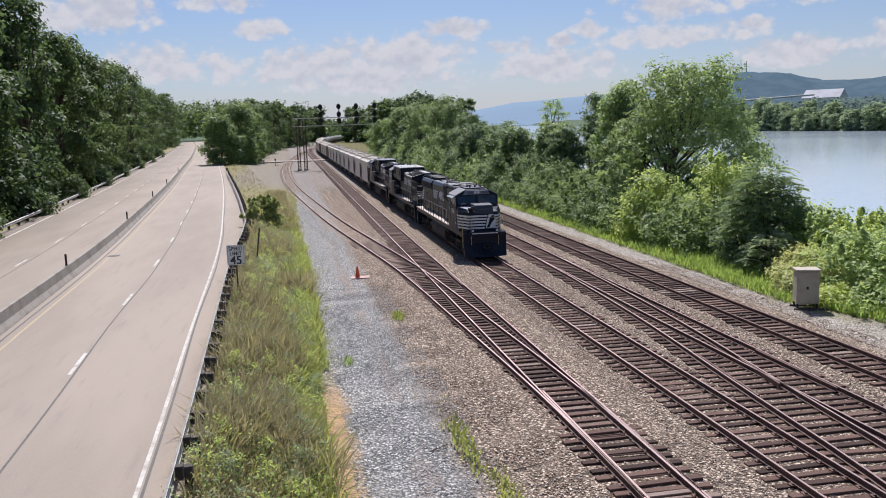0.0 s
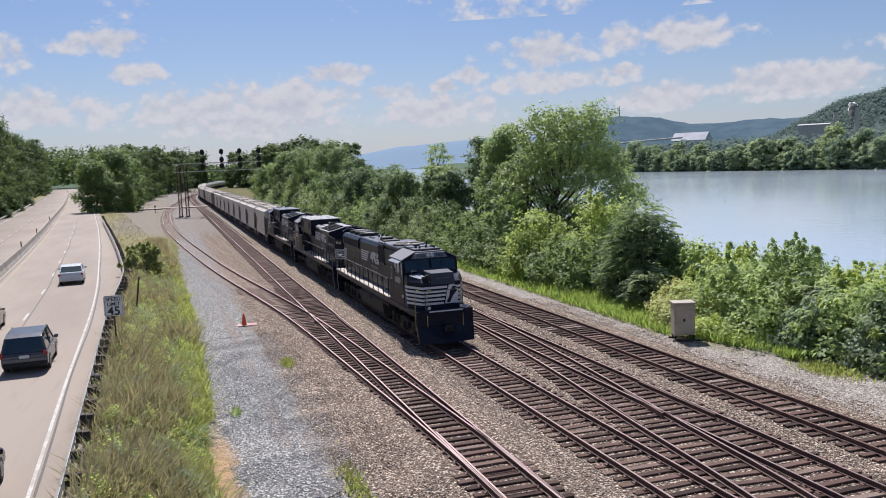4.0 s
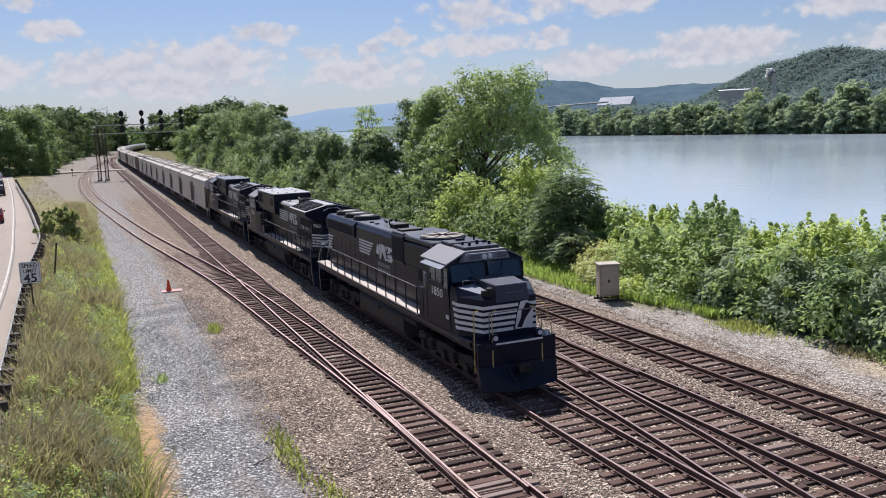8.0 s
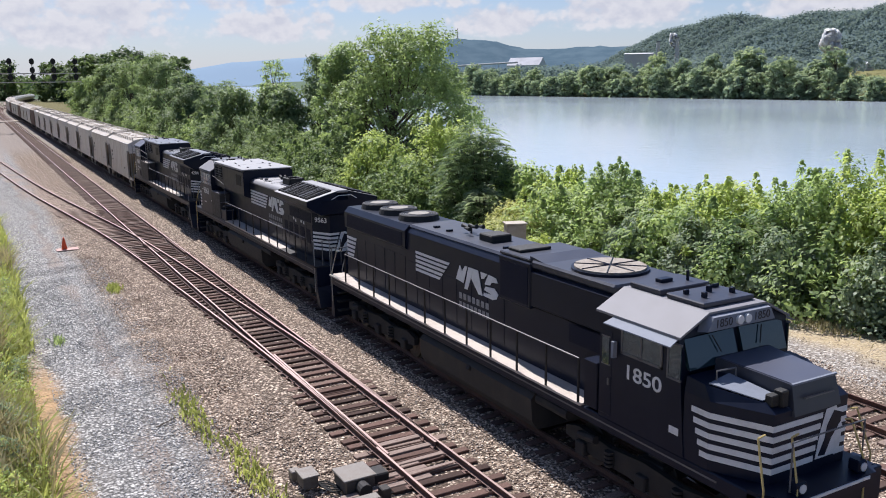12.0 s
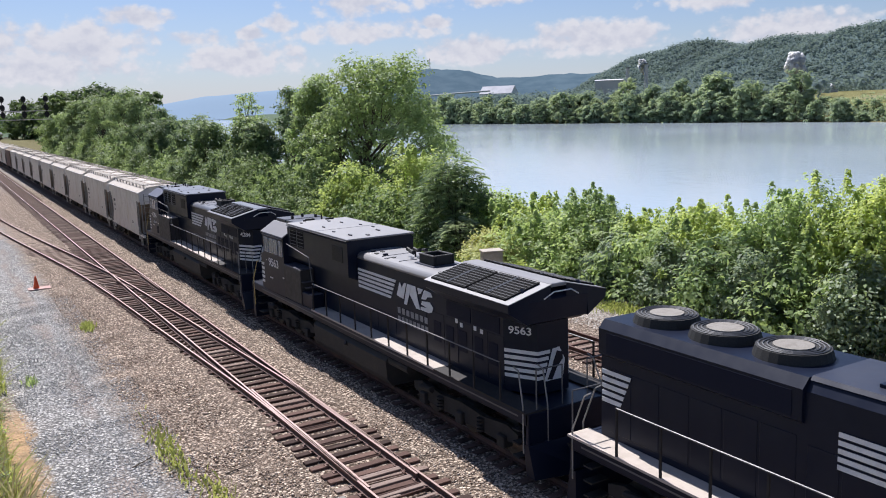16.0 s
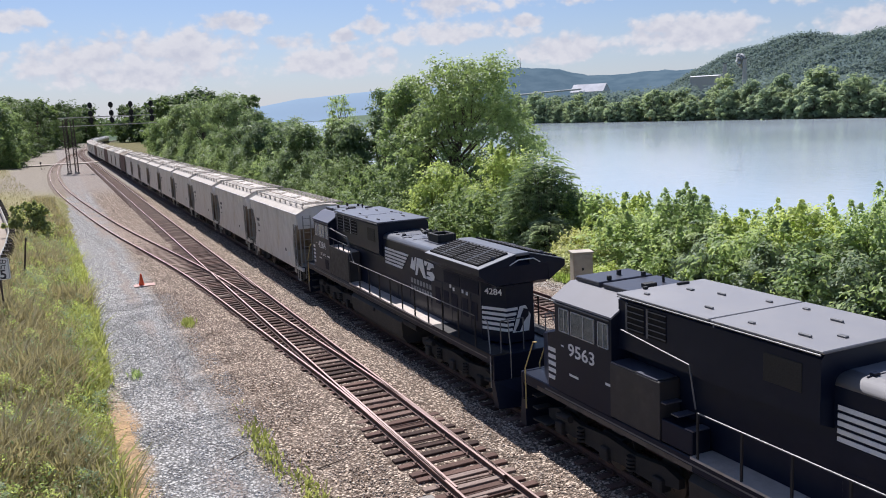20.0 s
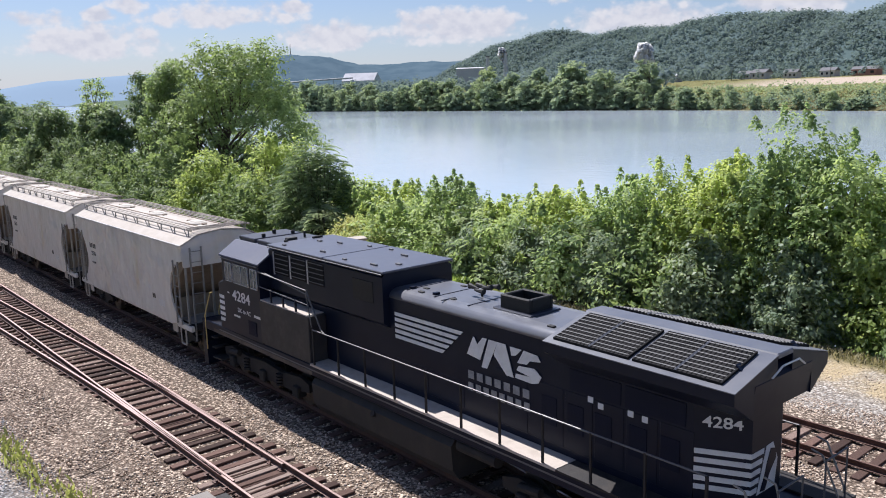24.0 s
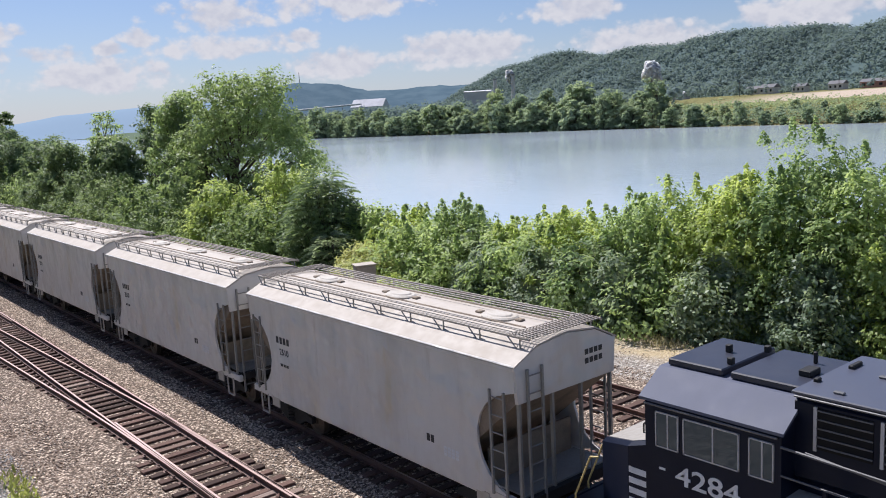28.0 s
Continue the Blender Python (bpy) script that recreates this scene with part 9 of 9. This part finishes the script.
# speed limit sign
sp = thing("speed_limit_sign", "white speed limit sign on a post behind the guardrail", "road sign", "", pose(-2.8, 42.3, 0.3, 0, 0, -2))
plate = B()
r_ = 0.06
pp = [(-0.44 + r_, -0.5), (0.44 - r_, -0.5), (0.44, -0.5 + r_), (0.44, 0.5 - r_), (0.44 - r_, 0.5), (-0.44 + r_, 0.5), (-0.44, 0.5 - r_), (-0.44, -0.5 + r_)]
loft(plate, [[(x, -0.012, 2.72 + z) for x, z in pp], [(x, 0.0, 2.72 + z) for x, z in pp]])
pl = part("plate", plate, M["signwhite"], sp)
for a, b, c_, d_ in ((-0.4, 0.4, 0.445, 0.46), (-0.4, 0.4, -0.46, -0.445), (-0.4, -0.385, -0.46, 0.46), (0.385, 0.4, -0.46, 0.46)):
    part("border", bx(B(), a, b, -0.017, -0.012, 2.72 + c_, 2.72 + d_), M["darktext"], pl)
letters("SPEED", 0.25, M["darktext"], pl, facing_front(0, -0.016, 3.03), "lettering", bold=0.004)
letters("LIMIT", 0.25, M["darktext"], pl, facing_front(0, -0.016, 2.79), "lettering", bold=0.004)
letters("45", 0.58, M["darktext"], pl, facing_front(0, -0.016, 2.44), "lettering", bold=0.012)
part("post", bx(B(), -0.035, 0.035, 0.0, 0.05, -0.3, 3.2), M["lattice"], sp)
dp = thing("delineator_post", "leaning dark steel post behind the guardrail", "post", "", pose(-2.4, 55.0, 0.3, 0, 8, 0))
part("post", bx(B(), -0.05, 0.05, -0.04, 0.04, -0.2, 2.6), M["lattice"], dp)

# cone on a pale base
cn = thing("traffic_cone", "orange traffic cone on a pale base in the gravel", "traffic cone", "", pose(3.96, 52.3, -0.33))
part("cone", rod(B(), (0, 0, 0.04), (0, 0, 0.74), 0.17, 14, 0.04), M["orange"], cn)
part("base", bx(B(), -0.45, 0.75, -0.4, 0.4, 0.0, 0.045, 0.02), M["pink"], cn)

# switch machine with its boxes, headblock planks and rods
sw = thing("switch_machine", "weathered grey switch machine with rods beside the near track", "switch machine", "", pose(7.0, 16.9, -0.34))
mb = part("machine_box", bx(B(), -0.42, 0.32, -0.42, 0.3, 0.1, 0.4, 0.03), M["switchbox"], sw)
part("lid", bx(B(), -0.46, 0.36, -0.46, 0.34, 0.4, 0.45, 0.015), M["switchlid"], sw, "sun-bleached flat lid")
part("gear_housing", bx(B(), 0.3, 0.75, -0.3, 0.18, 0.1, 0.34, 0.03), M["underframe"], sw)
part("motor_housing", rod(B(), (-0.05, -0.75, 0.24), (-0.05, -0.45, 0.24), 0.16, 14), M["underframe"], sw)
jb = part("junction_box", bx(B(), -1.15, -0.78, 0.35, 0.85, 0.06, 0.34, 0.02), M["switchbox"], sw)
part("junction_lid", bx(B(), -1.18, -0.75, 0.32, 0.88, 0.34, 0.38, 0.01), M["switchlid"], jb)
part("junction_box", bx(B(), -1.22, -0.98, 0.98, 1.25, 0.02, 0.26, 0.02), M["switchlid"], sw)
part("junction_box", bx(B(), -1.1, -0.65, -1.05, -0.7, 0.02, 0.2, 0.02), M["switchbox"], sw)
part("cable_box", bx(B(), -0.5, 0.1, -1.25, -0.95, 0.02, 0.3, 0.02), M["switchlid"], sw)
part("cable_box", bx(B(), 0.2, 0.42, -1.1, -0.82, 0.02, 0.36, 0.02), M["underframe"], sw)
for k, (y_, x0, x1, w_) in enumerate(((-0.62, -0.6, 1.7, 0.22), (0.1, 0.3, 1.75, 0.24), (-0.18, 0.35, 1.8, 0.2))):
    part("headblock_plank", bx(B(), x0, x1, y_ - w_ / 2, y_ + w_ / 2, 0.04, 0.17 + 0.01 * k, 0.015), M["palewood"], sw, "pale weathered plank")
for yy in (-0.5, -0.05, 0.3):
    part("throw_rod", pipe(B(), [(0.35, yy, 0.22), (1.2, yy, 0.2), (2.4, yy + 0.05, 0.2)], 0.03, 6), M["rust"], sw)
for k in range(5):
    part("cable", pipe(B(), [(-0.78, 0.5 - 0.05 * k, 0.12), (-0.62, 0.3 - 0.12 * k, 0.2 - 0.02 * k), (-0.44, 0.05 - 0.06 * k, 0.14)], 0.022, 5), M["tyre"], sw)
part("cable", pipe(B(), [(0.45, -0.9, 0.15), (0.9, -1.0, 0.08), (1.5, -0.92, 0.1), (1.9, -0.7, 0.12)], 0.03, 5), M["tyre"], sw)
part("cable", pipe(B(), [(0.45, -0.98, 0.1), (0.95, -1.12, 0.06), (1.6, -1.02, 0.08), (2.0, -0.85, 0.1)], 0.03, 5), M["tyre"], sw)
# spare plates and planks lying across the switch
for y_, c_ in ((18.35, 0), (17.75, 1), (17.15, 0), (16.5, 1)):
    part("gauge_plank", bx(B(), 8.15, 9.5, y_ - 0.1, y_ + 0.1, -0.2, -0.135, 0.01), M["palewood"], TRACKS["through"][0], "pale weathered plank between the rails")
# tie plates under the near rails
for key, y0, y1 in (("through", 9, 46), ("main", 9, 46), ("second", 12, 46)):
    tr, fn = TRACKS[key]
    bm = B()
    for y_ in np.arange(-10 + 0.53 * 36, y1, 0.53):
        for s_ in (-1, 1):
            x_ = float(fn(y_)) + s_ * GAUGE / 2
            bx(bm, x_ - 0.19, x_ + 0.19, y_ - 0.09, y_ + 0.09, -0.176, -0.16)
            for q in (-0.11, 0.11):
                bx(bm, x_ + q - 0.03, x_ + q + 0.03, y_ - 0.06, y_ - 0.01, -0.165, -0.125)
    o_ = part("tie_plate", bm, M["rust"], tr)
    tagged(o_, kind="stuff")
# low switch stand and signs by the crossing in the yard
ss = thing("switch_stand", "small dark switch stand in the yard", "switch stand", "", pose(-3.2, 229, -0.34))
part("stand", rod(B(), (0, 0, 0), (0, 0, 1.6), 0.06, 6), M["signalblack"], ss)
part("target", bx(B(), -0.2, 0.2, -0.02, 0.02, 1.4, 1.9), M["signalblack"], ss)
part("lever", bx(B(), -0.1, 0.9, -0.06, 0.06, 0.1, 0.2), M["underframe"], ss)
cr = part("grade_crossing", bx(B(), -8.0, 24.0, 249.0, 256.0, -0.28, -0.02, 0.02), M["road"], None, "gravelled crossing over the tracks", "crossing")
cr["kind"] = "structure"
# sticks lying in the gravel
for x, y, l, a in ((3.6, 22.9, 0.7, 30), (5.6, 21.0, 0.9, 12), (4.9, 20.2, 0.5, 40)):
    part("fallen_stick", rod(B(), (x, y, -0.3), (x + l * math.cos(radians(a)), y + l * math.sin(radians(a)), -0.26), 0.022, 5, 0.012), M["bark"], None, "fallen dark stick on the gravel", "stick")

# ---- cars on the highway ----
CARS = []


def road_car(paint, label, kind="suv"):
    c = thing("car", label, "car", "cars on the highway")
    w, l, hgt = {"suv": (0.92, 2.3, 1.66), "sedan": (0.9, 2.35, 1.42)}[kind]
    # rear is -y, it drives towards +y
    low = [(-l, 0.42), (-l, 0.72), (-l + 0.1, 0.95), (l * 0.45, 0.98), (l * 0.9, 0.78), (l, 0.6), (l, 0.34), (l * 0.6, 0.25), (-l * 0.9, 0.25)]
    bm = B()
    loft(bm, [[(-w, y, z) for y, z in low], [(w, y, z) for y, z in low]])
    bmesh.ops.bevel(bm, geom=list(bm.edges), offset=0.06, segments=2, affect="EDGES")
    part("body", bm, M[paint], c)
    if kind == "suv":
        up_ = [(-l + 0.05, 0.93), (-l + 0.25, hgt - 0.12), (-l + 0.55, hgt), (0.2, hgt), (0.95, 0.97)]
    else:
        up_ = [(-l + 0.55, 0.93), (-l + 1.25, hgt - 0.08), (-l + 1.6, hgt), (0.25, hgt), (1.1, 0.95)]
    bm = B()
    loft(bm, [[(-w + 0.05 + max(0, z - 0.95) * 0.22, y, z) for y, z in up_], [(w - 0.05 - max(0, z - 0.95) * 0.22, y, z) for y, z in up_]])
    cabin = part("cabin", bm, M["glass"], c, "dark glazed cabin")
    bm = B()
    n0 = w - 0.05 - (hgt - 0.95) * 0.22
    loft(bm, [[(-n0 - 0.01, up_[1][0], up_[1][1] + 0.015), (-n0 - 0.01, up_[2][0], hgt + 0.012), (-n0 - 0.01, up_[3][0], hgt + 0.012), (-n0 - 0.01, up_[3][0], hgt - 0.05), (-n0 - 0.01, up_[1][0] + 0.1, up_[1][1] - 0.05)],
              [(n0 + 0.01, up_[1][0], up_[1][1] + 0.015), (n0 + 0.01, up_[2][0], hgt + 0.012), (n0 + 0.01, up_[3][0], hgt + 0.012), (n0 + 0.01, up_[3][0], hgt - 0.05), (n0 + 0.01, up_[1][0] + 0.1, up_[1][1] - 0.05)]])
    part("roof", bm, M[paint], cabin)
    for s in (-1, 1):
        for y in (-l * 0.62, l * 0.6):
            wh = part("wheel", rod(B(), (s * (w - 0.2), y, 0.34), (s * (w + 0.01), y, 0.34), 0.34, 20), M["tyre"], c)
            part("rim", rod(B(), (s * (w + 0.005), y, 0.34), (s * (w + 0.02), y, 0.34), 0.22, 14), M["ladder"], wh)
        part("tail_lamp", bx(B(), s * w * 0.93 - 0.12, s * w * 0.93 + 0.03, -l - 0.02, -l + 0.12, 0.74, 1.0 if kind == "suv" else 0.9, 0.02), M["lamp_red"], c, "red tail lamp")
        part("mirror", bx(B(), s * (w + 0.02), s * (w + 0.2), 0.62, 0.74, 0.98, 1.12, 0.02), M[paint], c)
        part("pillar", rod(B(), (s * (w - 0.06), up_[0][0] + 0.02, 0.95), (s * (n0 + 0.0), up_[1][0], up_[1][1]), 0.05, 6), M[paint], cabin)
        part("pillar", rod(B(), (s * (w - 0.06), -0.5, 0.95), (s * n0, -0.5, hgt), 0.05, 6), M[paint], cabin)
        part("pillar", rod(B(), (s * (w - 0.06), up_[4][0], 0.97), (s * n0, up_[3][0], hgt), 0.045, 6), M[paint], cabin)
    part("number_plate", bx(B(), -0.2, 0.2, -l - 0.025, -l, 0.68, 0.82), M["plate"], c)
    part("bumper", bx(B(), -w * 0.95, w * 0.95, -l - 0.05, -l + 0.2, 0.3, 0.52, 0.04), M["tyre"] if kind == "suv" else M[paint], c)
    return c


# car, offset from the edge line, times and places of its middle along the road
CARS.append((road_car("carpaint_dark", "dark blue sport utility car driving away"), -1.75, [(4.5, 37.5), (5, 51.0), (5.5, 66.5), (6, 82.5), (7, 114.0)]))
CARS.append((road_car("carpaint_grey", "grey sport utility car with a pale roof driving away"), -1.8, [(4.5, 55.5), (5, 69.2), (5.5, 85.5), (6, 102.0), (7, 134.0)]))
CARS.append((road_car("carpaint_white", "white sedan car driving away", "sedan"), -1.9, [(2.5, 27.0), (4.5, 89.8), (5, 105.5), (6, 139.0), (7, 172.0)]))
CARS.append((road_car("carpaint_gold", "champagne-coloured sedan car driving away", "sedan"), -5.5, [(4.5, 64.0), (5, 75.5), (6, 106.0)]))
CARS.append((road_car("carpaint_red", "dark red car driving away", "sedan"), -1.75, [(6.0, 33.5), (6.5, 49.5), (7.0, 65.5)]))

# ---- ties, last of the structure ----
for key, y0, y1 in (("main", -10, 96), ("second", -8, 70), ("outer", -4, 70)):
    tr, fn = TRACKS[key]
    y = y0
    while y < y1:
        x0, x1 = float(fn(y)) - 1.3, float(fn(y)) + 1.3
        if key == "second" and 20 < y < 56:
            x0 = min(x0, float(crossover(y)) - 1.25)
        if key == "main" and -10 < y < 13:
            x1 = max(x1, float(crossover(y)) + 1.25)
        o_ = lay_tie(tr, x0, x1, y)
        if key == "main" and o_:
            o_.location.z -= 0.015
        y += 0.53
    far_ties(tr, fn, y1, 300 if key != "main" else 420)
tr, fn = TRACKS["through"]
y = -10
while y < 110:
    x0, x1 = float(fn(y)) - 1.3, float(fn(y)) + 1.3
    if 17 < y < 58:
        x0 = min(x0, float(siding(y)) - 1.3)
    lay_tie(tr, x0, x1, y)
    y += 0.53
far_ties(tr, fn, 110, 420)
tr, fn = TRACKS["siding"]
y = 58.2
while y < 130:
    s = (float(fn(y + 0.5)) - float(fn(y - 0.5)))
    lay_tie(tr, float(fn(y)) - 1.3, float(fn(y)) + 1.3, y, -math.atan(s))
    y += 0.55
far_ties(tr, fn, 130, 400, 0.6)
tr, fn = TRACKS["crossover"]
y = 13.2
while y < 20:
    lay_tie(tr, float(fn(y)) - 1.2, float(fn(y)) + 1.2, y, -0.1)
    y += 0.53


# ---- motion ----
def motions():
    """The train rolls on along its track, its wheels turn; the cars drive away; the steam drifts."""
    for ob, s0 in TRAIN:
        ts = [0, 2, 4, 6, 8, 10, 12, 14, 16, 18, 20, 22, 24, 26, 28]
        walk(ob, [(t, on_track(s0 - run(t))) for t in ts])
    for ob, r_ in WHEELS:
        rest = ob.location.copy()
        rows = []
        n = int(109.3 / (r_ * 1.45)) + 1
        for i in range(n + 1):
            t = 28.0 * i / n
            t = round(t * FPS) / FPS
            rows.append((t, pose(rest.x, rest.y, rest.z, math.degrees(run(t) / r_), 0, 0)))
        walk(ob, rows)
    for ob, off, places in CARS:
        pt, py = [p[0] for p in places], [p[1] for p in places]
        v0 = (py[1] - py[0]) / (pt[1] - pt[0])
        v1 = (py[-1] - py[-2]) / (pt[-1] - pt[-2])
        rows = []
        times_ = sorted({0.0, 28.0, *pt, *np.arange(1, 28, 1.0).tolist()})
        for t in times_:
            y = py[0] + (t - pt[0]) * v0 if t < pt[0] else (py[-1] + (t - pt[-1]) * v1 if t > pt[-1] else float(np.interp(t, pt, py)))
            y = max(-58.0, min(815.0, y))
            slope = float(road_x(y + 1) - road_x(y - 1)) / 2
            rows.append((t, pose(float(road_x(y)) + off, y, ROAD_Z + 0.01, 0, 0, -math.degrees(math.atan(slope)))))
        walk(ob, rows)
    for ob in PLUMES:
        p = ob.location.copy()
        walk(ob, [(0, pose(p.x, p.y, p.z)), (14, pose(p.x, p.y + 1.5, p.z + 0.8, 0, 0, 8)), (28, pose(p.x, p.y + 0.5, p.z + 1.4, 0, 0, 16))])


motions()
